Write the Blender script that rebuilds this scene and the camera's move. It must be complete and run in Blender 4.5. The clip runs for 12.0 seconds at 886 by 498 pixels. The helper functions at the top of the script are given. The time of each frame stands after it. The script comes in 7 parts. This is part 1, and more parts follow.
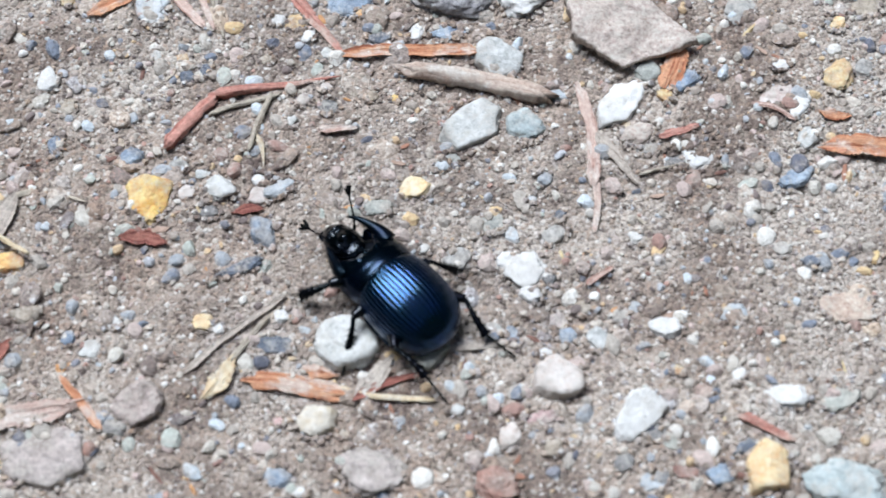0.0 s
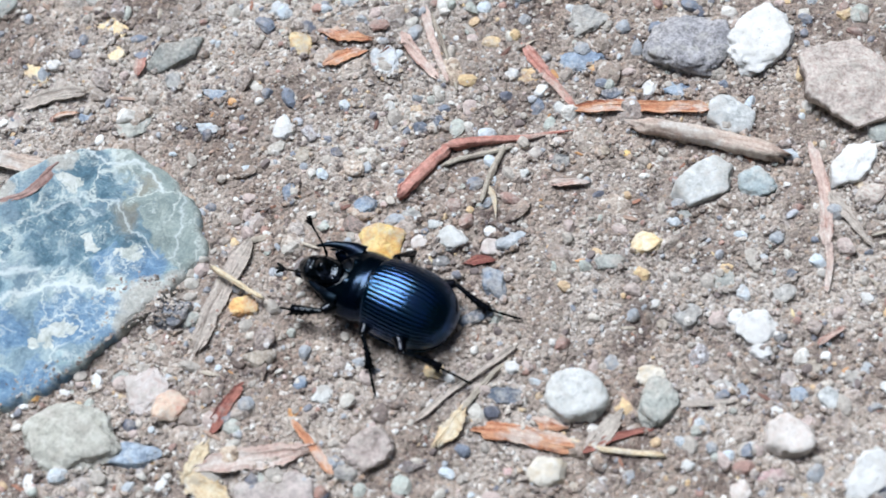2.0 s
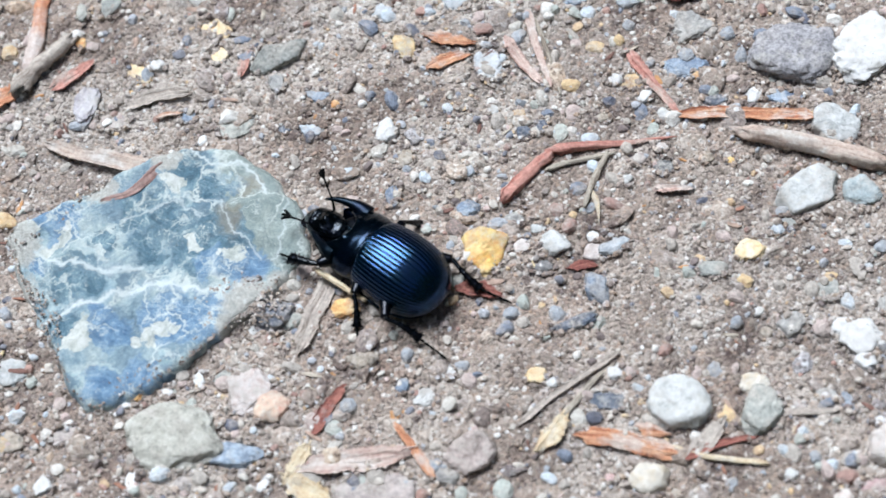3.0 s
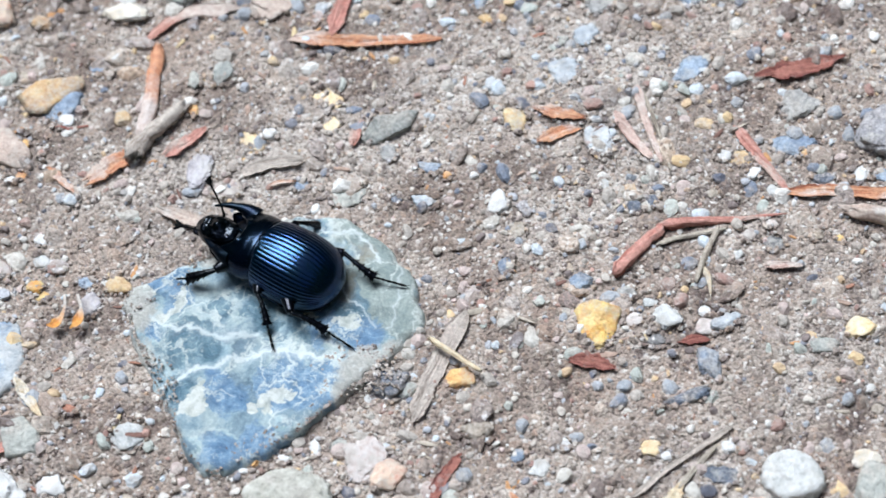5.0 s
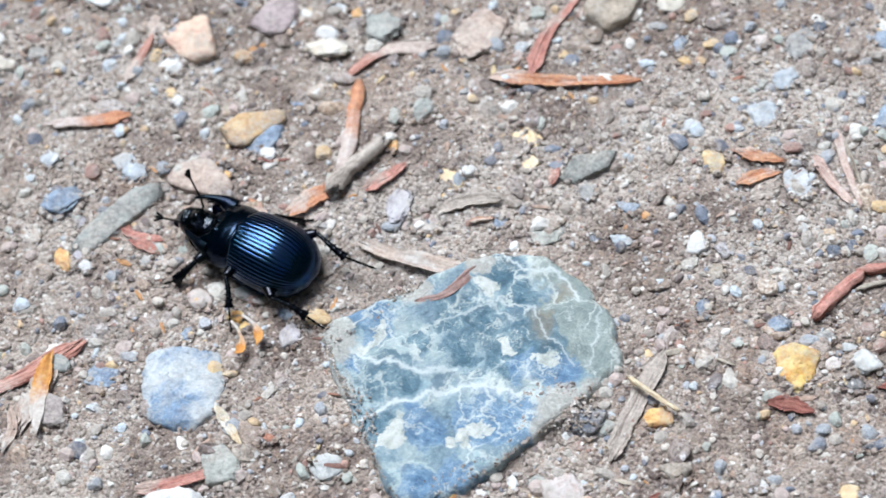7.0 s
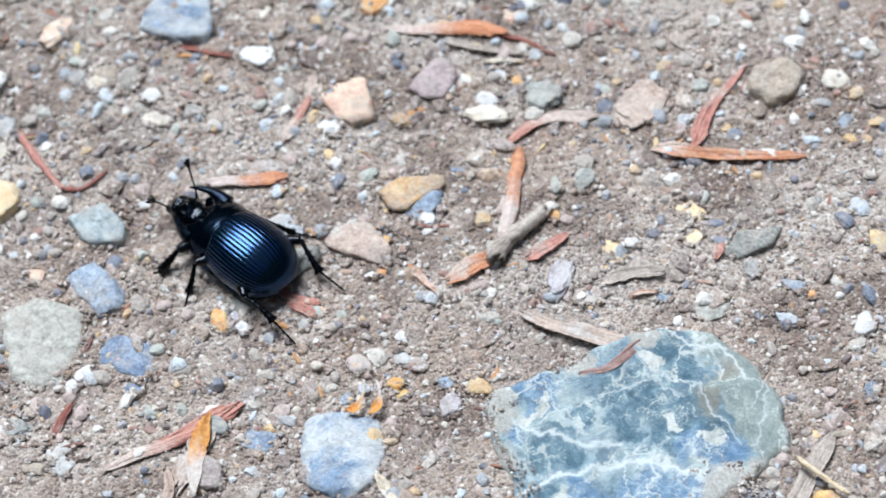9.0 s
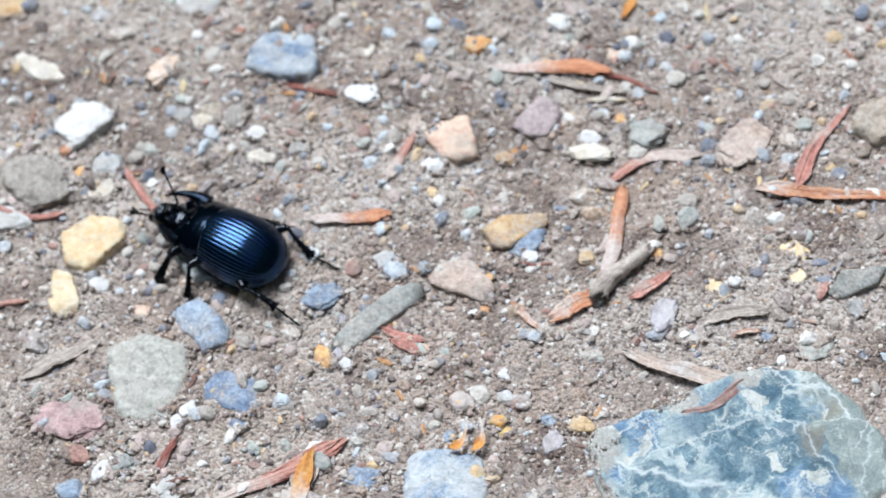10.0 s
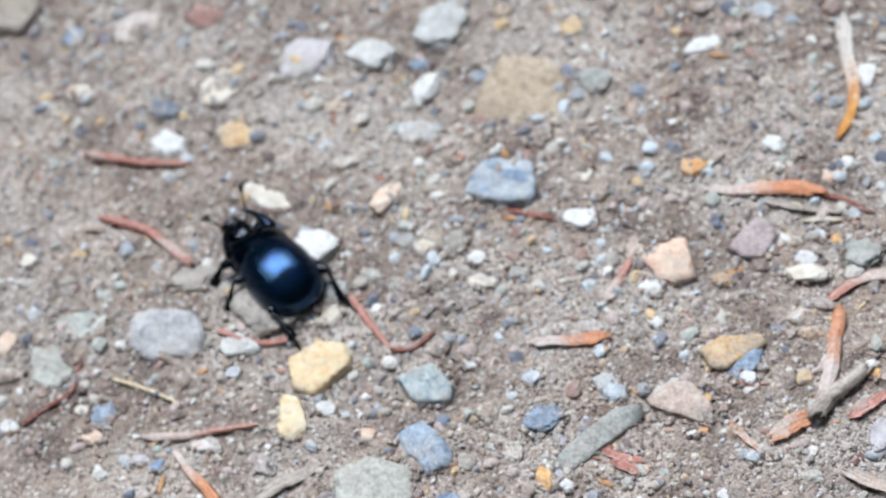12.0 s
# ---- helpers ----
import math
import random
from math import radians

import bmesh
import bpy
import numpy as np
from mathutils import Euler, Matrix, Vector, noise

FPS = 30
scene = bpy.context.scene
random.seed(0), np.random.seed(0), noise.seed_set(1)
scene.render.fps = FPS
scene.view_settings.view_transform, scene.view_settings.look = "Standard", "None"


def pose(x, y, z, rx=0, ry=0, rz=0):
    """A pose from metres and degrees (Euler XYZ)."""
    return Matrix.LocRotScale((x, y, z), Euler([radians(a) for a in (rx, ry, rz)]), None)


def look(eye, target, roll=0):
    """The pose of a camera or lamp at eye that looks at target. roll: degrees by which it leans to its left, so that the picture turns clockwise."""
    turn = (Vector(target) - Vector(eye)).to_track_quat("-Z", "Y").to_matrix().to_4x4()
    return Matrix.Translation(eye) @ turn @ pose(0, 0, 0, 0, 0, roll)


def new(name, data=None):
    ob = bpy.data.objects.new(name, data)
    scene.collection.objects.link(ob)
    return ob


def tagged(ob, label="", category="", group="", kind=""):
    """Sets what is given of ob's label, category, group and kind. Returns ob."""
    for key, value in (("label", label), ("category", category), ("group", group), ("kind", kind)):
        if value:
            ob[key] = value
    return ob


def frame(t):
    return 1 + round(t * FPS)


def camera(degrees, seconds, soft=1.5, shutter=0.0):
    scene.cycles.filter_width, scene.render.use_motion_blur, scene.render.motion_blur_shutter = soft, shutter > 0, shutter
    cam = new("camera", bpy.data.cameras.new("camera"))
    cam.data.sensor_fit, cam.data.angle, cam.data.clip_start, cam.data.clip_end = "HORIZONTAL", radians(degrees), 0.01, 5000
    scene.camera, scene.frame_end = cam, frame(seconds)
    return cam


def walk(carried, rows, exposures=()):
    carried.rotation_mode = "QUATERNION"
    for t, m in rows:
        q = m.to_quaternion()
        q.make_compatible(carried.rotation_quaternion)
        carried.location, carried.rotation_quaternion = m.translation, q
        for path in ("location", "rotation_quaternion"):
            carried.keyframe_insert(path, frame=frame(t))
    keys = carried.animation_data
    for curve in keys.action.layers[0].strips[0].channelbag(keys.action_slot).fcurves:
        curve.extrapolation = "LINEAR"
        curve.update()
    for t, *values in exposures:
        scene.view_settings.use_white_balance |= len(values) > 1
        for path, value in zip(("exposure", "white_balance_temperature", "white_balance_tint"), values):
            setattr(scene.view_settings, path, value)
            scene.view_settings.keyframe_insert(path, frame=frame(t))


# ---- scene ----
# A dung beetle walks over a stony forest path; the camera looks down on it from about a hand's length and follows it.
MM = 0.001
cam = camera(20.0, 12.0, soft=1.7, shutter=0.15)
walk(cam, [
    (0.0, pose(-0.00000, -0.14125, 0.23626, 27.567, 0.908, -1.752)),
    (0.5, pose(-0.00378, -0.14155, 0.23682, 27.705, 1.560, -0.764)),
    (1.0, pose(-0.00538, -0.14187, 0.23731, 27.998, 2.087, -0.282)),
    (1.5, pose(-0.00821, -0.14205, 0.23746, 28.797, 2.768, 0.503)),
    (2.0, pose(-0.00935, -0.14260, 0.23725, 29.068, 3.091, 1.104)),
    (2.5, pose(-0.01186, -0.14304, 0.23709, 29.190, 3.545, 1.853)),
    (3.0, pose(-0.01425, -0.14320, 0.23700, 29.374, 3.873, 2.397)),
    (3.2, pose(-0.01537, -0.14313, 0.23704, 29.426, 3.862, 2.507)),
    (4.8, pose(-0.02743, -0.14371, 0.24076, 30.520, 2.846, 2.772)),
    (5.0, pose(-0.02907, -0.14399, 0.24124, 30.703, 2.894, 3.013)),
    (5.2, pose(-0.03051, -0.14419, 0.24146, 30.887, 3.022, 3.330)),
    (5.5, pose(-0.03210, -0.14431, 0.24159, 31.220, 3.284, 3.706)),
    (6.0, pose(-0.03341, -0.14421, 0.24192, 31.700, 3.657, 3.995)),
    (6.5, pose(-0.03538, -0.14522, 0.24202, 32.014, 4.132, 4.669)),
    (7.0, pose(-0.03789, -0.14632, 0.24256, 31.936, 4.504, 5.569)),
    (7.2, pose(-0.03965, -0.14656, 0.24269, 31.961, 4.622, 5.855)),
    (8.8, pose(-0.05371, -0.14526, 0.24163, 33.149, 3.727, 6.947)),
    (9.0, pose(-0.05502, -0.14543, 0.24169, 33.398, 3.834, 7.255)),
    (9.5, pose(-0.05585, -0.14620, 0.24196, 33.872, 4.454, 7.895)),
    (9.7, pose(-0.05606, -0.14628, 0.24207, 34.054, 4.806, 8.309)),
    (10.0, pose(-0.05593, -0.14610, 0.24230, 34.405, 5.447, 8.710)),
    (10.5, pose(-0.05562, -0.14598, 0.24278, 34.843, 6.501, 9.152)),
    (10.7, pose(-0.05581, -0.14583, 0.24328, 34.995, 6.660, 9.356)),
    (11.0, pose(-0.05608, -0.14561, 0.24431, 35.301, 6.816, 9.625)),
    (11.5, pose(-0.05581, -0.14595, 0.24591, 35.763, 7.764, 10.120)),
    (11.9, pose(-0.05468, -0.14688, 0.24767, 36.665, 9.611, 11.368)),
    (12.0, pose(-0.05377, -0.14680, 0.24815, 37.043, 10.122, 11.187)),
], exposures=[(0.0, 0.14), (1.5, 0.17), (3.0, 0.21), (6.0, 0.25), (9.0, 0.24), (9.7, 0.23), (10.5, 0.11), (11.5, 0.06), (12.0, 0.12)])
cam.data.dof.use_dof = True
cam.data.dof.focus_distance = 0.278
cam.data.dof.aperture_fstop = 25.0

# ---- light: bright, thinly clouded sky, open to the far side of the path ----
world = bpy.data.worlds.new("sky")
scene.world = world
world.use_nodes = True
wn = world.node_tree.nodes
sky = wn.new("ShaderNodeTexSky")
sky.sky_type = 'NISHITA'
sky.sun_disc = False
sky.sun_elevation = radians(63)
sky.sun_rotation = radians(-36)
sky.air_density = 1.0
sky.dust_density = 2.0
wn["Background"].inputs["Strength"].default_value = 0.1
world.node_tree.links.new(sky.outputs["Color"], wn["Background"].inputs["Color"])
sun_data = bpy.data.lights.new("sun", 'SUN')
sun_data.energy = 5.3
sun_data.angle = radians(33)
sun_data.color = (0.835, 0.915, 1.0)
sun = new("sun", sun_data)
sun.matrix_world = look((-0.26, 0.36, 0.88), (0, 0, 0))


# ---- materials ----
def mat_new(name, rough=0.8, spec=0.3):
    m = bpy.data.materials.new(name)
    m.use_nodes = True
    b = m.node_tree.nodes["Principled BSDF"]
    b.inputs["Roughness"].default_value = rough
    b.inputs["Specular IOR Level"].default_value = spec
    return m, m.node_tree.nodes, m.node_tree.links, b


def coords(n, l, kind="Object", shift=True, stretch=(1, 1, 1)):
    """Coordinates in metres, moved by a random step from thing to thing."""
    tc = n.new("ShaderNodeTexCoord")
    mp = n.new("ShaderNodeMapping")
    mp.inputs["Scale"].default_value = stretch
    l.new(tc.outputs[kind], mp.inputs["Vector"])
    if shift:
        oi = n.new("ShaderNodeObjectInfo")
        mul = n.new("ShaderNodeMath")
        mul.operation = 'MULTIPLY'
        mul.inputs[1].default_value = 0.7
        l.new(oi.outputs["Random"], mul.inputs[0])
        l.new(mul.outputs[0], mp.inputs["Location"])
    return mp.outputs["Vector"]


def noise_tex(n, l, vec, scale, detail=4.0, rough=0.6, dist=0.0):
    t = n.new("ShaderNodeTexNoise")
    t.inputs["Scale"].default_value = scale
    t.inputs["Detail"].default_value = detail
    t.inputs["Roughness"].default_value = rough
    t.inputs["Distortion"].default_value = dist
    l.new(vec, t.inputs["Vector"])
    return t.outputs["Fac"]


def ramp(n, l, fac, stops, interp='LINEAR'):
    r = n.new("ShaderNodeValToRGB")
    r.color_ramp.interpolation = interp
    e = r.color_ramp.elements
    while len(e) < len(stops):
        e.new(0.5)
    for k, (p, c) in enumerate(stops):
        e[k].position = p
        e[k].color = (*c, 1) if len(c) == 3 else c
    l.new(fac, r.inputs["Fac"])
    return r.outputs["Color"]


def grey(v):
    return (v, v, v)


def mix(n, l, fac, a, b, mode='MIX'):
    m = n.new("ShaderNodeMix")
    m.data_type = 'RGBA'
    m.blend_type = mode
    for sock, val in ((m.inputs["Factor"], fac), (m.inputs["A"], a), (m.inputs["B"], b)):
        if isinstance(val, (int, float)):
            sock.default_value = val
        elif isinstance(val, tuple):
            sock.default_value = (*val, 1)
        else:
            l.new(val, sock)
    return m.outputs["Result"]


def bump(n, l, b, height, dist, strength=1.0):
    bp = n.new("ShaderNodeBump")
    bp.inputs["Strength"].default_value = strength
    bp.inputs["Distance"].default_value = dist
    l.new(height, bp.inputs["Height"])
    l.new(bp.outputs["Normal"], b.inputs["Normal"])


SOIL_A, SOIL_B, SOIL_C = (0.36, 0.30, 0.265), (0.55, 0.495, 0.45), (0.12, 0.09, 0.085)


def soil_colour(n, l, vec):
    """Dry trodden soil: grains of many colours over broad lighter and darker patches."""
    big = noise_tex(n, l, vec, 70, 5, 0.62)
    base = ramp(n, l, big, [(0.36, SOIL_C), (0.45, SOIL_A), (0.60, SOIL_B)])
    warm = noise_tex(n, l, vec, 130, 4, 0.65)
    base = mix(n, l, ramp(n, l, warm, [(0.50, grey(0)), (0.64, grey(0.7))]), base, (0.40, 0.295, 0.24))
    pale = noise_tex(n, l, vec, 32, 4, 0.6)
    base = mix(n, l, ramp(n, l, pale, [(0.48, grey(0)), (0.60, grey(0.7))]), base, (0.60, 0.565, 0.53))
    damp = noise_tex(n, l, vec, 48, 6, 0.66)
    base = mix(n, l, ramp(n, l, damp, [(0.51, grey(0)), (0.61, grey(0.8))]), base, (0.20, 0.155, 0.135))
    v = n.new("ShaderNodeTexVoronoi")
    v.inputs["Scale"].default_value = 2300
    v.inputs["Randomness"].default_value = 1.0
    l.new(vec, v.inputs["Vector"])
    sep = n.new("ShaderNodeSeparateColor")
    l.new(v.outputs["Color"], sep.inputs["Color"])
    grain = ramp(n, l, sep.outputs["Red"], [(0.0, (0.07, 0.058, 0.052)), (0.14, (0.22, 0.185, 0.16)), (0.5, (0.40, 0.355, 0.31)),
                                          (0.72, (0.41, 0.31, 0.25)), (0.86, (0.62, 0.59, 0.56)), (0.98, (0.80, 0.79, 0.77))])
    pick = ramp(n, l, sep.outputs["Green"], [(0.30, grey(0.08)), (0.85, grey(0.85))])
    col = mix(n, l, pick, base, grain)
    fine = noise_tex(n, l, vec, 3800, 3, 0.7)
    col = mix(n, l, 0.5, col, ramp(n, l, fine, [(0.32, grey(0.22)), (0.66, grey(0.76))]), 'OVERLAY')
    # dark organic specks
    dark = noise_tex(n, l, vec, 620, 6, 0.78)
    col = mix(n, l, ramp(n, l, dark, [(0.555, grey(0)), (0.64, grey(0.8))]), col, (0.10, 0.075, 0.075))
    return col, v.outputs["Distance"], fine, big


def make_ground_mat():
    m, n, l, b = mat_new("dry_soil", 0.95, 0.15)
    vec = coords(n, l, shift=False)
    col, cell, fine, big = soil_colour(n, l, vec)
    # a slight brown darkening of the colour stands in for shade between crumbs
    col = mix(n, l, 1.0, col, (0.98, 0.94, 0.91), 'MULTIPLY')
    l.new(col, b.inputs["Base Color"])
    mid = noise_tex(n, l, vec, 900, 4, 0.7)
    h = n.new("ShaderNodeMath")
    h.operation = 'SUBTRACT'
    l.new(mid, h.inputs[0])
    l.new(cell, h.inputs[1])
    h2 = n.new("ShaderNodeMath")
    h2.operation = 'ADD'
    l.new(h.outputs[0], h2.inputs[0])
    l.new(fine, h2.inputs[1])
    bump(n, l, b, h2.outputs[0], 0.00042, 0.9)
    return m


def make_grit_mat():
    m, n, l, b = mat_new("loose_grit", 0.9, 0.2)
    g = n.new("ShaderNodeNewGeometry")
    col = ramp(n, l, g.outputs["Random Per Island"], [
        (0.0, (0.373, 0.325, 0.287)), (0.20, (0.473, 0.425, 0.378)), (0.37, (0.217, 0.177, 0.168)), (0.46, (0.556, 0.508, 0.453)),
        (0.60, (0.44, 0.449, 0.478)), (0.68, (0.622, 0.591, 0.552)), (0.76, (0.241, 0.242, 0.271)), (0.81, (0.572, 0.425, 0.279)),
        (0.85, (0.456, 0.292, 0.246)), (0.88, (0.572, 0.458, 0.427)), (0.92, (0.539, 0.566, 0.585)), (0.955, (0.722, 0.706, 0.685))], 'CONSTANT')
    vec = coords(n, l, shift=False)
    f = noise_tex(n, l, vec, 2600, 3, 0.7)
    col = mix(n, l, 0.6, col, ramp(n, l, f, [(0.3, grey(0.25)), (0.7, grey(0.7))]), 'OVERLAY')
    l.new(col, b.inputs["Base Color"])
    bump(n, l, b, f, 0.0002, 0.8)
    return m


def make_stone_mat(name, light, dark, speck=0.35, dust=0.3, rough=0.78, vein=0.0, vein_col=(0.6, 0.62, 0.6), spec=0.3, blotch=0.145, broad=330, crusted=0.5):
    """Stone of two tones with fine specks, some soil dust, and white veins if wanted."""
    m, n, l, b = mat_new("stone_" + name, rough, spec)
    light, dark = tuple(0.78 * c ** 0.68 for c in light), tuple(0.81 * c ** 0.75 for c in dark)
    vec = coords(n, l)
    big = noise_tex(n, l, vec, broad, 5, 0.62, 0.6)
    col = ramp(n, l, big, [(0.475 - blotch, dark), (0.475 + blotch, light)])
    oi = n.new("ShaderNodeObjectInfo")
    tone = ramp(n, l, oi.outputs["Random"], [(0.0, (0.40, 0.40, 0.41)), (0.5, (0.5, 0.5, 0.5)), (1.0, (0.59, 0.57, 0.55))])
    col = mix(n, l, 0.8, col, tone, 'OVERLAY')
    fine = noise_tex(n, l, vec, 2400, 3, 0.75)
    col = mix(n, l, speck, col, ramp(n, l, fine, [(0.34, grey(0.15)), (0.52, grey(0.5)), (0.7, grey(0.85))]), 'OVERLAY')
    # mottling, pale crusts and pits
    mottle = noise_tex(n, l, vec, 780, 7, 0.74, 0.4)
    col = mix(n, l, 0.75, col, ramp(n, l, mottle, [(0.34, grey(0.26)), (0.47, grey(0.48)), (0.60, grey(0.66))]), 'OVERLAY')
    crust = noise_tex(n, l, vec, 430, 8, 0.78, 0.6)
    col = mix(n, l, ramp(n, l, crust, [(0.53, grey(0)), (0.60, grey(crusted))]), col, (0.60, 0.575, 0.52))
    pits = noise_tex(n, l, vec, 1500, 5, 0.75)
    col = mix(n, l, ramp(n, l, pits, [(0.60, grey(0)), (0.68, grey(0.7))]), col, tuple(0.45 * c for c in dark))
    if vein:
        w = noise_tex(n, l, vec, 420, 4, 0.6, 1.2)
        off = n.new("ShaderNodeMath")
        off.operation = 'SUBTRACT'
        off.inputs[1].default_value = 0.5
        l.new(w, off.inputs[0])
        ab = n.new("ShaderNodeMath")
        ab.operation = 'ABSOLUTE'
        l.new(off.outputs[0], ab.inputs[0])
        line = ramp(n, l, ab.outputs[0], [(0.0, grey(vein)), (0.035, grey(0.0))])
        col = mix(n, l, line, col, vein_col)
    dn = noise_tex(n, l, vec, 300, 9, 0.78)
    mask = ramp(n, l, dn, [(0.47, grey(0.0)), (0.54, grey(0.8 * dust)), (0.62, grey(min(0.9, 2.0 * dust)))])
    dust_col = ramp(n, l, fine, [(0.36, (0.28, 0.235, 0.20)), (0.62, (0.53, 0.485, 0.44))])
    col = mix(n, l, mask, col, dust_col)
    l.new(col, b.inputs["Base Color"])
    h = noise_tex(n, l, vec, 1100, 6, 0.8)
    bump(n, l, b, h, 0.0004, 0.9)
    return m


STONE = {
    "white": make_stone_mat("white", (1.0, 0.99, 0.975), (0.90, 0.885, 0.86), 0.2, 0.16),
    "offwhite": make_stone_mat("offwhite", (0.76, 0.77, 0.755), (0.58, 0.60, 0.59), 0.35, 0.4),
    "cream": make_stone_mat("cream", (1.0, 0.90, 0.74), (0.86, 0.72, 0.55), 0.25, 0.3),
    "paleblue": make_stone_mat("paleblue", (0.62, 0.68, 0.74), (0.44, 0.50, 0.56), 0.25, 0.3),
    "greengrey": make_stone_mat("greengrey", (0.46, 0.48, 0.43), (0.33, 0.35, 0.325), 0.3, 0.4),
    "slate": make_stone_mat("slate", (0.34, 0.35, 0.31), (0.25, 0.26, 0.24), 0.35, 0.35),
    "paleslate": make_stone_mat("paleslate", (0.58, 0.68, 0.69), (0.38, 0.47, 0.49), 0.25, 0.3),
    "bluegrey": make_stone_mat("bluegrey", (0.30, 0.41, 0.56), (0.15, 0.21, 0.32), 0.4, 0.3, crusted=0.35),
    "blue": make_stone_mat("blue", (0.24, 0.36, 0.56), (0.10, 0.16, 0.28), 0.4, 0.3, crusted=0.3),
    "darkblue": make_stone_mat("darkblue", (0.12, 0.15, 0.21), (0.07, 0.085, 0.12), 0.35, 0.45),
    "grey": make_stone_mat("grey", (0.44, 0.43, 0.41), (0.31, 0.30, 0.29), 0.35, 0.4),
    "stonegrey": make_stone_mat("stonegrey", (0.34, 0.33, 0.36), (0.24, 0.235, 0.26), 0.6, 0.15),
    "stonepale": make_stone_mat("stonepale", (0.54, 0.54, 0.47), (0.42, 0.42, 0.365), 0.3, 0.3, crusted=0.3),
    "quartzgrey": make_stone_mat("quartzgrey", (0.66, 0.65, 0.65), (0.42, 0.42, 0.44), 0.15, 0.3, 0.5),
    "darkgrey": make_stone_mat("darkgrey", (0.22, 0.215, 0.22), (0.12, 0.12, 0.125), 0.4, 0.5),
    "greybrown": make_stone_mat("greybrown", (0.36, 0.32, 0.28), (0.25, 0.22, 0.19), 0.35, 0.4),
    "ochre": make_stone_mat("ochre", (0.86, 0.56, 0.27), (0.64, 0.37, 0.14), 0.3, 0.45, crusted=0.2),
    "yellow": make_stone_mat("yellow", (1.0, 0.66, 0.22), (1.0, 0.44, 0.05), 0.2, 0.3, crusted=0.2),
    "paleyellow": make_stone_mat("paleyellow", (1.15, 0.86, 0.50), (1.05, 0.68, 0.31), 0.25, 0.2, crusted=0.2),
    "orange": make_stone_mat("orange", (1.02, 0.52, 0.17), (0.84, 0.34, 0.08), 0.35, 0.3, crusted=0.2),
    "redorange": make_stone_mat("redorange", (0.55, 0.17, 0.09), (0.38, 0.11, 0.06), 0.3, 0.3, crusted=0.2),
    "peach": make_stone_mat("peach", (1.04, 0.72, 0.52), (0.92, 0.60, 0.44), 0.25, 0.3, crusted=0.2),
    "tan": make_stone_mat("tan", (0.50, 0.40, 0.30), (0.37, 0.29, 0.22), 0.35, 0.35),
    "buff": make_stone_mat("buff", (0.88, 0.66, 0.40), (0.76, 0.44, 0.16), 0.3, 0.4, crusted=0.2),
    "sandstone": make_stone_mat("sandstone", (0.52, 0.385, 0.26), (0.40, 0.285, 0.18), 0.4, 0.1, crusted=0.15),
    "pinktan": make_stone_mat("pinktan", (0.70, 0.53, 0.43), (0.54, 0.37, 0.29), 0.35, 0.35, crusted=0.2),
    "pinkgrey": make_stone_mat("pinkgrey", (0.62, 0.52, 0.48), (0.46, 0.37, 0.34), 0.35, 0.4),
    "pinkbrown": make_stone_mat("pinkbrown", (0.56, 0.43, 0.39), (0.36, 0.26, 0.23), 0.45, 0.35),
    "pinkwhite": make_stone_mat("pinkwhite", (0.92, 0.82, 0.77), (0.72, 0.58, 0.53), 0.25, 0.35),
    "pink": make_stone_mat("pink", (0.68, 0.42, 0.40), (0.50, 0.28, 0.275), 0.3, 0.4, crusted=0.2),
    "lilac": make_stone_mat("lilac", (0.62, 0.58, 0.62), (0.46, 0.42, 0.47), 0.25, 0.4),
    "lilacpink": make_stone_mat("lilacpink", (0.45, 0.34, 0.35), (0.36, 0.265, 0.28), 0.3, 0.35, crusted=0.2),
    "redbrown": make_stone_mat("redbrown", (0.42, 0.20, 0.155), (0.27, 0.115, 0.09), 0.35, 0.35, crusted=0.2),
    "barkgrey": make_stone_mat("barkgrey", (0.74, 0.61, 0.53), (0.54, 0.43, 0.37), 0.5, 0.3),
    "bluevein": make_stone_mat("bluevein", (0.54, 0.61, 0.66), (0.16, 0.27, 0.44), 0.3, 0.2, vein=0.3, blotch=0.06, broad=130, crusted=0.2),
}


def math_node(n, l, op, a, b=0.0, c=0.0):
    m = n.new("ShaderNodeMath")
    m.operation = op
    for sock, val in zip(m.inputs, (a, b, c)):
        if isinstance(val, (int, float)):
            sock.default_value = val
        else:
            l.new(val, sock)
    return m.outputs[0]


# places on the flat rock, in mm from its middle
TEAL_SPOTS = [(2.9, 12.3, 3.2), (5.0, 9.8, 2.6), (7.0, 3.6, 3.6), (4.2, 1.0, 3.4), (-9.1, -1.9, 3.4), (-2.2, 6.4, 3.2), (1.2, 5.6, 3.2), (-10.2, -8.3, 2.4), (-5.5, 2.6, 1.8), (-1.0, 1.8, 2.0)]
BLUE_SPOTS = [(-10.9, 6.0, 3.2), (3.3, -6.5, 3.8), (6.2, -6.0, 3.2), (0.2, -6.0, 2.6), (-4.6, -8.3, 2.6), (-5.8, -6.0, 1.6), (-0.4, -13.6, 2.6), (-4.0, -15.2, 2.6), (10.2, -0.4, 3.0), (6.6, 0.2, 2.2), (-13.4, 0.4, 1.4)]
RIM_SPOTS = [(11.9, 11.4, 3.0), (13.5, 7.0, 3.4), (14.4, 2.6, 2.8), (9.4, 8.2, 2.4), (11.6, 4.4, 2.2), (8.6, 13.4, 2.2)]
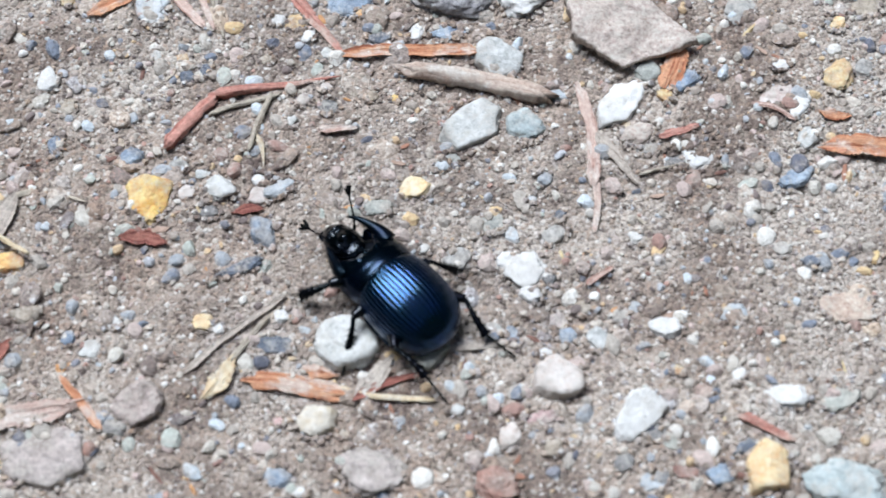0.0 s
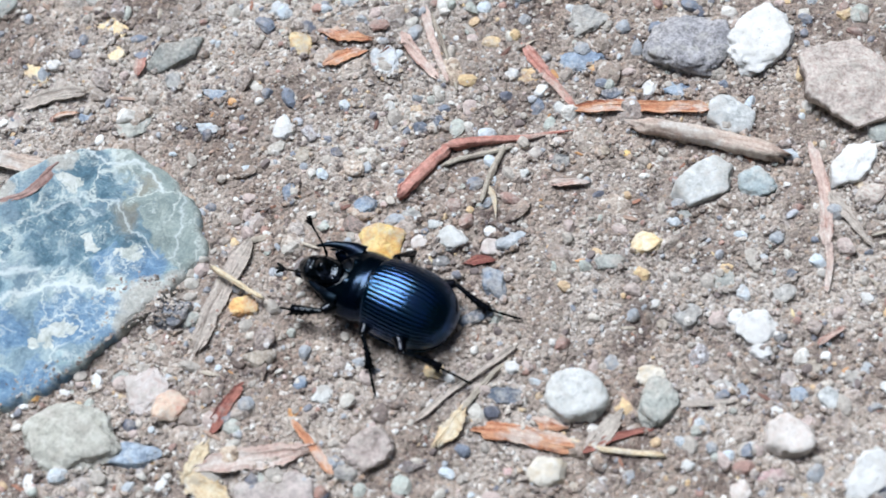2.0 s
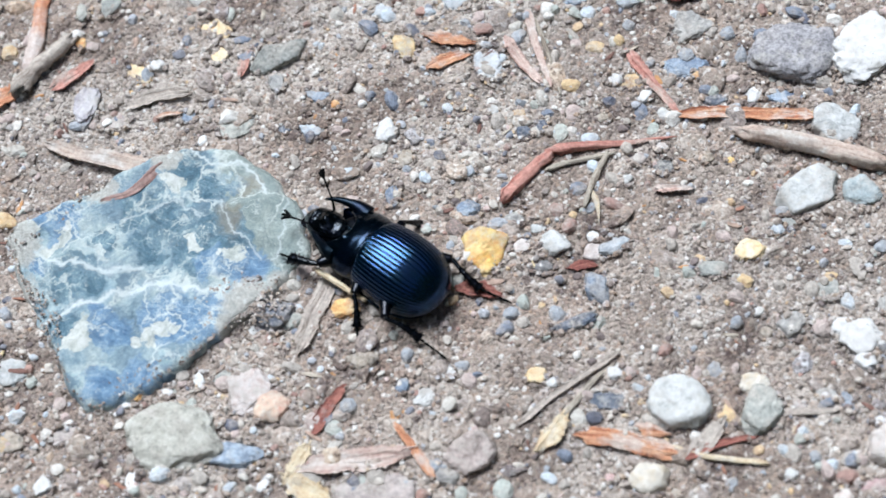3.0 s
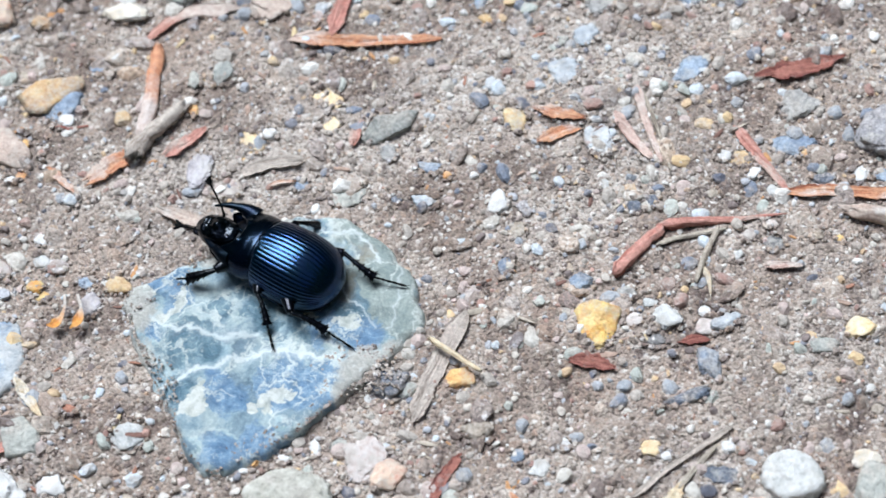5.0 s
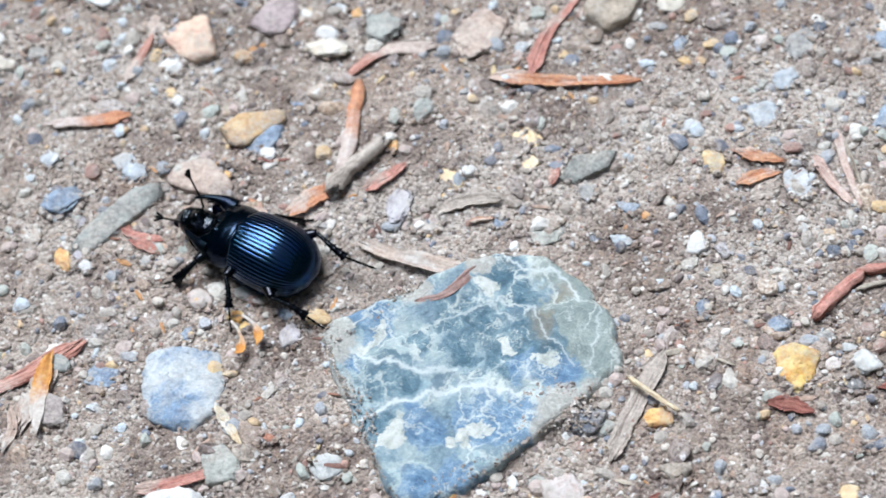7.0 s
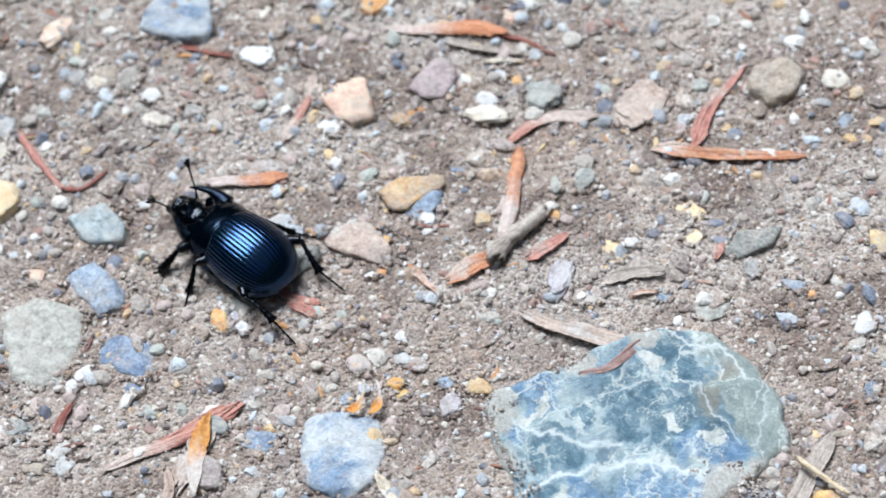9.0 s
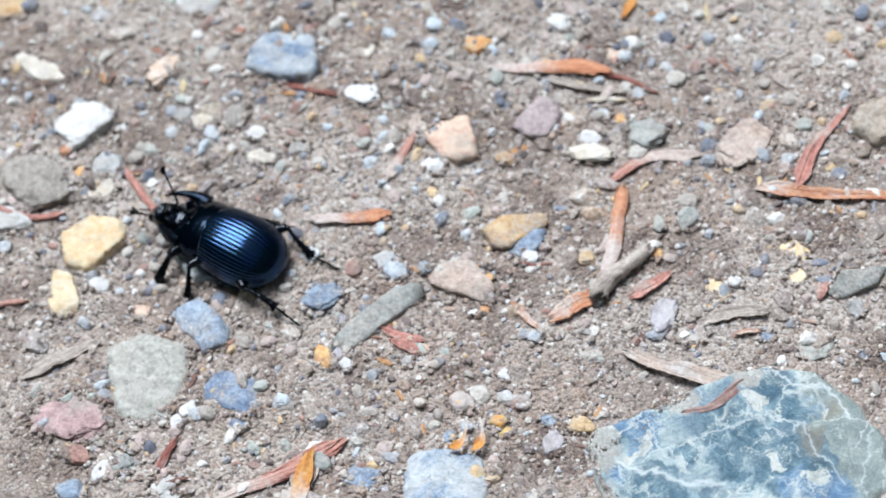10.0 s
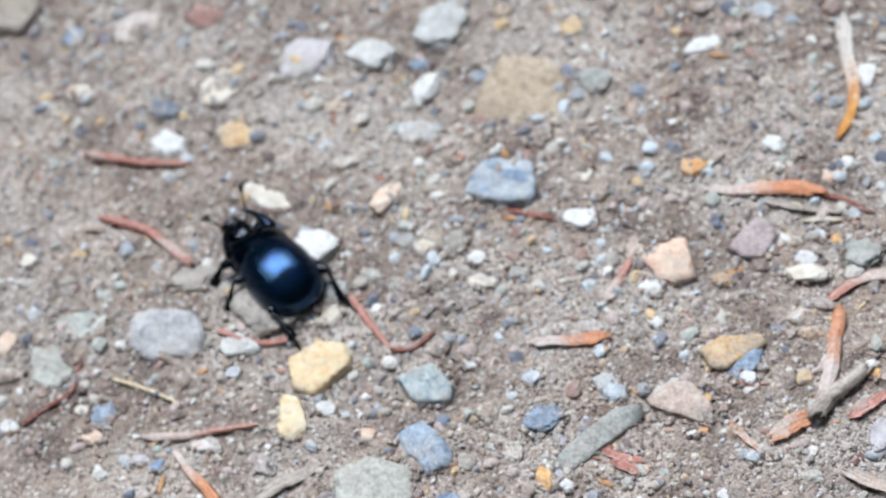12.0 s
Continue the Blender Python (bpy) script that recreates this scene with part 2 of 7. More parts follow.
CRUSTS = [(-7.4, -8.6, 1.1), (-8.2, -10.0, 1.2), (0.3, -8.6, 1.3), (1.8, -7.6, 0.8), (-1.8, -9.4, 1.0), (8.9, 1.3, 1.0), (4.1, 2.5, 1.0), (-10.7, 4.0, 1.0), (-12.1, 2.6, 1.2), (-15.0, 5.2, 1.4), (1.0, 10.2, 1.1)]
SAND_SPOTS = [(-16.8, 2.0, 4.2), (-16.0, -4.0, 4.2), (-13.8, -10.0, 3.8), (-10.8, -15.0, 3.4), (11.0, -5.4, 3.6), (9.0, -7.6, 2.0), (-7.0, 9.4, 2.2), (0.0, 13.4, 2.0), (14.6, -3.0, 2.4)]
SEAMS = [([(-11.5, -7.2), (-6.8, -5.1), (-4.5, -3.7), (-0.2, -2.8), (7.3, -3.1)], 0.75, 0.95), ([(-17.9, 3.0), (-14.0, 2.5), (-9.9, -0.1), (-5.3, -1.3), (-1.6, -0.7)], 0.95, 0.8),
         ([(2.0, 8.5), (6.5, 7.7), (8.0, 4.5), (11.4, 1.1)], 0.45, 0.6), ([(2.1, 14.5), (6.1, 13.2), (9.3, 12.6), (10.8, 9.0)], 0.6, 0.8), ([(7.0, 0.8), (8.0, -3.4)], 0.6, 0.6),
         ([(13.6, 9.0), (14.2, 4.0), (12.8, 0.6)], 0.45, 0.55), ([(-4.2, 5.4), (1.6, 8.2), (4.6, 6.0)], 0.45, 0.6)]


def near_line(n, l, vec, points):
    """Distance in metres to a line through the points (mm)."""
    best = None
    for (ax, ay), (bx, by) in zip(points, points[1:]):
        ex, ey = bx - ax, by - ay
        d2 = ex * ex + ey * ey
        pa = n.new("ShaderNodeVectorMath")
        pa.operation = 'SUBTRACT'
        pa.inputs[1].default_value = (ax * MM, ay * MM, 0)
        l.new(vec, pa.inputs[0])
        dt = n.new("ShaderNodeVectorMath")
        dt.operation = 'DOT_PRODUCT'
        dt.inputs[1].default_value = (ex / d2 / MM, ey / d2 / MM, 0)
        l.new(pa.outputs[0], dt.inputs[0])
        h = math_node(n, l, 'MINIMUM', math_node(n, l, 'MAXIMUM', dt.outputs["Value"], 0.0), 1.0)
        sc = n.new("ShaderNodeVectorMath")
        sc.operation = 'SCALE'
        sc.inputs[0].default_value = (ex * MM, ey * MM, 0)
        l.new(h, sc.inputs["Scale"])
        ds = n.new("ShaderNodeVectorMath")
        ds.operation = 'DISTANCE'
        l.new(pa.outputs[0], ds.inputs[0])
        l.new(sc.outputs[0], ds.inputs[1])
        best = ds.outputs["Value"] if best is None else math_node(n, l, 'MINIMUM', best, ds.outputs["Value"])
    return best


def near_spots(n, l, vec, spots):
    """1 in the middle of each round spot (x, y, radius in mm), 0 at its edge, negative outside."""
    field = None
    for x, y, r in spots:
        d = n.new("ShaderNodeVectorMath")
        d.operation = 'DISTANCE'
        d.inputs[1].default_value = (x * MM, y * MM, 0)
        l.new(vec, d.inputs[0])
        lobe = math_node(n, l, 'MULTIPLY_ADD', d.outputs["Value"], -1.0 / (r * MM), 1.0)
        field = lobe if field is None else math_node(n, l, 'MAXIMUM', field, lobe)
    return field


def make_rock_mat():
    """Slate-blue rock: dark teal and blue areas with ragged edges, a web of pale veins, long white seams, a grey-green polished rim, soil on it."""
    m, n, l, b = mat_new("blue_vein_rock", 0.5, 0.35)
    vec = coords(n, l, shift=False)
    flat = n.new("ShaderNodeVectorMath")
    flat.operation = 'MULTIPLY'
    flat.inputs[1].default_value = (1, 1, 0)
    l.new(vec, flat.inputs[0])
    wob = n.new("ShaderNodeTexNoise")
    wob.inputs["Scale"].default_value = 230
    wob.inputs["Detail"].default_value = 8
    wob.inputs["Roughness"].default_value = 0.64
    l.new(vec, wob.inputs["Vector"])
    wc = n.new("ShaderNodeVectorMath")
    wc.operation = 'SUBTRACT'
    wc.inputs[1].default_value = (0.5, 0.5, 0.5)
    l.new(wob.outputs["Color"], wc.inputs[0])
    wv = n.new("ShaderNodeVectorMath")
    wv.operation = 'MULTIPLY_ADD'
    wv.inputs[1].default_value = (0.0085, 0.0085, 0)
    l.new(wc.outputs[0], wv.inputs[0])
    l.new(flat.outputs[0], wv.inputs[2])
    warped = wv.outputs[0]
    calm = n.new("ShaderNodeVectorMath")
    calm.operation = 'MULTIPLY_ADD'
    calm.inputs[1].default_value = (0.0046, 0.0046, 0)
    l.new(wc.outputs[0], calm.inputs[0])
    l.new(flat.outputs[0], calm.inputs[2])
    # ground tone: mottled grey-blue
    tone = noise_tex(n, l, vec, 210, 9, 0.72, 0.5)
    col = ramp(n, l, tone, [(0.36, (0.19, 0.29, 0.36)), (0.47, (0.35, 0.46, 0.52)), (0.57, (0.48, 0.57, 0.59)), (0.68, (0.66, 0.72, 0.69))])
    # angular chips of slightly different grey
    chips = n.new("ShaderNodeTexVoronoi")
    chips.inputs["Scale"].default_value = 330
    l.new(warped, chips.inputs["Vector"])
    sep = n.new("ShaderNodeSeparateColor")
    l.new(chips.outputs["Color"], sep.inputs["Color"])
    col = mix(n, l, 0.8, col, ramp(n, l, sep.outputs["Red"], [(0.0, (0.30, 0.33, 0.36)), (0.5, grey(0.5)), (1.0, (0.66, 0.66, 0.64))]), 'OVERLAY')
    grain = noise_tex(n, l, vec, 520, 10, 0.8, 0.8)
    # dark teal, then blue areas
    teal = near_spots(n, l, warped, TEAL_SPOTS)
    col = mix(n, l, ramp(n, l, teal, [(-0.0, grey(0)), (0.16, grey(0.75)), (0.6, grey(0.92))]), col,
              ramp(n, l, grain, [(0.38, (0.05, 0.11, 0.16)), (0.50, (0.11, 0.21, 0.28)), (0.59, (0.25, 0.37, 0.43)), (0.66, (0.60, 0.68, 0.68))]))
    blue = near_spots(n, l, warped, BLUE_SPOTS)
    col = mix(n, l, ramp(n, l, blue, [(0.0, grey(0)), (0.16, grey(0.72)), (0.6, grey(0.92))]), col,
              ramp(n, l, grain, [(0.38, (0.09, 0.18, 0.32)), (0.50, (0.18, 0.32, 0.50)), (0.59, (0.34, 0.48, 0.63)), (0.66, (0.66, 0.74, 0.77))]))
    # polished grey-green rim on one side, tinged with brown
    rim = near_spots(n, l, warped, RIM_SPOTS)
    col = mix(n, l, ramp(n, l, rim, [(0.0, grey(0)), (0.10, grey(0.85))]), col,
              ramp(n, l, grain, [(0.36, (0.24, 0.29, 0.275)), (0.52, (0.37, 0.42, 0.39)), (0.64, (0.54, 0.58, 0.52))]))
    tinge = near_spots(n, l, warped, [(7.6, 5.6, 2.4), (9.2, 10.2, 1.6)])
    col = mix(n, l, ramp(n, l, tinge, [(0.0, grey(0)), (0.5, grey(0.55))]), col, (0.36, 0.30, 0.22))
    # web of pale veins at two sizes
    for scale, amount, lo, hi in ((200, 0.9, 0.47, 0.53), (480, 0.75, 0.49, 0.56), (1150, 0.4, 0.51, 0.58)):
        foam = n.new("ShaderNodeTexVoronoi")
        foam.feature = 'DISTANCE_TO_EDGE'
        foam.inputs["Scale"].default_value = scale
        l.new(warped, foam.inputs["Vector"])
        web = ramp(n, l, foam.outputs["Distance"], [(0.0, grey(amount)), (0.025, grey(amount * 0.55)), (0.055, grey(0.0))])
        where = ramp(n, l, noise_tex(n, l, vec, scale * 0.45, 6, 0.7), [(lo, grey(0.0)), (hi, grey(1.0))])
        col = mix(n, l, mix(n, l, 1.0, web, where, 'MULTIPLY'), col, (0.80, 0.84, 0.80))
    # white crusts and long seams
    crust = near_spots(n, l, warped, CRUSTS)
    col = mix(n, l, ramp(n, l, crust, [(0.0, grey(0)), (0.05, grey(0.6)), (0.12, grey(0.9))]), col, ramp(n, l, grain, [(0.40, (0.50, 0.53, 0.49)), (0.47, (0.72, 0.73, 0.67)), (0.56, (0.90, 0.90, 0.86))]))
    for pts, wide, amount in SEAMS:
        away = math_node(n, l, 'MULTIPLY', near_line(n, l, calm.outputs[0], pts), 1.0 / (wide * MM))
        line = ramp(n, l, away, [(0.0, grey(amount)), (0.22, grey(amount * 0.75)), (0.42, grey(amount * 0.16)), (1.0, grey(0.0))])
        col = mix(n, l, line, col, (0.84, 0.89, 0.89))
    # soil lying on it, thick along two sides
    dn = noise_tex(n, l, vec, 130, 11, 0.8)
    sand = math_node(n, l, 'MULTIPLY_ADD', dn, 2.2, near_spots(n, l, flat.outputs[0], SAND_SPOTS))
    mask = ramp(n, l, math_node(n, l, 'MULTIPLY', sand, 0.4), [(0.47, grey(0)), (0.53, grey(0.75)), (0.62, grey(0.95))])
    soil, cell, fine, _ = soil_colour(n, l, vec)
    pale = mix(n, l, 0.55, soil, (0.70, 0.70, 0.65))
    col = mix(n, l, mask, col, pale)
    col = mix(n, l, 0.34, col, ramp(n, l, fine, [(0.3, grey(0.28)), (0.7, grey(0.74))]), 'OVERLAY')
    col = mix(n, l, 1.0, col, (0.90, 0.92, 0.92), 'MULTIPLY')
    l.new(col, b.inputs["Base Color"])
    l.new(ramp(n, l, mask, [(0.0, grey(0.42)), (0.7, grey(0.9))]), b.inputs["Roughness"])
    h = noise_tex(n, l, vec, 300, 11, 0.8, 0.3)
    hh = math_node(n, l, 'MULTIPLY_ADD', sep.outputs["Green"], 0.25, h)
    bump(n, l, b, hh, 0.0008, 0.9)
    return m


def make_fibre_mat(name, a, c, d, pale=None, rough=0.75, tip=None):
    """Bark or wood: fibres along the strip, in three tones, bleached in places, or bleached towards its first end."""
    m, n, l, b = mat_new("fibre_" + name, rough, 0.3)
    vec = coords(n, l, "UV", True, (0.45, 6, 1))
    f = noise_tex(n, l, vec, 420, 7, 0.78)
    col = ramp(n, l, f, [(0.34, d), (0.43, c), (0.53, a)])
    if pale:
        vl = coords(n, l, "UV", True, (1, 2.2, 1))
        p = noise_tex(n, l, vl, 170, 5, 0.65)
        col = mix(n, l, ramp(n, l, p, [(0.50, grey(0)), (0.60, grey(0.9))]), col, pale)
    vo = coords(n, l)
    if tip:
        along = n.new("ShaderNodeUVMap")
        along.uv_map = "along"
        xyz = n.new("ShaderNodeSeparateXYZ")
        l.new(along.outputs["UV"], xyz.inputs["Vector"])
        reach = math_node(n, l, 'MULTIPLY_ADD', noise_tex(n, l, vo, 500, 5, 0.7), 0.9, xyz.outputs["X"])
        col = mix(n, l, ramp(n, l, math_node(n, l, 'MULTIPLY', reach, 0.5), [(0.36, grey(0.95)), (0.55, grey(0))]), col, tip)
    s = noise_tex(n, l, vo, 1900, 4, 0.75)
    col = mix(n, l, 0.55, col, ramp(n, l, s, [(0.3, grey(0.2)), (0.7, grey(0.8))]), 'OVERLAY')
    dirt = noise_tex(n, l, vo, 330, 6, 0.75)
    col = mix(n, l, ramp(n, l, dirt, [(0.56, grey(0)), (0.66, grey(0.4))]), col, (0.42, 0.37, 0.33))
    l.new(col, b.inputs["Base Color"])
    bump(n, l, b, f, 0.0004, 0.9)
    return m


FIBRE = {
    "redbark": make_fibre_mat("redbark", (0.56, 0.285, 0.235), (0.42, 0.165, 0.13), (0.178, 0.0629, 0.0518), (0.548, 0.429, 0.37)),
    "redtip": make_fibre_mat("redtip", (0.585, 0.326, 0.266), (0.437, 0.192, 0.148), (0.178, 0.0629, 0.0518), tip=(0.622, 0.525, 0.466)),
    "orangebark": make_fibre_mat("orangebark", (0.62, 0.33, 0.20), (0.50, 0.19, 0.10), (0.222, 0.074, 0.0518), (0.651, 0.54, 0.474)),
    "orangetip": make_fibre_mat("orangetip", (0.666, 0.326, 0.192), (0.577, 0.222, 0.111), (0.296, 0.0962, 0.0518), tip=(0.651, 0.562, 0.518)),
    "orangescale": make_fibre_mat("orangescale", (0.681, 0.34, 0.111), (0.607, 0.222, 0.0444), (0.37, 0.118, 0.0296), tip=(0.666, 0.622, 0.577)),
    "pinkbark": make_fibre_mat("pinkbark", (0.622, 0.474, 0.414), (0.518, 0.34, 0.289), (0.281, 0.155, 0.126), (0.651, 0.57, 0.518)),
    "palebark": make_fibre_mat("palebark", (0.60, 0.49, 0.42), (0.50, 0.37, 0.305), (0.313, 0.211, 0.17), (0.626, 0.571, 0.524)),
    "greywood": make_fibre_mat("greywood", (0.53, 0.47, 0.415), (0.41, 0.345, 0.30), (0.16, 0.122, 0.105), (0.492, 0.42, 0.372)),
    "greystem": make_fibre_mat("greystem", (0.46, 0.41, 0.34), (0.36, 0.30, 0.245), (0.168, 0.132, 0.102)),
    "straw": make_fibre_mat("straw", (0.74, 0.62, 0.44), (0.64, 0.48, 0.30), (0.44, 0.30, 0.18), (0.681, 0.636, 0.57)),
    "mauvebark": make_fibre_mat("mauvebark", (0.40, 0.27, 0.24), (0.29, 0.17, 0.15), (0.13, 0.07, 0.062), (0.48, 0.38, 0.34)),
    "darkred": make_fibre_mat("darkred", (0.355, 0.148, 0.115), (0.222, 0.0703, 0.0592), (0.0888, 0.0333, 0.0333)),
}


def make_shell_mat(name, base, rough, coat=0.0, pits=0.3, scale=1800):
    """Beetle cuticle: near black with a blue sheen."""
    m, n, l, b = mat_new("cuticle_" + name, rough, 0.5)
    vec = coords(n, l, shift=False)
    big = noise_tex(n, l, vec, 350, 3, 0.5)
    col = ramp(n, l, big, [(0.36, (0.5 * base[0], 0.95 * base[1], 0.62 * base[2])), (0.62, base)])
    l.new(col, b.inputs["Base Color"])
    b.inputs["Metallic"].default_value = 0.9
    b.inputs["Coat Weight"].default_value = coat
    b.inputs["Coat Roughness"].default_value = 0.16
    f = noise_tex(n, l, vec, scale, 4, 0.7)
    bump(n, l, b, f, 0.00012, pits)
    return m


SHELL = make_shell_mat("wing_case", (0.004, 0.026, 0.085), 0.155, 0.27, 0.15)
PRONOTUM = make_shell_mat("pronotum", (0.002, 0.010, 0.030), 0.20, 0.2, 0.1)
HORNSHELL = make_shell_mat("horn", (0.002, 0.006, 0.016), 0.36, 0.06, 0.2)
DARKSHELL = make_shell_mat("limb", (0.004, 0.005, 0.010), 0.30, 0.3, 0.5)
HEADSHELL = make_shell_mat("head", (0.003, 0.006, 0.013), 0.24, 0.45, 0.3, 1200)
BRISTLE = make_shell_mat("bristle", (0.006, 0.006, 0.007), 0.6, 0.0, 0.5)


def make_crumb_mat():
    m, n, l, b = mat_new("soil_crumb", 0.95, 0.12)
    vec = coords(n, l, shift=False)
    col, cell, fine, big = soil_colour(n, l, vec)
    g = n.new("ShaderNodeNewGeometry")
    col = mix(n, l, 0.75, col, ramp(n, l, g.outputs["Random Per Island"], [(0.0, (0.22, 0.20, 0.21)), (0.12, (0.40, 0.38, 0.38)), (0.40, (0.50, 0.47, 0.44)), (0.60, (0.52, 0.53, 0.56)), (0.70, (0.60, 0.50, 0.40)), (0.78, (0.46, 0.50, 0.58)), (0.84, (0.60, 0.59, 0.57)), (1.0, (0.72, 0.71, 0.69))]), 'OVERLAY')
    l.new(col, b.inputs["Base Color"])
    bump(n, l, b, fine, 0.0003, 0.9)
    return m


def make_gravel_mat():
    """Small dusty stones of many muted colours."""
    m, n, l, b = mat_new("small_gravel", 0.9, 0.2)
    g = n.new("ShaderNodeNewGeometry")
    vec = coords(n, l, shift=False)
    col = ramp(n, l, g.outputs["Random Per Island"], [
        (0.0, (0.44, 0.4, 0.36)), (0.14, (0.354, 0.376, 0.408)), (0.26, (0.517, 0.419, 0.389)), (0.36, (0.574, 0.544, 0.495)), (0.48, (0.21, 0.237, 0.293)),
        (0.57, (0.45, 0.477, 0.437)), (0.66, (0.344, 0.218, 0.188)), (0.72, (0.574, 0.63, 0.677)), (0.80, (0.651, 0.477, 0.284)), (0.87, (0.766, 0.746, 0.706)), (0.95, (0.142, 0.15, 0.188))], 'CONSTANT')
    f = noise_tex(n, l, vec, 2000, 4, 0.75)
    col = mix(n, l, 0.5, col, ramp(n, l, f, [(0.3, grey(0.25)), (0.7, grey(0.75))]), 'OVERLAY')
    dust = noise_tex(n, l, vec, 420, 6, 0.75)
    col = mix(n, l, ramp(n, l, dust, [(0.46, grey(0)), (0.62, grey(0.7))]), col, ramp(n, l, f, [(0.36, (0.30, 0.26, 0.225)), (0.62, (0.55, 0.50, 0.455))]))
    l.new(col, b.inputs["Base Color"])
    bump(n, l, b, f, 0.0003, 0.9)
    return m


def make_shred_mat():
    m, n, l, b = mat_new("litter_shred", 0.8, 0.25)
    g = n.new("ShaderNodeNewGeometry")
    vec = coords(n, l, shift=False)
    f = noise_tex(n, l, vec, 1500, 4, 0.7)
    col = ramp(n, l, g.outputs["Random Per Island"], [(0.0, (0.33, 0.17, 0.12)), (0.25, (0.42, 0.30, 0.24)), (0.5, (0.20, 0.11, 0.09)), (0.65, (0.50, 0.27, 0.13)), (0.8, (0.46, 0.40, 0.33)), (0.93, (0.62, 0.50, 0.30))], 'CONSTANT')
    col = mix(n, l, 0.6, col, ramp(n, l, f, [(0.3, grey(0.25)), (0.7, grey(0.72))]), 'OVERLAY')
    l.new(col, b.inputs["Base Color"])
    bump(n, l, b, f, 0.0003, 0.8)
    return m


GROUND_MAT, GRIT_MAT, ROCK_MAT = make_ground_mat(), make_grit_mat(), make_rock_mat()
CRUMB_MAT, SHRED_MAT, GRAVEL_MAT = make_crumb_mat(), make_shred_mat(), make_gravel_mat()


# ---- shape helpers ----
def lattice(ix, iy, seed):
    h = (ix * 374761393 + iy * 668265263 + seed * 1442695041) & 0xFFFFFFFF
    h = ((h ^ (h >> 13)) * 1274126177) & 0xFFFFFFFF
    return ((h ^ (h >> 16)) & 0xFFFF) / 65535.0


def vnoise(x, y, seed):
    """Smooth value noise in -1..1 on arrays."""
    ix, iy = np.floor(x).astype(np.int64), np.floor(y).astype(np.int64)
    fx, fy = x - ix, y - iy
    fx, fy = fx * fx * (3 - 2 * fx), fy * fy * (3 - 2 * fy)
    a, b = lattice(ix, iy, seed), lattice(ix + 1, iy, seed)
    c, d = lattice(ix, iy + 1, seed), lattice(ix + 1, iy + 1, seed)
    return 2 * ((a * (1 - fx) + b * fx) * (1 - fy) + (c * (1 - fx) + d * fx) * fy) - 1


def ground_height(x, y):
    """Height of the trodden soil in mm at places in mm."""
    x, y = np.asarray(x, float), np.asarray(y, float)
    return (0.9 * vnoise(x / 34, y / 34, 1) + 0.45 * vnoise(x / 11, y / 11, 2) + 0.30 * vnoise(x / 4.3, y / 4.3, 3)
            + 0.46 * np.abs(vnoise(x / 2.3, y / 2.3, 4)) + 0.36 * np.abs(vnoise(x / 1.15, y / 1.15, 5))) - 0.55


def mesh_object(name, verts, faces, mat, parent=None, smooth=True, uvs=None, along=None):
    me = bpy.data.meshes.new(name)
    me.from_pydata([tuple(v) for v in verts], [], faces)
    me.materials.append(mat)
    if smooth:
        me.polygons.foreach_set("use_smooth", [True] * len(me.polygons))
    if uvs is not None:
        layer = me.uv_layers.new(name="UVMap")
        layer.data.foreach_set("uv", np.asarray(uvs, np.float32)[[lp.vertex_index for lp in me.loops]].ravel())
    if along is not None:
        layer = me.uv_layers.new(name="along")
        layer.data.foreach_set("uv", np.asarray(along, np.float32)[[lp.vertex_index for lp in me.loops]].ravel())
    me.update()
    ob = new(name, me)
    ob.parent = parent
    return ob


BALLS = {}


def ball(level):
    """Unit directions and faces of a subdivided icosahedron."""
    if level not in BALLS:
        bm = bmesh.new()
        bmesh.ops.create_icosphere(bm, subdivisions=level, radius=1.0)
        bm.verts.ensure_lookup_table()
        BALLS[level] = (np.array([v.co for v in bm.verts]), [tuple(v.index for v in f.verts) for f in bm.faces])
        bm.free()
    return BALLS[level]


def stone_shape(level, shape, rng):
    """A stone of unit half sizes: cut by planes if angular, bulged if rounded."""
    d, faces = ball(level)
    p, count, sides = {"r": (9.0, 9, 4), "a": (30.0, 8, 6), "f": (20.0, 6, 7)}[shape]
    normals = rng.normal(size=(count, 3))
    a = np.linspace(0, 2 * math.pi, sides, endpoint=False) + rng.uniform(-0.42, 0.42, sides) + rng.uniform(0, 6)
    walls = np.stack([np.cos(a), np.sin(a), rng.uniform(-0.1, 0.35, sides)], 1)
    normals = np.vstack([normals, walls])
    normals /= np.linalg.norm(normals, axis=1)[:, None]
    reach = np.r_[rng.uniform(0.74, 1.0, count), rng.uniform(0.62, 0.86, sides), rng.uniform(0.55, 0.8), 0.85]
    normals = np.vstack([normals, [[rng.uniform(-0.2, 0.2), rng.uniform(-0.2, 0.2), 1], [0, 0, -1]]])
    cut = np.maximum(d @ normals.T / reach, 0.0)
    r = ((cut ** p).sum(1) + 1.0) ** (-1.0 / p)
    v = d * r[:, None]
    k = rng.uniform(0, 50, 3)
    rough = 0.15 if shape == "r" else 0.19
    off = np.array([noise.noise(Vector(q * 2.2 + k)) * rough + noise.noise(Vector(q * 5.0 + k)) * rough * 0.62 + noise.noise(Vector(q * 13.0 + k)) * rough * 0.42 for q in v])
    v = v * (1 + off)[:, None]
    lo, hi = v.min(0), v.max(0)
    return (v - (lo + hi) / 2) / ((hi - lo) / 2), faces


STONES = 0
RIMS = []


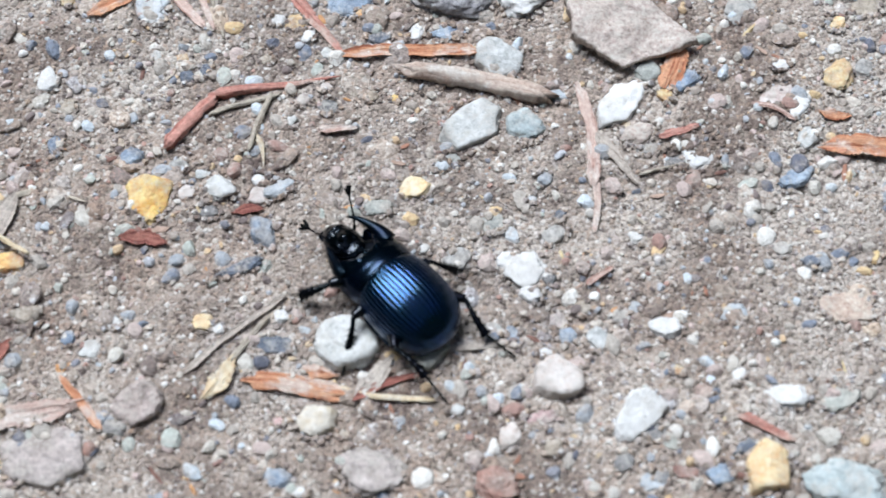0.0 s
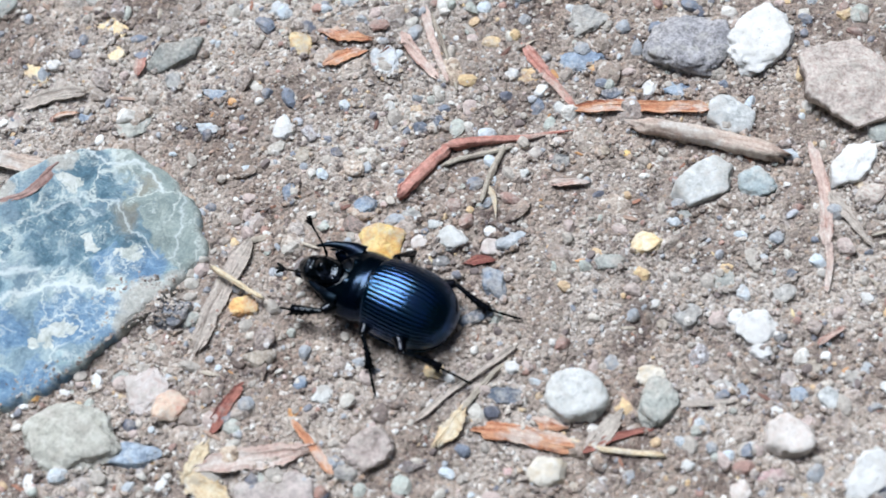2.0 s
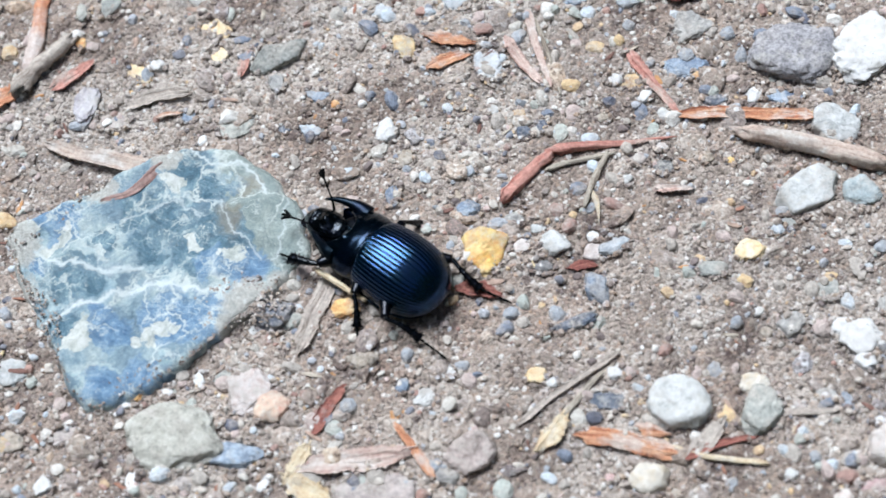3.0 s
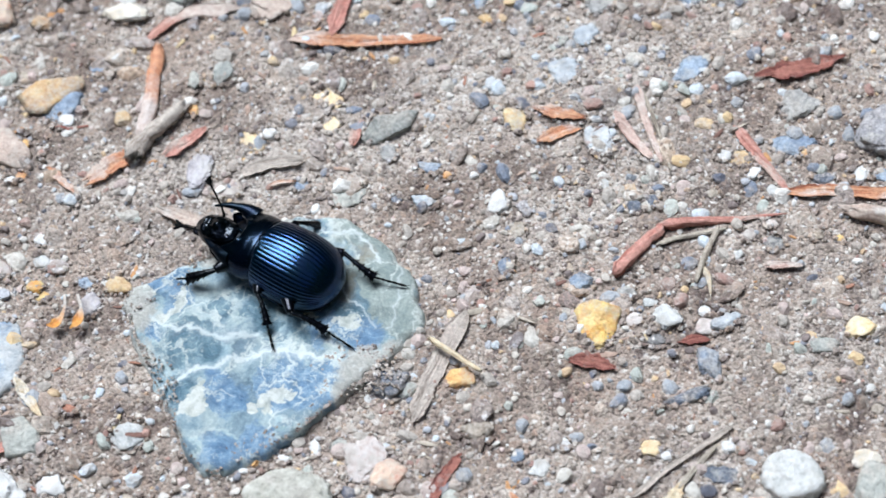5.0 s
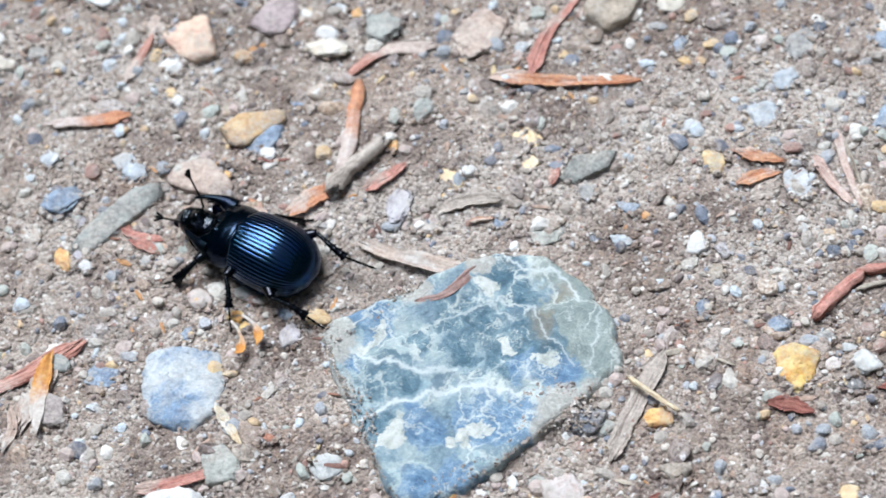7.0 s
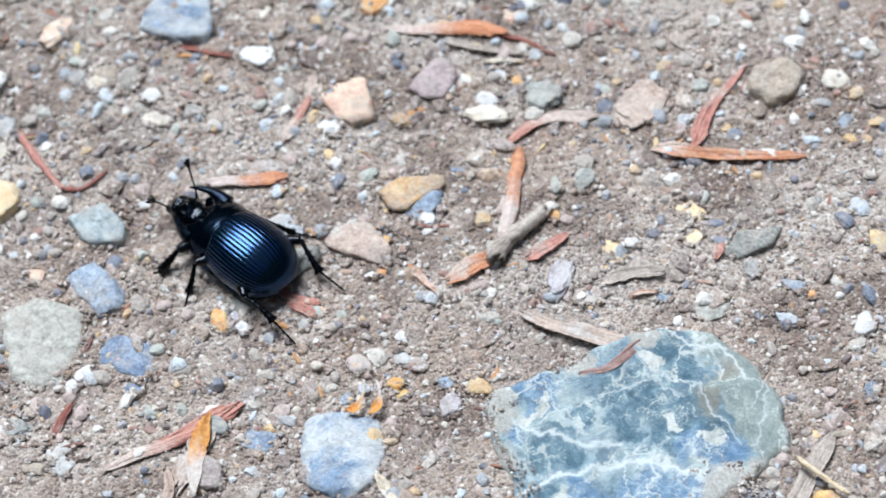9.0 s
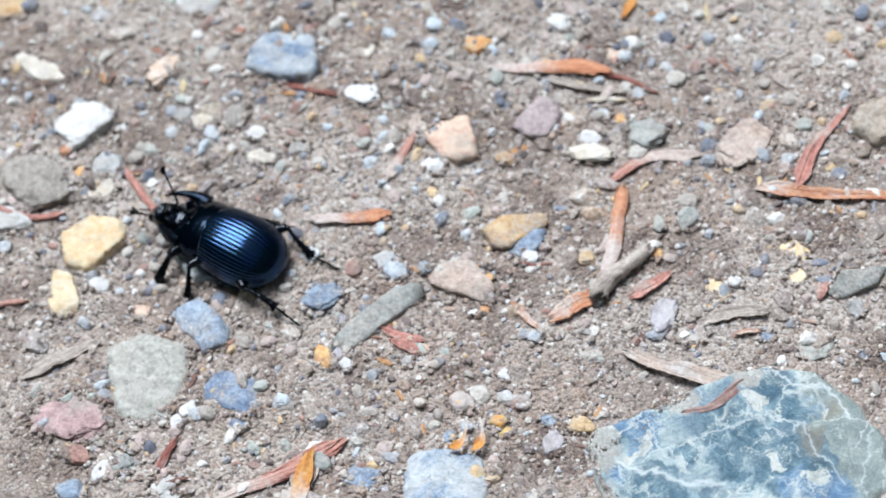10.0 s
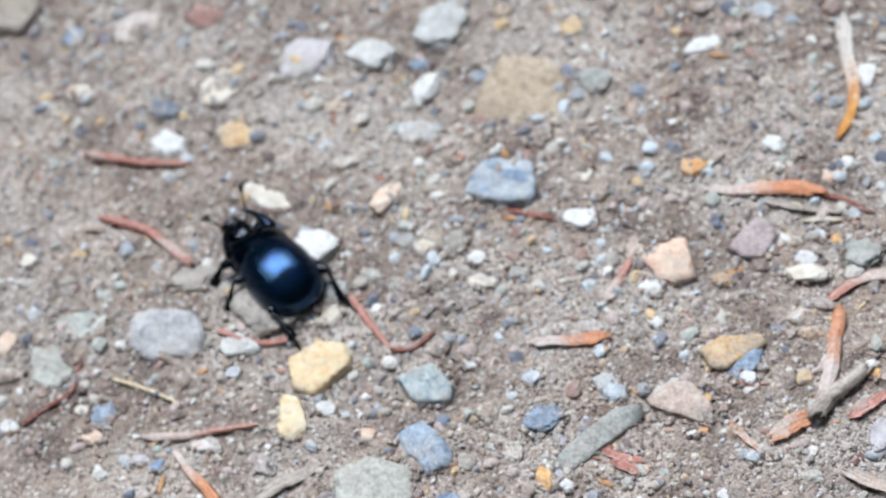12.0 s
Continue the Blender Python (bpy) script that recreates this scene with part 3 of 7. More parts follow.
def cut_shape(level, cuts, height, shape, rng):
    """A stone whose outline is cut by straight sides (angle in degrees, distance in mm), with a tilted, chipped top; in mm."""
    d, faces = ball(level)
    p = {"r": 10.0, "a": 26.0, "f": 20.0}[shape]
    walls = np.array([(math.cos(radians(a)), math.sin(radians(a)), rng.uniform(0.02, 0.20)) for a, dist in cuts])
    reach = [dist for a, dist in cuts]
    tops = np.array([(rng.uniform(-0.12, 0.12), rng.uniform(-0.12, 0.12), 1.0), (rng.uniform(-0.35, 0.35), rng.uniform(-0.35, 0.35), 1.0), (0, 0, -1)])
    chips = np.array([(math.cos(a) * 0.8, math.sin(a) * 0.8, 1.0) for a in rng.uniform(0, 6.28, 4)])
    chips /= np.linalg.norm(chips, axis=1)[:, None]
    mean = float(np.mean(reach))
    normals = np.vstack([walls, tops, chips])
    reach = np.r_[reach, height / 2, height / 2 * 1.12, height / 2, rng.uniform(0.60, 0.85, 4) * mean + 0.25 * height]
    r = (np.maximum(d @ normals.T / reach, 0.0) ** p).sum(1) ** (-1.0 / p)
    v = d * r[:, None]
    k = rng.uniform(0, 50, 3)
    rough = 0.085 * min(mean, 4.0)
    off = np.array([noise.noise(Vector(q * 0.5 + k)) + 0.75 * noise.noise(Vector(q * 1.2 + k)) + 0.45 * noise.noise(Vector(q * 3.0 + k)) for q in v]) * rough
    v = v + d * off[:, None] * np.array((1.0, 1.0, 0.6))
    return v, faces


def stone(name, x, y, length, width, height, turn, colour, shape, label, cuts=(), lift=0.0):
    """A loose or half-sunk stone; sizes in mm."""
    global STONES
    STONES += 1
    rng = np.random.default_rng(STONES)
    height = height * ((0.62 if shape == "f" else 0.74) if cuts else 0.80 if length > 3 else 0.92)
    level = 3 if length < 2.0 else 4 if length < 5 else 5
    if cuts:
        v, faces = cut_shape(max(level, 5), cuts, height, shape, rng)
        v = v * MM
    else:
        v, faces = stone_shape(level, shape, rng)
        v = v * np.array([length, width, height]) / 2 * MM
    ob = mesh_object(name, v, faces, STONE[colour])
    show = 0.40 if shape == "f" else 0.54
    z = float(ground_height(x, y)) * (0.5 if length > 5 else 1.0) + height * (show - 0.5) + lift
    RIMS.append((x, y, length, width, turn))
    tip = rng.uniform(-6, 6, 2) if shape != "f" else rng.uniform(-3, 3, 2)
    ob.matrix_world = pose(x * MM, y * MM, z * MM, tip[0], tip[1], turn)
    return tagged(ob, label, name, "pebbles and stones of the path")


def smooth_line(pts, steps):
    """Points along a Catmull-Rom curve through the given ones."""
    p = np.array(pts, float)
    p = np.vstack([2 * p[0] - p[1], p, 2 * p[-1] - p[-2]])
    out = []
    for i in range(1, len(p) - 2):
        for s in np.linspace(0, 1, steps, endpoint=False):
            a, b, c, d = p[i - 1:i + 3]
            out.append(0.5 * (2 * b + (c - a) * s + (2 * a - 5 * b + 4 * c - d) * s * s + (3 * b - a - 3 * c + d) * s ** 3))
    out.append(p[-2])
    return np.array(out)


STRIPS = 0


def strip(name, category, kind, colour, w0, w1, pts, label, lift=0.0, level=None):
    """A twig, strip of bark, stem or chip that lies along the points (mm)."""
    global STRIPS
    STRIPS += 1
    rng = np.random.default_rng(900 + STRIPS)
    line = smooth_line(pts, 16)
    n = len(line)
    sheet = kind in ("bark", "chip", "flake")
    half_ring = 12
    ring = 2 * half_ring if sheet else 18
    jag = rng.uniform(-1, 1, (2, ring))
    if sheet:
        jag[:, half_ring:] = jag[:, :half_ring][:, ::-1]
    base = np.array(line).mean(0)
    gz = ground_height(line[:, 0], line[:, 1])
    gz = np.convolve(np.pad(gz, 6, mode="edge"), np.ones(13) / 13, "valid")
    if level is not None:
        gz = gz * 0 + level
    flat = {"twig": 0.7, "rtwig": 0.9, "stem": 0.8, "flake": 0.14, "bark": 0.30, "chip": 0.22}[kind]
    ragged = {"twig": 0.22, "rtwig": 0.28, "stem": 0.16, "flake": 0.22, "bark": 0.24, "chip": 0.34}[kind]
    k = rng.uniform(0, 90)
    curl = rng.uniform(0.10, 0.45) * (1 if rng.uniform() < 0.7 else -1)
    lean = rng.uniform(-0.25, 0.25)
    verts, uvs, along, run = [], [], [], 0.0
    for i, q in enumerate(line):
        s = i / (n - 1)
        t = line[min(i + 1, n - 1)] - line[max(i - 1, 0)]
        t /= np.linalg.norm(t)
        side = np.array([-t[1], t[0]])
        if i:
            run += float(np.linalg.norm(line[i] - line[i - 1]))
        w = (w0 + (w1 - w0) * s) / 2
        end = min(1.0, 0.45 + 8 * min(s, 1 - s))
        if kind in ("flake", "chip"):
            end = min(1.0, 0.35 + 3.6 * min(s, 1 - s))
        wl = w * end * (1 + ragged * noise.noise(Vector((s * 6 + k, 0, 0))) + ragged * 0.9 * noise.noise(Vector((s * 34 + k, 3, 0))))
        wr = w * end * (1 + ragged * noise.noise(Vector((s * 6 + k, 9, 0))) + ragged * 0.9 * noise.noise(Vector((s * 34 + k, 6, 0))))
        h = max(w * flat, 0.10) * (0.6 + 0.4 * end)
        z = gz[i] + h * 0.75 + (0.42 if sheet else 0.2) + lift
        for a in range(ring):
            if sheet:
                # a thin curled sheet: its upper side, then its under side
                under = a >= half_ring
                u = -1 + 2 * (a if not under else ring - 1 - a) / (half_ring - 1)
                grooves = 0.30 * noise.noise(Vector((u * 3.2 + k, s * 1.2, 1))) + 0.16 * noise.noise(Vector((u * 8 + k, s * 2.5, 5)))
                thick = max(0.16, 0.30 * h)
                up = h * (curl * 1.6 * (u * u - 0.4) + lean * u + 1.3 * grooves) + w * 0.22 * noise.noise(Vector((s * 3 + k, u, 7))) - (thick if under else 0.0)
                off, sn = u * (wl if u > 0 else wr), up
            else:
                th = 2 * math.pi * a / ring
                c, sn0 = math.cos(th), math.sin(th)
                crook = 1 + 0.14 * noise.noise(Vector((s * 9 + k, c * 2, sn0 * 2))) + 0.34 * noise.noise(Vector((s * 2.0 + k, c * 6, sn0 * 6)))
                off, sn = c * (wl if c > 0 else wr) * crook, sn0 * h * crook
            pull = w * (1.3 * jag[0][a] * max(0, 1 - i / 4) + 1.3 * jag[1][a] * max(0, 1 - (n - 1 - i) / 4))
            verts.append(((q[0] + side[0] * off + t[0] * pull - base[0]) * MM, (q[1] + side[1] * off + t[1] * pull - base[1]) * MM, (z + sn) * MM))
            uvs.append((run * MM, (a if a < ring / 2 else ring - 1 - a) / ring * 4 * w * MM))
            along.append((s, 0.0))
    faces = [(i * ring + a, i * ring + (a + 1) % ring, (i + 1) * ring + (a + 1) % ring, (i + 1) * ring + a) for i in range(n - 1) for a in range(ring)]
    faces += [tuple(range(ring))[::-1], tuple((n - 1) * ring + a for a in range(ring))]
    if sheet:
        faces = [f[::-1] for f in faces]
    ob = mesh_object(name, verts, faces, FIBRE[colour], smooth=not sheet, uvs=uvs, along=along)
    ob.location = (base[0] * MM, base[1] * MM, 0)
    return tagged(ob, label, category, "plant litter on the path")


# ---- the ground: one sheet, fine where the beetle walks, coarse to the horizon ----
def spread(lo, hi, step):
    mid = list(np.arange(lo, hi + step / 2, step))
    far, d = [], 3.0
    reach = 0.0
    while reach < 60000:
        reach += d
        far.append(reach)
        d *= 1.45
    return np.array([lo - f for f in far[::-1]] + mid + [hi + f for f in far])


def make_ground():
    xs, ys = spread(-218, 62, 0.4), spread(-66, 92, 0.4)
    gx, gy = np.meshgrid(xs, ys)
    z = ground_height(gx, gy)
    verts = np.stack([gx.ravel() * MM, gy.ravel() * MM, z.ravel() * MM], 1)
    nx, ny = len(xs), len(ys)
    i = (np.arange(ny - 1)[:, None] * nx + np.arange(nx - 1)[None]).ravel()
    quads = np.stack([i, i + 1, i + nx + 1, i + nx], 1)
    me = bpy.data.meshes.new("ground")
    me.vertices.add(len(verts))
    me.vertices.foreach_set("co", verts.astype(np.float32).ravel())
    me.loops.add(quads.size)
    me.loops.foreach_set("vertex_index", quads.astype(np.int32).ravel())
    me.polygons.add(len(quads))
    me.polygons.foreach_set("loop_start", np.arange(0, quads.size, 4, dtype=np.int32))
    me.polygons.foreach_set("use_smooth", np.ones(len(quads), bool))
    me.update(calc_edges=True)
    me.materials.append(GROUND_MAT)
    return tagged(new("ground", me), "dry grey-brown trodden forest path soil with fine grit", "ground", kind="structure")


make_ground()


def make_backdrop():
    """An unseen dark ring round the path, added to block low sky; open above."""
    m, n, l, b = mat_new("woodland", 0.9, 0.1)
    vec = coords(n, l, shift=False)
    l.new(ramp(n, l, noise_tex(n, l, vec, 2.2, 6, 0.7), [(0.35, (0.018, 0.022, 0.012)), (0.65, (0.06, 0.075, 0.03))]), b.inputs["Base Color"])
    verts, faces, around, up = [], [], 96, 14
    for j in range(up):
        for i in range(around):
            a = 2 * math.pi * i / around
            r = 6.0 + 0.7 * noise.noise(Vector((math.cos(a) * 3, math.sin(a) * 3, j * 0.5)))
            h = 7.4 * j / (up - 1) * (1 + 0.22 * noise.noise(Vector((math.cos(a) * 5, math.sin(a) * 5, 4.0))))
            verts.append((r * math.cos(a), r * math.sin(a), h - 0.4))
    for j in range(up - 1):
        for i in range(around):
            k = (i + 1) % around
            faces.append((j * around + i, (j + 1) * around + i, (j + 1) * around + k, j * around + k))
    # stands out of view and only darkens reflections and low light
    ob = mesh_object("backdrop", verts, faces, m)
    return tagged(ob, "unseen dark green ring added to block low sky", "woodland", kind="structure")


make_backdrop()


def make_grit(name, count, lo, hi, level, seed, label, sunk, places=None, mat=None, form=(1, 1, 0.8), lift=0.0):
    """Loose grains or shreds strewn over the stretch of path that the beetle crosses, as one sheet of stuff."""
    rng = np.random.default_rng(seed)
    d, faces = ball(level)
    f = np.array(faces)
    x = rng.uniform(-212, 58, count)
    y = -14 - 0.37 * x + rng.uniform(-56, 56, count)
    if places is not None:
        x, y = places
        count = len(x)
    lush = 0.5 + 0.5 * vnoise(x / 17, y / 17, 77)
    keep = rng.uniform(0, 1, count) < (0.35 + 0.65 * lush if places is None else 1.0)
    x, y = x[keep], y[keep]
    count = len(x)
    size = lo + (hi - lo) * rng.uniform(0, 1, count) ** 2.2
    r = size[:, None] / 2 * rng.uniform(0.72, 1.2, (count, 3))
    r *= np.array(form)
    jit = 1 + rng.uniform(-0.28, 0.28, (count, len(d))) * (1.0 if level < 2 else 0.2)
    if level > 1:
        planes = rng.normal(size=(count, 9, 3))
        planes /= np.linalg.norm(planes, axis=2)[..., None]
        cut = np.maximum(np.einsum("vk,npk->nvp", d, planes) / rng.uniform(0.55, 0.95, (count, 1, 9)), 0)
        jit = jit * ((cut ** 14).sum(2) + 1) ** (-1 / 14)
    turn = rng.uniform(0, 2 * math.pi, count)
    v = d[None] * jit[..., None] * r[:, None]
    tx = rng.uniform(-0.6, 0.6, count)
    c, s = np.cos(tx)[:, None], np.sin(tx)[:, None]
    vy, vz = v[..., 1] * c - v[..., 2] * s, v[..., 1] * s + v[..., 2] * c
    c, s = np.cos(turn)[:, None], np.sin(turn)[:, None]
    px = v[..., 0] * c - vy * s + x[:, None]
    py = v[..., 0] * s + vy * c + y[:, None]
    pz = vz + ((ground_height(x, y) if lift == 0 else lift) + r[:, 2] * sunk)[:, None]
    verts = np.stack([px, py, pz], -1).reshape(-1, 3) * MM
    tris = (f[None] + (np.arange(count) * len(d))[:, None, None]).reshape(-1, 3)
    me = bpy.data.meshes.new(name)
    me.vertices.add(len(verts))
    me.vertices.foreach_set("co", verts.astype(np.float32).ravel())
    me.loops.add(tris.size)
    me.loops.foreach_set("vertex_index", tris.astype(np.int32).ravel())
    me.polygons.add(len(tris))
    me.polygons.foreach_set("loop_start", np.arange(0, tris.size, 3, dtype=np.int32))
    me.polygons.foreach_set("use_smooth", np.full(len(tris), False))
    me.update(calc_edges=True)
    me.materials.append(mat or GRIT_MAT)
    return tagged(new(name, me), label, "gravel", kind="stuff")


make_grit("crumbled_soil", 52000, 0.18, 0.85, 1, 4, "crumbs of dry grey-brown soil on the path", -0.15, mat=CRUMB_MAT, form=(1, 1, 0.7))
make_grit("soil_clods", 2600, 1.2, 4.2, 3, 11, "low rough clods of dry pinkish-brown soil", -0.25, mat=CRUMB_MAT, form=(1.0, 0.85, 0.5))
make_grit("litter_shreds", 1150, 0.8, 3.2, 2, 9, "tiny brown and orange bark shreds among the grit", 0.5, mat=SHRED_MAT, form=(1.0, 0.28, 0.14))
make_grit("fine_grit", 30000, 0.20, 0.75, 1, 5, "fine tan and grey sand grains strewn over soil", 0.0, form=(1, 1, 0.7))
make_grit("coarse_grit", 5200, 0.6, 1.6, 2, 6, "coarse tan grey and white grit on dry soil", 0.1)
make_grit("small_gravel", 5600, 0.9, 3.0, 2, 7, "small mixed grey tan and bluish gravel on soil", -0.1, mat=GRAVEL_MAT, form=(1.0, 0.85, 0.65))


# ---- the flat blue rock that the beetle climbs over ----
def slab(name, x, y, cuts, top, mat, label, category, edge=0.35, relief=0.25, seed=3, bottom=-1.5, tilt=(0, 0), sharp=36, ragged=1.0):
    """A flat piece whose outline is cut by straight sides (angle in degrees, distance in mm), with a rounded rim."""
    rings, spokes = 60, 220
    th = np.linspace(0, 2 * math.pi, spokes, endpoint=False)
    r = np.zeros(spokes)
    for a, dist in cuts:
        r += np.maximum(np.cos(th - radians(a)) / dist, 0) ** sharp
    r = r ** (-1 / sharp)
    r *= 1 + 0.035 * ragged * vnoise(np.cos(th) * 3 + 9, np.sin(th) * 3 + seed, seed) + 0.03 * ragged * vnoise(np.cos(th) * 7 + 9, np.sin(th) * 7 + seed, seed + 1) + 0.018 * vnoise(np.cos(th) * 16, np.sin(th) * 16 + seed, seed + 2)
    verts, faces = [(0, 0, top * MM)], []
    for i in range(1, rings + 1):
        s = i / rings
        px, py = r * s * np.cos(th), r * s * np.sin(th)
        rim = np.clip((s - (1 - edge)) / edge, 0, 1)
        z = top - (top - bottom) * (1 - np.sqrt(np.maximum(1 - rim ** 2.6, 0)))
        lump = relief * (vnoise(px / 9 + 5, py / 9, seed) + 0.6 * vnoise(px / 3.4, py / 3.4, seed + 2) + 0.35 * vnoise(px / 1.3, py / 1.3, seed + 3) + 0.2 * vnoise(px / 0.6, py / 0.6, seed + 4))
        lump = lump + 0.9 * relief * np.tanh(5 * vnoise(px / 6.5 + 2, py / 6.5 + 7, seed + 5)) + 0.5 * relief * np.tanh(5 * vnoise(px / 2.6, py / 2.6 + 3, seed + 6))
        z = z + lump * (1 - rim ** 3) + tilt[0] * px + tilt[1] * py
        verts += [(a * MM, b * MM, c * MM) for a, b, c in zip(px, py, z)]
    faces += [(0, 1 + a, 1 + (a + 1) % spokes) for a in range(spokes)]
    for i in range(rings - 1):
        o = 1 + i * spokes
        faces += [(o + a, o + spokes + a, o + spokes + (a + 1) % spokes, o + (a + 1) % spokes) for a in range(spokes)]
    faces.append(tuple(1 + (rings - 1) * spokes + a for a in range(spokes))[::-1])
    ob = mesh_object(name, verts, faces, mat)
    ob.location = (x * MM, y * MM, 0)
    return tagged(ob, label, category)


ROCK_SIDES = [(155, 17.2), (121, 12.9), (87, 15.2), (54, 16.9), (33, 17.1), (14, 17.1), (335, 15.2), (316, 11.9), (300, 13.3), (250, 19.6), (223, 16.4), (207, 14.3)]
slab("flat_rock", -67.2, -12.6, ROCK_SIDES,
     0.75, ROCK_MAT, "large flat blue-grey rock with white veins, sunk in soil", "rock", edge=0.10, sharp=80, ragged=0.7, relief=0.20)
slab("bark_flake", 20.5, 8.5, [(186, 5.6), (231, 4.9), (287, 5.45), (42, 4.1), (100, 5.4)],
     2.7, STONE["barkgrey"], "flat pale pinkish-grey bark flake resting on pebbles", "bark flake", edge=0.05, relief=0.3, seed=21, bottom=1.9, tilt=(0.0, -0.05), sharp=40, ragged=1.3)

# ---- stones and pebbles ----
stone("stone", 6.8, 5.9, 5.3, 5.8, 2.3, 0, "offwhite", "a", "angular off-white limestone stone lying on the soil", [(134, 2.9), (51, 1.9), (350, 2.7), (276, 2.5), (231, 2.1), (171, 2.5)])
stone("stone", 3.7, -2.7, 6.8, 6.4, 2.9, 0, "offwhite", "a", "large angular off-white limestone stone lying on the soil", [(126, 2.1), (63, 3.4), (350, 2.8), (292, 2.3), (228, 3.5), (162, 2.9)])
stone("pebble", 9.5, -2.9, 4.4, 4.5, 2.5, 178, "paleslate", "r", "rounded pale blue-green slate pebble resting in the soil")
stone("pebble", 13.3, 0.6, 2.3, 1.7, 1.0, 155, "paleblue", "r", "rounded pale bluish-white pebble resting in the soil")
stone("stone", 19.9, -0.9, 5.6, 6.1, 2.9, 0, "white", "a", "angular white quartz stone lying on the soil", [(147, 1.9), (94, 2.7), (15, 3.2), (326, 1.9), (284, 2.5), (183, 2.7)])
stone("pebble", 23.1, 2.6, 3.1, 2.8, 1.6, 178, "greengrey", "r", "rounded grey-green pebble resting in the soil")
stone("pebble", 27.2, 1.5, 3.7, 2.4, 1.4, 36, "bluegrey", "r", "rounded blue-grey slate pebble resting in the soil")
stone("pebble", 24.8, -0.3, 2.3, 1.6, 0.8, 143, "ochre", "a", "angular ochre-yellow pebble lying on the soil")
stone("stone", 44.0, 1.6, 4.5, 3.5, 2.0, 76, "ochre", "a", "angular ochre-yellow stone lying on the soil")
stone("pebble", 46.9, 2.6, 2.2, 2.4, 1.3, 178, "grey", "r", "rounded light grey pebble resting in the soil")
stone("pebble", 37.7, 3.1, 2.0, 1.5, 0.8, 9, "white", "r", "small rounded white quartz pebble resting in the soil")
stone("stone", 39.4, -2.0, 4.5, 2.2, 0.7, 59, "white", "f", "flat white quartz stone sunk flush into the soil")
stone("stone", 38.2, -10.9, 4.5, 2.4, 1.4, 25, "bluegrey", "a", "angular blue-grey slate stone lying on the soil")
stone("pebble", 39.8, -6.1, 3.4, 2.4, 1.4, 67, "offwhite", "a", "angular off-white limestone pebble lying on the soil")
stone("stone", 25.1, -8.2, 4.4, 2.7, 0.8, 9, "darkgrey", "f", "flat dark grey stone sunk flush into the soil")
stone("stone", 27.9, -7.3, 5.2, 4.5, 1.4, 31, "white", "f", "flat white quartz stone sunk flush into the soil")
stone("stone", 21.9, -6.0, 4.0, 3.4, 1.0, 166, "grey", "f", "flat light grey stone sunk flush into the soil")
stone("pebble", 0.3, -7.6, 1.7, 1.4, 0.8, 178, "paleblue", "r", "small rounded pale bluish-white pebble resting in the soil")
stone("pebble", 1.4, -6.6, 2.2, 1.6, 0.9, 178, "greengrey", "r", "rounded grey-green pebble resting in the soil")
stone("pebble", 11.2, -9.8, 1.9, 1.8, 1.0, 178, "paleblue", "a", "small angular pale bluish-white pebble lying on the soil")
stone("stone", -2.7, -10.1, 4.0, 2.9, 1.6, 9, "paleyellow", "a", "angular pale yellow stone lying on the soil")
stone("pebble", 9.7, -12.1, 1.2, 1.1, 0.7, 178, "paleblue", "r", "small rounded pale bluish-white pebble resting in the soil")
stone("pebble", 12.6, -14.1, 1.7, 1.2, 0.7, 60, "darkblue", "a", "small angular dark blue-grey pebble lying on the soil")
stone("pebble", 11.9, -16.4, 3.1, 2.1, 1.3, 20, "grey", "r", "rounded light grey pebble resting in the soil")
stone("pebble", 5.3, -14.7, 3.4, 2.8, 0.9, 178, "greengrey", "f", "flat grey-green pebble sunk flush into the soil")
stone("stone", 1.6, -18.8, 3.8, 3.6, 1.1, 178, "grey", "f", "flat light grey stone sunk flush into the soil")
stone("pebble", 6.5, -19.0, 2.5, 1.8, 1.1, 61, "white", "r", "rounded white quartz pebble resting in the soil")
stone("stone", 8.8, -20.6, 4.6, 5.0, 1.9, 110, "white", "a", "angular creamy white stone lying on the soil")
stone("pebble", 9.1, -23.4, 2.8, 2.3, 1.3, 156, "white", "a", "angular white quartz pebble lying on the soil")
stone("pebble", 11.1, -21.7, 1.8, 1.6, 1.0, 178, "darkgrey", "r", "small rounded dark grey pebble resting in the soil")
stone("pebble", 14.4, -25.1, 2.4, 1.7, 1.0, 178, "tan", "r", "rounded tan sandstone pebble resting in the soil")
stone("pebble", 12.7, -28.1, 2.2, 2.1, 1.3, 178, "bluegrey", "r", "rounded blue-grey slate pebble resting in the soil")
stone("pebble", 15.9, -28.9, 3.2, 2.3, 1.5, 114, "offwhite", "r", "rounded off-white limestone pebble resting in the soil")
stone("pebble", 11.9, -26.3, 2.5, 2.2, 0.7, 145, "pinkgrey", "f", "flat pinkish grey pebble sunk flush into the soil")
stone("pebble", 20.0, -25.0, 3.0, 1.6, 0.6, 59, "paleblue", "f", "flat pale bluish-white pebble sunk flush into the soil")
stone("pebble", 18.4, -26.3, 2.1, 1.8, 1.1, 178, "grey", "r", "rounded light grey pebble resting in the soil")
stone("stone", 23.0, -28.0, 3.9, 2.5, 1.5, 172, "white", "a", "angular white quartz stone lying on the soil")
stone("pebble", 30.2, -26.7, 3.2, 2.5, 0.8, 20, "paleblue", "f", "flat pale bluish-white pebble sunk flush into the soil")
stone("stone", 41.8, -26.2, 6.5, 4.2, 1.3, 167, "pinktan", "f", "large flat pinkish tan stone sunk flush into the soil")
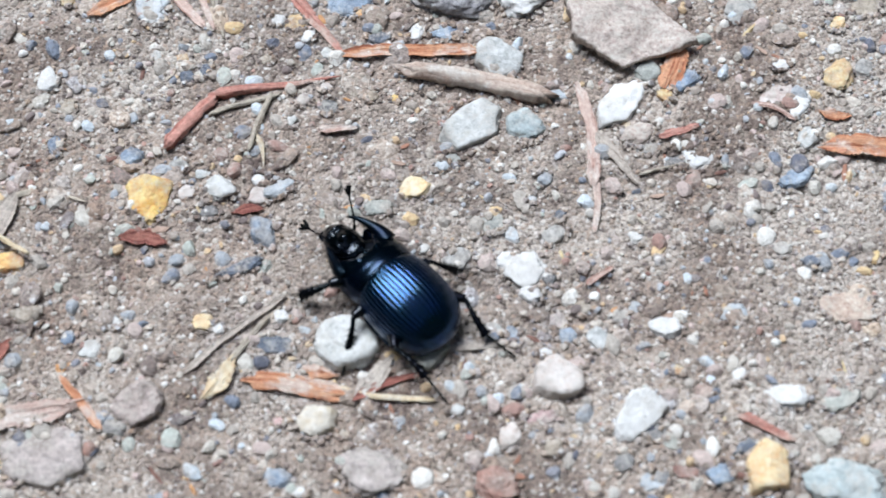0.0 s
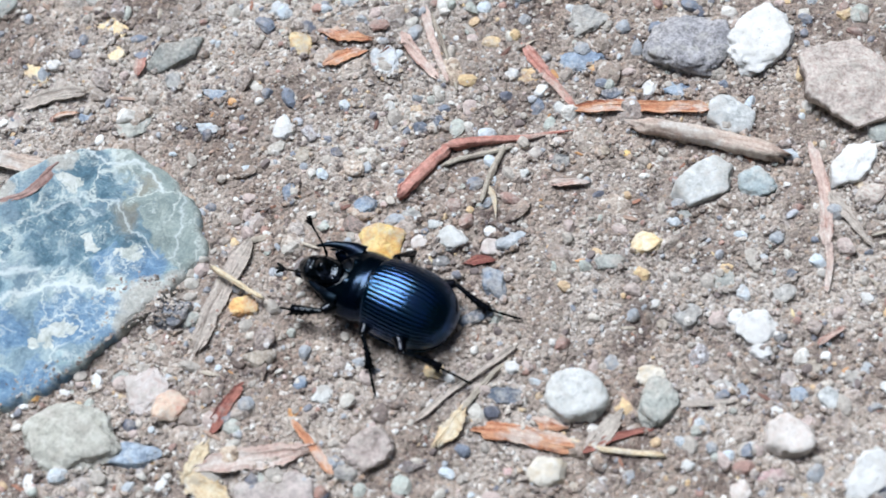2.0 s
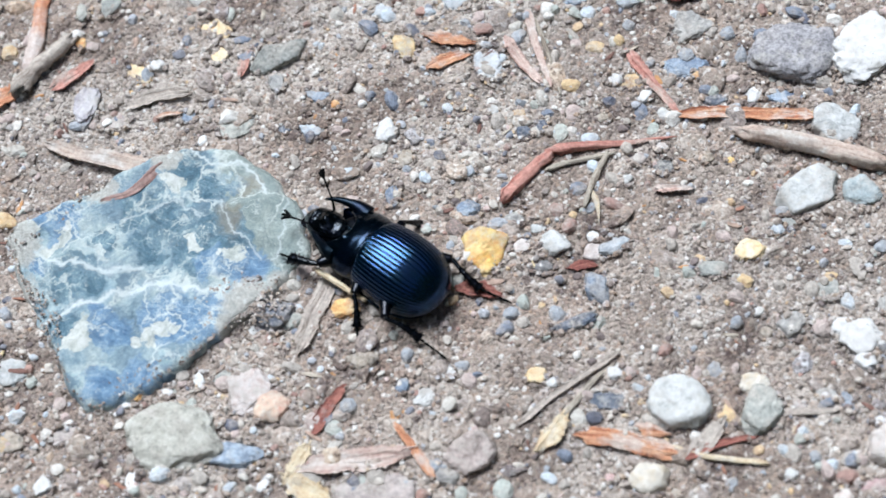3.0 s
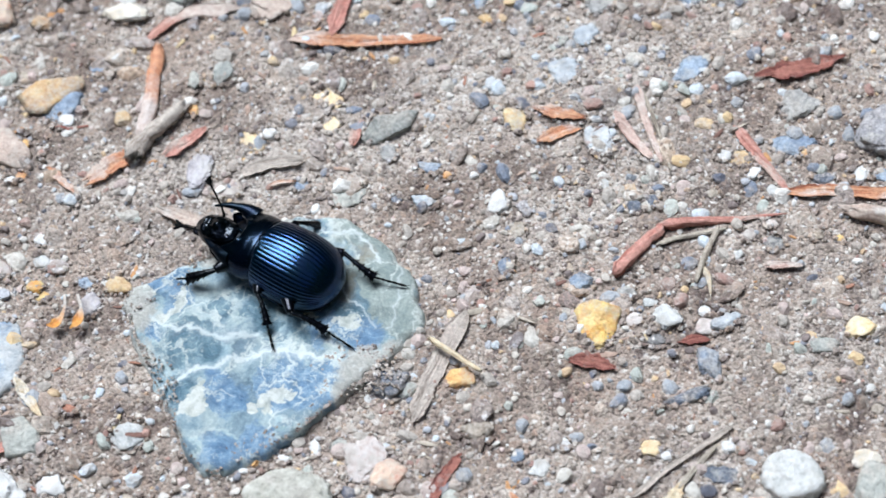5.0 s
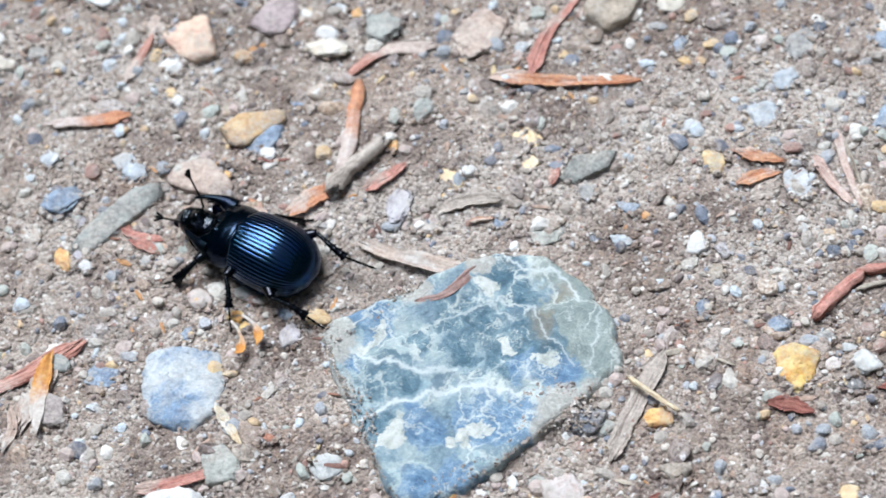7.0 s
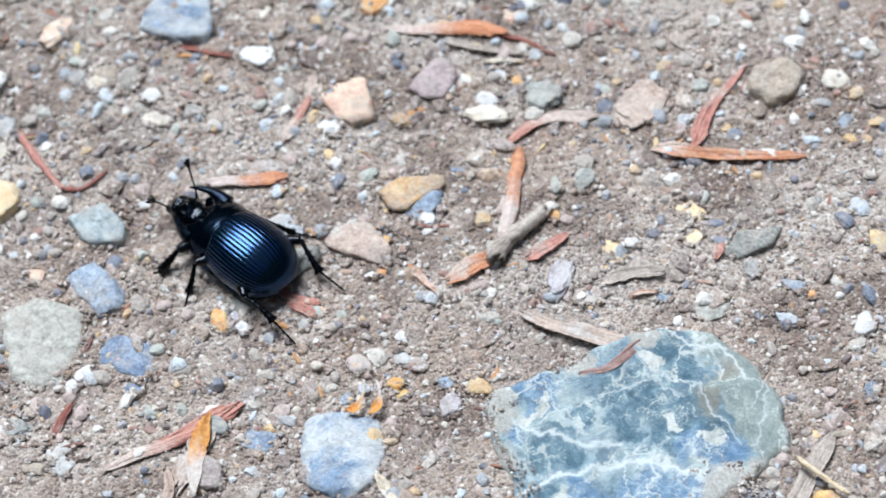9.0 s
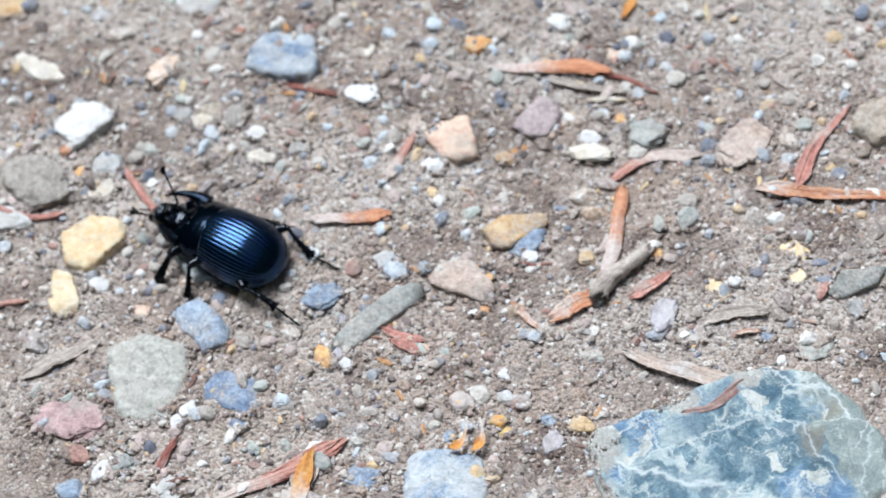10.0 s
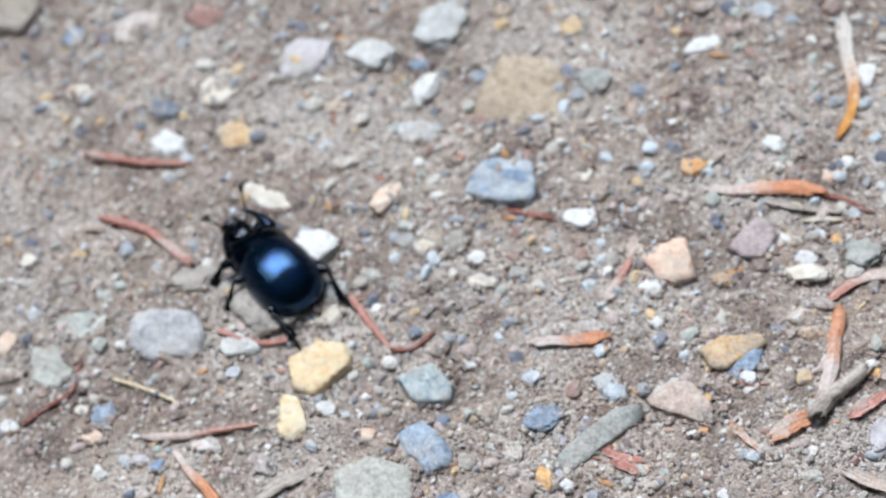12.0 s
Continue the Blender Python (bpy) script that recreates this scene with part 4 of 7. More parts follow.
stone("pebble", 11.5, -33.1, 5.3, 5.3, 2.9, 0, "pinkwhite", "r", "rounded pinkish white quartz pebble resting in the soil", [(124, 2.4), (52, 2.2), (357, 2.7), (288, 2.3), (248, 2.3), (177, 2.6)])
stone("pebble", 10.3, -30.0, 1.8, 1.1, 0.7, 178, "white", "r", "small rounded white quartz pebble resting in the soil")
stone("stone", 19.5, -37.8, 6.0, 5.9, 2.6, 0, "white", "a", "large angular white quartz stone lying on the soil", [(197, 3.1), (154, 1.9), (97, 2.7), (45, 2.9), (323, 2.0), (307, 1.9), (268, 3.0)])
stone("pebble", 21.1, -39.6, 2.7, 2.2, 0.7, 178, "darkgrey", "f", "flat dark grey pebble sunk flush into the soil")
stone("pebble", 30.0, -33.9, 2.1, 1.4, 0.9, 44, "white", "a", "angular white quartz pebble lying on the soil")
stone("pebble", 23.9, -32.8, 1.3, 1.2, 0.7, 178, "ochre", "r", "small rounded ochre-yellow pebble resting in the soil")
stone("pebble", 26.3, -35.3, 2.2, 2.1, 0.7, 178, "pinktan", "f", "flat pinkish tan pebble sunk flush into the soil")
stone("stone", 34.8, -36.5, 4.9, 2.9, 1.7, 3, "white", "a", "angular white quartz stone lying on the soil")
stone("stone", 40.4, -36.8, 4.0, 2.7, 0.9, 178, "greengrey", "f", "flat grey-green stone sunk flush into the soil")
stone("stone", 32.1, -44.2, 4.3, 5.8, 3.1, 0, "paleyellow", "a", "angular pale orange-yellow stone lying on the soil", [(138, 2.3), (56, 2.5), (359, 2.1), (277, 2.4), (184, 2.1)])
stone("stone", 39.9, -46.4, 9.3, 5.7, 3.5, 161, "paleslate", "a", "large angular pale blue-green slate stone lying on the soil")
stone("pebble", 27.2, -44.8, 2.9, 2.6, 1.7, 178, "bluegrey", "r", "rounded blue-grey slate pebble resting in the soil")
stone("pebble", 30.0, -41.8, 3.1, 1.6, 1.0, 29, "darkblue", "a", "angular dark blue-grey pebble lying on the soil")
stone("pebble", 20.4, -45.1, 3.3, 2.3, 0.8, 19, "paleblue", "f", "flat pale bluish-white pebble sunk flush into the soil")
stone("pebble", 17.7, -42.9, 2.7, 2.2, 1.5, 59, "darkgrey", "r", "rounded dark grey pebble resting in the soil")
stone("stone", 23.9, -44.0, 3.4, 2.2, 0.8, 178, "redbrown", "f", "flat red-brown stone sunk flush into the soil")
stone("stone", 4.6, -44.8, 5.3, 4.3, 2.6, 156, "redbrown", "a", "angular red-brown stone lying on the soil")
stone("pebble", 10.6, -40.8, 2.3, 2.0, 1.3, 178, "tan", "r", "rounded tan sandstone pebble resting in the soil")
stone("pebble", 6.2, -39.4, 3.5, 2.5, 1.6, 69, "pinkwhite", "r", "rounded pinkish white quartz pebble resting in the soil")
stone("stone", 9.6, -37.5, 4.3, 2.1, 0.7, 3, "pink", "f", "flat dull pink stone sunk flush into the soil")
stone("stone", -8.1, -42.6, 7.3, 5.9, 2.0, 157, "pinkgrey", "f", "large flat pinkish grey stone sunk flush into the soil")
stone("pebble", -13.7, -37.0, 4.6, 3.8, 2.5, 178, "cream", "r", "rounded cream-coloured pebble resting in the soil")
stone("pebble", 0.9, -36.4, 1.7, 1.5, 1.0, 178, "offwhite", "r", "small rounded off-white limestone pebble resting in the soil")
stone("pebble", -10.8, -38.3, 1.5, 1.3, 0.8, 178, "tan", "r", "small rounded tan sandstone pebble resting in the soil")
stone("pebble", -17.6, -43.1, 3.2, 2.5, 1.6, 178, "bluegrey", "r", "rounded blue-grey slate pebble resting in the soil")
stone("pebble", -15.6, -44.7, 2.3, 1.2, 0.8, 178, "white", "r", "rounded white quartz pebble resting in the soil")
stone("stone", -41.5, -39.9, 8.8, 7.7, 2.5, 0, "pinkgrey", "f", "large flat pinkish grey stone sunk flush into the soil", [(125, 3.7), (73, 3.4), (9, 4.0), (295, 3.7), (245, 3.3), (183, 4.3)])
stone("pebble", -32.1, -34.5, 5.5, 4.5, 2.8, 31, "pinkbrown", "r", "rounded pinkish brown pebble resting in the soil")
stone("pebble", -34.4, -37.0, 3.4, 2.2, 1.5, 157, "darkgrey", "r", "rounded dark grey pebble resting in the soil")
stone("pebble", -36.9, -39.4, 1.8, 1.5, 1.0, 63, "redbrown", "r", "small rounded red-brown pebble resting in the soil")
stone("pebble", -17.1, -24.9, 2.1, 1.9, 1.2, 178, "white", "r", "rounded white quartz pebble resting in the soil")
stone("pebble", 38.7, -21.1, 2.4, 1.5, 0.9, 166, "darkblue", "r", "rounded dark blue-grey pebble resting in the soil")
stone("pebble", 35.9, -19.3, 2.4, 1.9, 1.1, 178, "offwhite", "r", "rounded off-white limestone pebble resting in the soil")
stone("pebble", 45.6, -20.7, 1.9, 1.2, 0.8, 58, "ochre", "r", "small rounded ochre-yellow pebble resting in the soil")
stone("pebble", 20.5, -17.3, 1.7, 1.6, 1.0, 178, "white", "r", "small rounded white quartz pebble resting in the soil")
stone("pebble", 44.2, 8.4, 2.6, 2.1, 0.6, 178, "paleyellow", "f", "flat pale yellow pebble sunk flush into the soil")
stone("stone", 47.8, 10.7, 4.1, 3.2, 0.9, 178, "tan", "f", "flat tan sandstone stone sunk flush into the soil")
stone("stone", 34.0, 10.5, 4.1, 3.5, 1.0, 21, "grey", "f", "flat light grey stone sunk flush into the soil")
stone("stone", -9.4, 13.3, 5.8, 3.3, 0.9, 178, "bluegrey", "f", "flat blue-grey slate stone sunk flush into the soil")
stone("pebble", 10.6, 15.3, 10.4, 7.2, 4.3, 63, "white", "r", "large rounded white quartz pebble resting in the soil")
stone("pebble", 2.5, 14.7, 10.5, 8.5, 4.5, 14, "stonegrey", "r", "large rounded speckled mid-grey pebble resting in the soil")
stone("stone", -8.8, 18.7, 5.1, 4.4, 2.2, 11, "grey", "a", "angular light grey stone lying on the soil")
stone("stone", -31.3, -10.3, 5.5, 5.8, 2.5, 0, "yellow", "a", "angular bright yellow stone lying on the soil", [(117, 2.6), (81, 2.3), (345, 2.2), (320, 2.3), (232, 2.5), (193, 2.3)])
stone("pebble", -31.0, -12.6, 2.7, 1.8, 1.0, 82, "yellow", "a", "angular bright yellow pebble lying on the soil")
stone("pebble", -19.0, -14.9, 4.3, 3.0, 1.9, 117, "bluegrey", "r", "rounded blue-grey slate pebble resting in the soil")
stone("pebble", -25.0, -12.2, 2.8, 2.0, 0.6, 178, "darkgrey", "f", "flat dark grey pebble sunk flush into the soil")
stone("pebble", -33.2, -5.4, 2.7, 2.4, 1.3, 21, "bluegrey", "r", "rounded blue-grey slate pebble resting in the soil")
stone("pebble", -28.2, -6.7, 2.5, 1.7, 1.0, 178, "grey", "r", "rounded light grey pebble resting in the soil")
stone("pebble", -25.7, -7.4, 2.2, 1.8, 0.5, 178, "offwhite", "f", "flat off-white limestone pebble sunk flush into the soil")
stone("stone", -21.8, -19.4, 6.1, 1.6, 0.9, 20, "darkblue", "a", "large angular dark blue-grey stone lying on the soil")
stone("pebble", -42.8, 4.8, 3.3, 2.4, 1.4, 84, "white", "r", "rounded white quartz pebble resting in the soil")
stone("pebble", -40.5, 1.3, 2.7, 2.0, 1.2, 84, "tan", "r", "rounded tan sandstone pebble resting in the soil")
stone("pebble", -33.5, -0.3, 1.6, 1.6, 0.9, 178, "paleblue", "r", "small rounded pale bluish-white pebble resting in the soil")
stone("pebble", -41.8, -3.4, 2.9, 1.9, 0.6, 74, "bluegrey", "f", "flat blue-grey slate pebble sunk flush into the soil")
stone("pebble", -45.2, -6.7, 3.0, 2.7, 0.8, 21, "pinkgrey", "f", "flat pinkish grey pebble sunk flush into the soil")
stone("pebble", -34.6, -3.7, 1.7, 1.2, 0.7, 92, "tan", "r", "small rounded tan sandstone pebble resting in the soil")
stone("pebble", -27.4, 4.6, 1.9, 1.7, 1.0, 178, "darkblue", "r", "small rounded dark blue-grey pebble resting in the soil")
stone("pebble", -25.6, 5.3, 2.1, 1.4, 0.8, 64, "darkblue", "a", "small angular dark blue-grey pebble lying on the soil")
stone("pebble", -30.9, 7.6, 1.8, 1.2, 0.7, 91, "offwhite", "r", "small rounded off-white limestone pebble resting in the soil")
stone("pebble", -28.1, 7.0, 1.8, 1.6, 0.9, 178, "ochre", "r", "small rounded ochre-yellow pebble resting in the soil")
stone("pebble", -18.8, 6.6, 1.6, 1.4, 0.7, 178, "tan", "r", "small rounded tan sandstone pebble resting in the soil")
stone("stone", -31.8, 13.9, 6.2, 3.9, 1.3, 108, "paleblue", "f", "flat pale bluish-white stone sunk flush into the soil")
stone("pebble", -14.7, 1.3, 1.9, 1.6, 1.0, 63, "pinkgrey", "r", "small rounded pinkish grey pebble resting in the soil")
stone("pebble", -16.1, -1.6, 1.5, 1.3, 0.7, 178, "offwhite", "r", "small rounded off-white limestone pebble resting in the soil")
stone("pebble", -12.3, 2.8, 1.7, 1.2, 0.7, 178, "pinkwhite", "r", "small rounded pinkish white quartz pebble resting in the soil")
stone("pebble", -12.0, 0.3, 2.5, 2.1, 0.6, 178, "darkgrey", "f", "flat dark grey pebble sunk flush into the soil")
stone("pebble", -7.1, 1.4, 1.4, 1.3, 0.7, 178, "tan", "r", "small rounded tan sandstone pebble resting in the soil")
stone("pebble", -4.6, 1.1, 1.1, 1.1, 0.6, 178, "yellow", "r", "small rounded bright yellow pebble resting in the soil")
stone("pebble", -2.2, 9.8, 2.6, 1.9, 1.1, 71, "white", "r", "rounded white quartz pebble resting in the soil")
stone("pebble", -6.4, 8.9, 3.1, 1.8, 1.0, 178, "darkblue", "r", "rounded dark blue-grey pebble resting in the soil")
stone("stone", 1.6, 9.7, 4.4, 2.3, 0.7, 178, "bluegrey", "f", "flat blue-grey slate stone sunk flush into the soil")
stone("pebble", -8.1, 12.2, 1.5, 1.2, 0.7, 178, "orange", "r", "small rounded orange pebble resting in the soil")
stone("pebble", -15.7, 11.5, 3.2, 2.5, 0.7, 178, "ochre", "f", "flat ochre-yellow pebble sunk flush into the soil")
stone("pebble", -17.5, 11.6, 1.9, 1.6, 0.9, 21, "white", "r", "small rounded white quartz pebble resting in the soil")
stone("pebble", -12.0, 7.1, 1.8, 1.8, 1.0, 178, "offwhite", "r", "small rounded off-white limestone pebble resting in the soil")
stone("pebble", -14.1, 9.2, 1.8, 1.4, 0.8, 63, "white", "r", "small rounded white quartz pebble resting in the soil")
stone("pebble", -6.7, -12.5, 3.4, 2.0, 0.6, 178, "greengrey", "f", "flat grey-green pebble sunk flush into the soil")
stone("pebble", -63.2, -33.2, 10.6, 8.1, 3.2, 6, "stonepale", "r", "large rounded pale grey pebble resting in the soil")
stone("pebble", -56.4, -34.9, 6.0, 3.2, 2.0, 1, "bluegrey", "r", "rounded blue-grey slate pebble resting in the soil")
stone("stone", -55.6, -27.6, 6.6, 5.6, 1.9, 85, "pinkwhite", "f", "flat pinkish white quartz stone sunk flush into the soil")
stone("pebble", -53.3, -29.3, 4.6, 3.8, 2.3, 12, "peach", "r", "rounded peach-orange pebble resting in the soil")
stone("pebble", -67.4, -37.8, 3.3, 1.4, 0.8, 82, "white", "a", "angular white quartz pebble lying on the soil")
stone("pebble", -76.5, -38.9, 2.5, 2.3, 1.3, 67, "white", "a", "angular white quartz pebble lying on the soil")
stone("stone", -80.8, -33.8, 3.6, 3.1, 1.0, 1, "tan", "f", "flat tan sandstone stone sunk flush into the soil")
stone("stone", -74.9, -32.6, 3.5, 2.0, 0.6, 29, "pinkgrey", "f", "flat pinkish grey stone sunk flush into the soil")
stone("pebble", -61.3, -26.2, 2.4, 1.6, 0.9, 86, "white", "a", "angular white quartz pebble lying on the soil")
stone("pebble", -64.6, -27.5, 1.5, 1.2, 0.7, 0, "white", "r", "small rounded white quartz pebble resting in the soil")
stone("pebble", -67.7, -27.8, 2.3, 1.3, 0.8, 91, "orange", "a", "angular orange pebble lying on the soil")
stone("pebble", -58.6, -25.8, 2.5, 1.9, 0.6, 0, "greengrey", "f", "flat grey-green pebble sunk flush into the soil")
stone("pebble", -55.9, -20.3, 1.6, 1.5, 0.9, 0, "offwhite", "r", "small rounded off-white limestone pebble resting in the soil")
stone("pebble", -53.6, -18.4, 4.6, 3.6, 2.2, 29, "darkblue", "r", "rounded dark blue-grey pebble against the flat rock")
stone("pebble", -43.9, -24.2, 3.7, 2.5, 1.5, 0, "tan", "r", "rounded tan sandstone pebble resting in the soil")
stone("pebble", -39.5, -26.7, 1.9, 1.6, 1.0, 74, "bluegrey", "r", "small rounded blue-grey slate pebble resting in the soil")
stone("pebble", -37.1, -28.1, 2.7, 2.4, 0.8, 23, "offwhite", "f", "flat off-white limestone pebble sunk flush into the soil")
stone("pebble", -25.3, -25.5, 2.6, 2.2, 1.3, 23, "paleyellow", "r", "rounded pale yellow pebble resting in the soil")
stone("pebble", -23.8, -26.3, 1.5, 1.4, 0.9, 0, "white", "r", "small rounded white quartz pebble resting in the soil")
stone("stone", -18.2, -28.2, 4.8, 2.6, 0.9, 1, "darkblue", "f", "flat dark blue-grey stone sunk flush into the soil")
stone("pebble", -10.4, -28.2, 6.8, 6.2, 3.4, 0, "offwhite", "r", "large rounded off-white limestone pebble resting in the soil", [(156, 3.4), (99, 3.0), (53, 3.0), (8, 3.3), (322, 3.4), (274, 2.9), (226, 3.1), (185, 3.3)])
stone("pebble", -1.8, -29.4, 6.2, 4.3, 2.8, 75, "greengrey", "r", "rounded grey-green pebble resting in the soil")
stone("pebble", -2.6, -26.0, 3.9, 2.8, 1.7, 169, "cream", "r", "rounded cream-coloured pebble resting in the soil")
stone("pebble", 4.9, -27.0, 2.4, 1.7, 1.0, 164, "offwhite", "a", "angular off-white limestone pebble lying on the soil")
stone("pebble", 7.2, -27.9, 2.9, 1.3, 0.4, 106, "bluegrey", "f", "flat blue-grey slate pebble sunk flush into the soil")
stone("pebble", -1.9, -17.4, 1.2, 1.1, 0.7, 0, "white", "r", "small rounded white quartz pebble resting in the soil")
stone("pebble", -1.2, -19.8, 1.5, 1.5, 0.9, 0, "tan", "r", "small rounded tan sandstone pebble resting in the soil")
stone("pebble", -17.5, -36.9, 1.2, 1.2, 0.7, 1, "pink", "r", "small rounded dull pink pebble resting in the soil")
stone("pebble", -57.0, -38.3, 1.7, 1.4, 0.9, 66, "paleblue", "r", "small rounded pale bluish-white pebble resting in the soil")
stone("pebble", -53.3, -37.9, 2.7, 1.3, 0.8, 66, "white", "a", "angular white quartz pebble lying on the soil")
stone("pebble", -34.9, -25.0, 2.0, 1.5, 0.5, 23, "white", "f", "flat white quartz pebble sunk flush into the soil")
stone("pebble", -51.3, 5.2, 3.5, 1.9, 1.0, 166, "paleblue", "a", "angular pale bluish-white pebble lying on the soil")
stone("pebble", -54.6, 5.5, 1.9, 1.1, 0.6, 180, "darkblue", "a", "small angular dark blue-grey pebble lying on the soil")
stone("pebble", -51.0, 9.7, 3.7, 1.8, 0.9, 163, "bluegrey", "a", "angular blue-grey slate pebble lying on the soil")
stone("pebble", -48.9, 8.5, 1.3, 1.3, 0.7, 180, "orange", "r", "small rounded orange pebble resting in the soil")
stone("stone", -55.9, 15.1, 6.5, 4.9, 1.7, 0, "slate", "a", "large angular grey-green slate stone lying on the soil", [(149, 1.9), (106, 1.5), (343, 2.3), (301, 1.4), (253, 2.7)])
stone("pebble", -55.8, 11.7, 2.5, 2.0, 1.1, 77, "grey", "r", "rounded light grey pebble resting in the soil")
stone("stone", -63.6, 19.0, 3.9, 3.0, 0.8, 180, "paleyellow", "f", "flat pale yellow stone sunk flush into the soil")
stone("pebble", -62.8, 15.4, 2.6, 2.7, 0.7, 180, "paleyellow", "f", "flat pale yellow pebble sunk flush into the soil")
stone("stone", -71.7, 12.9, 4.3, 2.4, 0.7, 147, "paleyellow", "f", "flat pale yellow stone sunk flush into the soil")
stone("pebble", -69.8, 14.1, 1.9, 1.9, 1.0, 24, "white", "r", "small rounded white quartz pebble resting in the soil")
stone("pebble", -72.3, 10.6, 1.2, 1.1, 0.6, 180, "yellow", "r", "small rounded bright yellow pebble resting in the soil")
stone("stone", -77.4, 8.5, 5.2, 3.0, 0.9, 88, "lilac", "f", "flat pale lilac stone sunk flush into the soil")
stone("stone", -74.0, 6.8, 3.9, 2.9, 0.8, 180, "pinkgrey", "f", "flat pinkish grey stone sunk flush into the soil")
stone("stone", -60.0, 6.0, 4.8, 3.4, 0.9, 12, "greengrey", "f", "flat grey-green stone sunk flush into the soil")
stone("pebble", -65.6, 7.0, 1.9, 1.5, 0.4, 180, "bluegrey", "f", "small flat blue-grey slate pebble sunk flush into the soil")
stone("pebble", -79.7, 17.1, 1.6, 1.5, 0.7, 180, "orange", "r", "small rounded orange pebble resting in the soil")
stone("pebble", -41.4, 16.2, 4.0, 3.0, 0.9, 127, "ochre", "f", "flat ochre-yellow pebble sunk flush into the soil")
stone("pebble", -46.0, -17.7, 3.5, 2.8, 1.6, 23, "orange", "a", "angular orange pebble lying on the soil")
stone("stone", -105.8, 32.2, 8.4, 7.5, 2.0, 0, "peach", "f", "flat peach-orange stone sunk flush into the soil", [(89, 3.3), (19, 2.9), (298, 4.3), (243, 3.1), (220, 2.7), (154, 4.4)])
stone("stone", -109.8, 32.9, 5.0, 3.1, 0.9, 91, "pinktan", "f", "flat pinkish tan stone sunk flush into the soil")
stone("stone", -95.3, 35.6, 5.7, 6.6, 1.3, 0, "lilacpink", "f", "flat mauve-pink stone sunk flush into the soil", [(150, 2.1), (93, 3.0), (1, 2.4), (327, 2.2), (243, 2.9)])
stone("pebble", -107.2, 27.6, 2.8, 2.9, 1.3, 39, "white", "a", "angular white quartz pebble lying on the soil")
stone("pebble", -98.6, 29.6, 2.6, 2.0, 1.0, 2, "ochre", "r", "rounded ochre-yellow pebble resting in the soil")
stone("pebble", -89.0, 33.3, 3.2, 2.9, 1.3, 2, "white", "r", "rounded white quartz pebble resting in the soil")
stone("pebble", -88.6, 31.0, 5.8, 2.7, 1.3, 2, "cream", "r", "rounded cream-coloured pebble resting in the soil")
stone("stone", -82.2, 34.2, 5.1, 4.7, 2.1, 170, "greengrey", "a", "angular grey-green stone lying on the soil")
stone("stone", -70.5, 33.7, 8.3, 6.2, 1.6, 38, "pinktan", "f", "large flat pinkish tan stone sunk flush into the soil")
stone("stone", -96.6, 18.9, 8.8, 5.8, 1.0, 0, "buff", "a", "large angular buff-yellow sandstone stone lying on the soil", [(131, 2.2), (103, 2.0), (18, 4.6), (312, 2.0), (281, 2.3), (220, 4.0)])
stone("pebble", -94.5, 17.2, 4.7, 5.4, 1.9, 0, "bluegrey", "r", "rounded blue-grey slate pebble resting in the soil", [(160, 2.2), (106, 1.8), (0, 2.1), (322, 1.8), (230, 2.2)])
stone("pebble", -93.8, 15.3, 2.4, 2.4, 1.1, 2, "white", "a", "angular white quartz pebble lying on the soil")
stone("pebble", -91.1, 23.5, 2.4, 2.0, 1.0, 2, "blue", "r", "rounded steel-blue pebble resting in the soil")
stone("pebble", -105.7, 22.5, 1.6, 1.8, 0.9, 2, "white", "r", "small rounded white quartz pebble resting in the soil")
stone("pebble", -110.6, 13.6, 3.6, 2.7, 1.4, 170, "paleblue", "r", "rounded pale bluish-white pebble resting in the soil")
stone("stone", -101.1, 11.3, 11.2, 5.8, 1.3, 0, "pinktan", "f", "large flat pinkish tan stone sunk flush into the soil", [(105, 2.8), (44, 2.5), (281, 3.2), (252, 1.9), (222, 3.3)])
stone("pebble", -98.3, 11.7, 1.8, 1.3, 0.7, 71, "orange", "r", "small rounded orange pebble resting in the soil")
stone("stone", -110.4, 5.3, 10.1, 10.8, 1.3, 0, "greengrey", "f", "large flat pale grey-green stone sunk flush into the soil", [(31, 6.5), (319, 1.5), (254, 5.9), (166, 3.5), (140, 1.6), (115, 3.1)])
stone("pebble", -54.5, 38.2, 6.9, 7.3, 3.1, 0, "tan", "r", "large rounded tan sandstone pebble resting in the soil", [(115, 2.8), (42, 3.4), (350, 3.1), (299, 2.9), (231, 3.3), (171, 3.2)])
stone("pebble", -75.9, 22.1, 3.6, 2.7, 1.5, 79, "greengrey", "r", "rounded grey-green pebble resting in the soil")
stone("pebble", -79.2, 21.1, 2.9, 1.5, 0.8, 92, "greengrey", "a", "angular grey-green pebble lying on the soil")
stone("pebble", -79.1, 17.0, 1.6, 1.6, 0.8, 2, "orange", "r", "small rounded orange pebble resting in the soil")
stone("pebble", -72.0, 11.5, 1.5, 1.1, 0.6, 87, "yellow", "r", "small rounded bright yellow pebble resting in the soil")
stone("pebble", -62.7, 18.6, 2.6, 2.6, 0.7, 2, "paleyellow", "f", "flat pale yellow pebble sunk flush into the soil")
stone("pebble", -44.3, 21.1, 2.6, 2.4, 1.2, 2, "paleblue", "r", "rounded pale bluish-white pebble resting in the soil")
stone("pebble", -35.8, 22.9, 4.3, 3.9, 1.9, 2, "paleblue", "r", "rounded pale bluish-white pebble resting in the soil")
stone("pebble", -33.6, 28.2, 3.5, 2.9, 1.6, 48, "paleblue", "r", "rounded pale bluish-white pebble resting in the soil")
stone("stone", -21.5, 34.9, 4.3, 4.3, 1.1, 145, "bluegrey", "f", "flat blue-grey slate stone sunk flush into the soil")
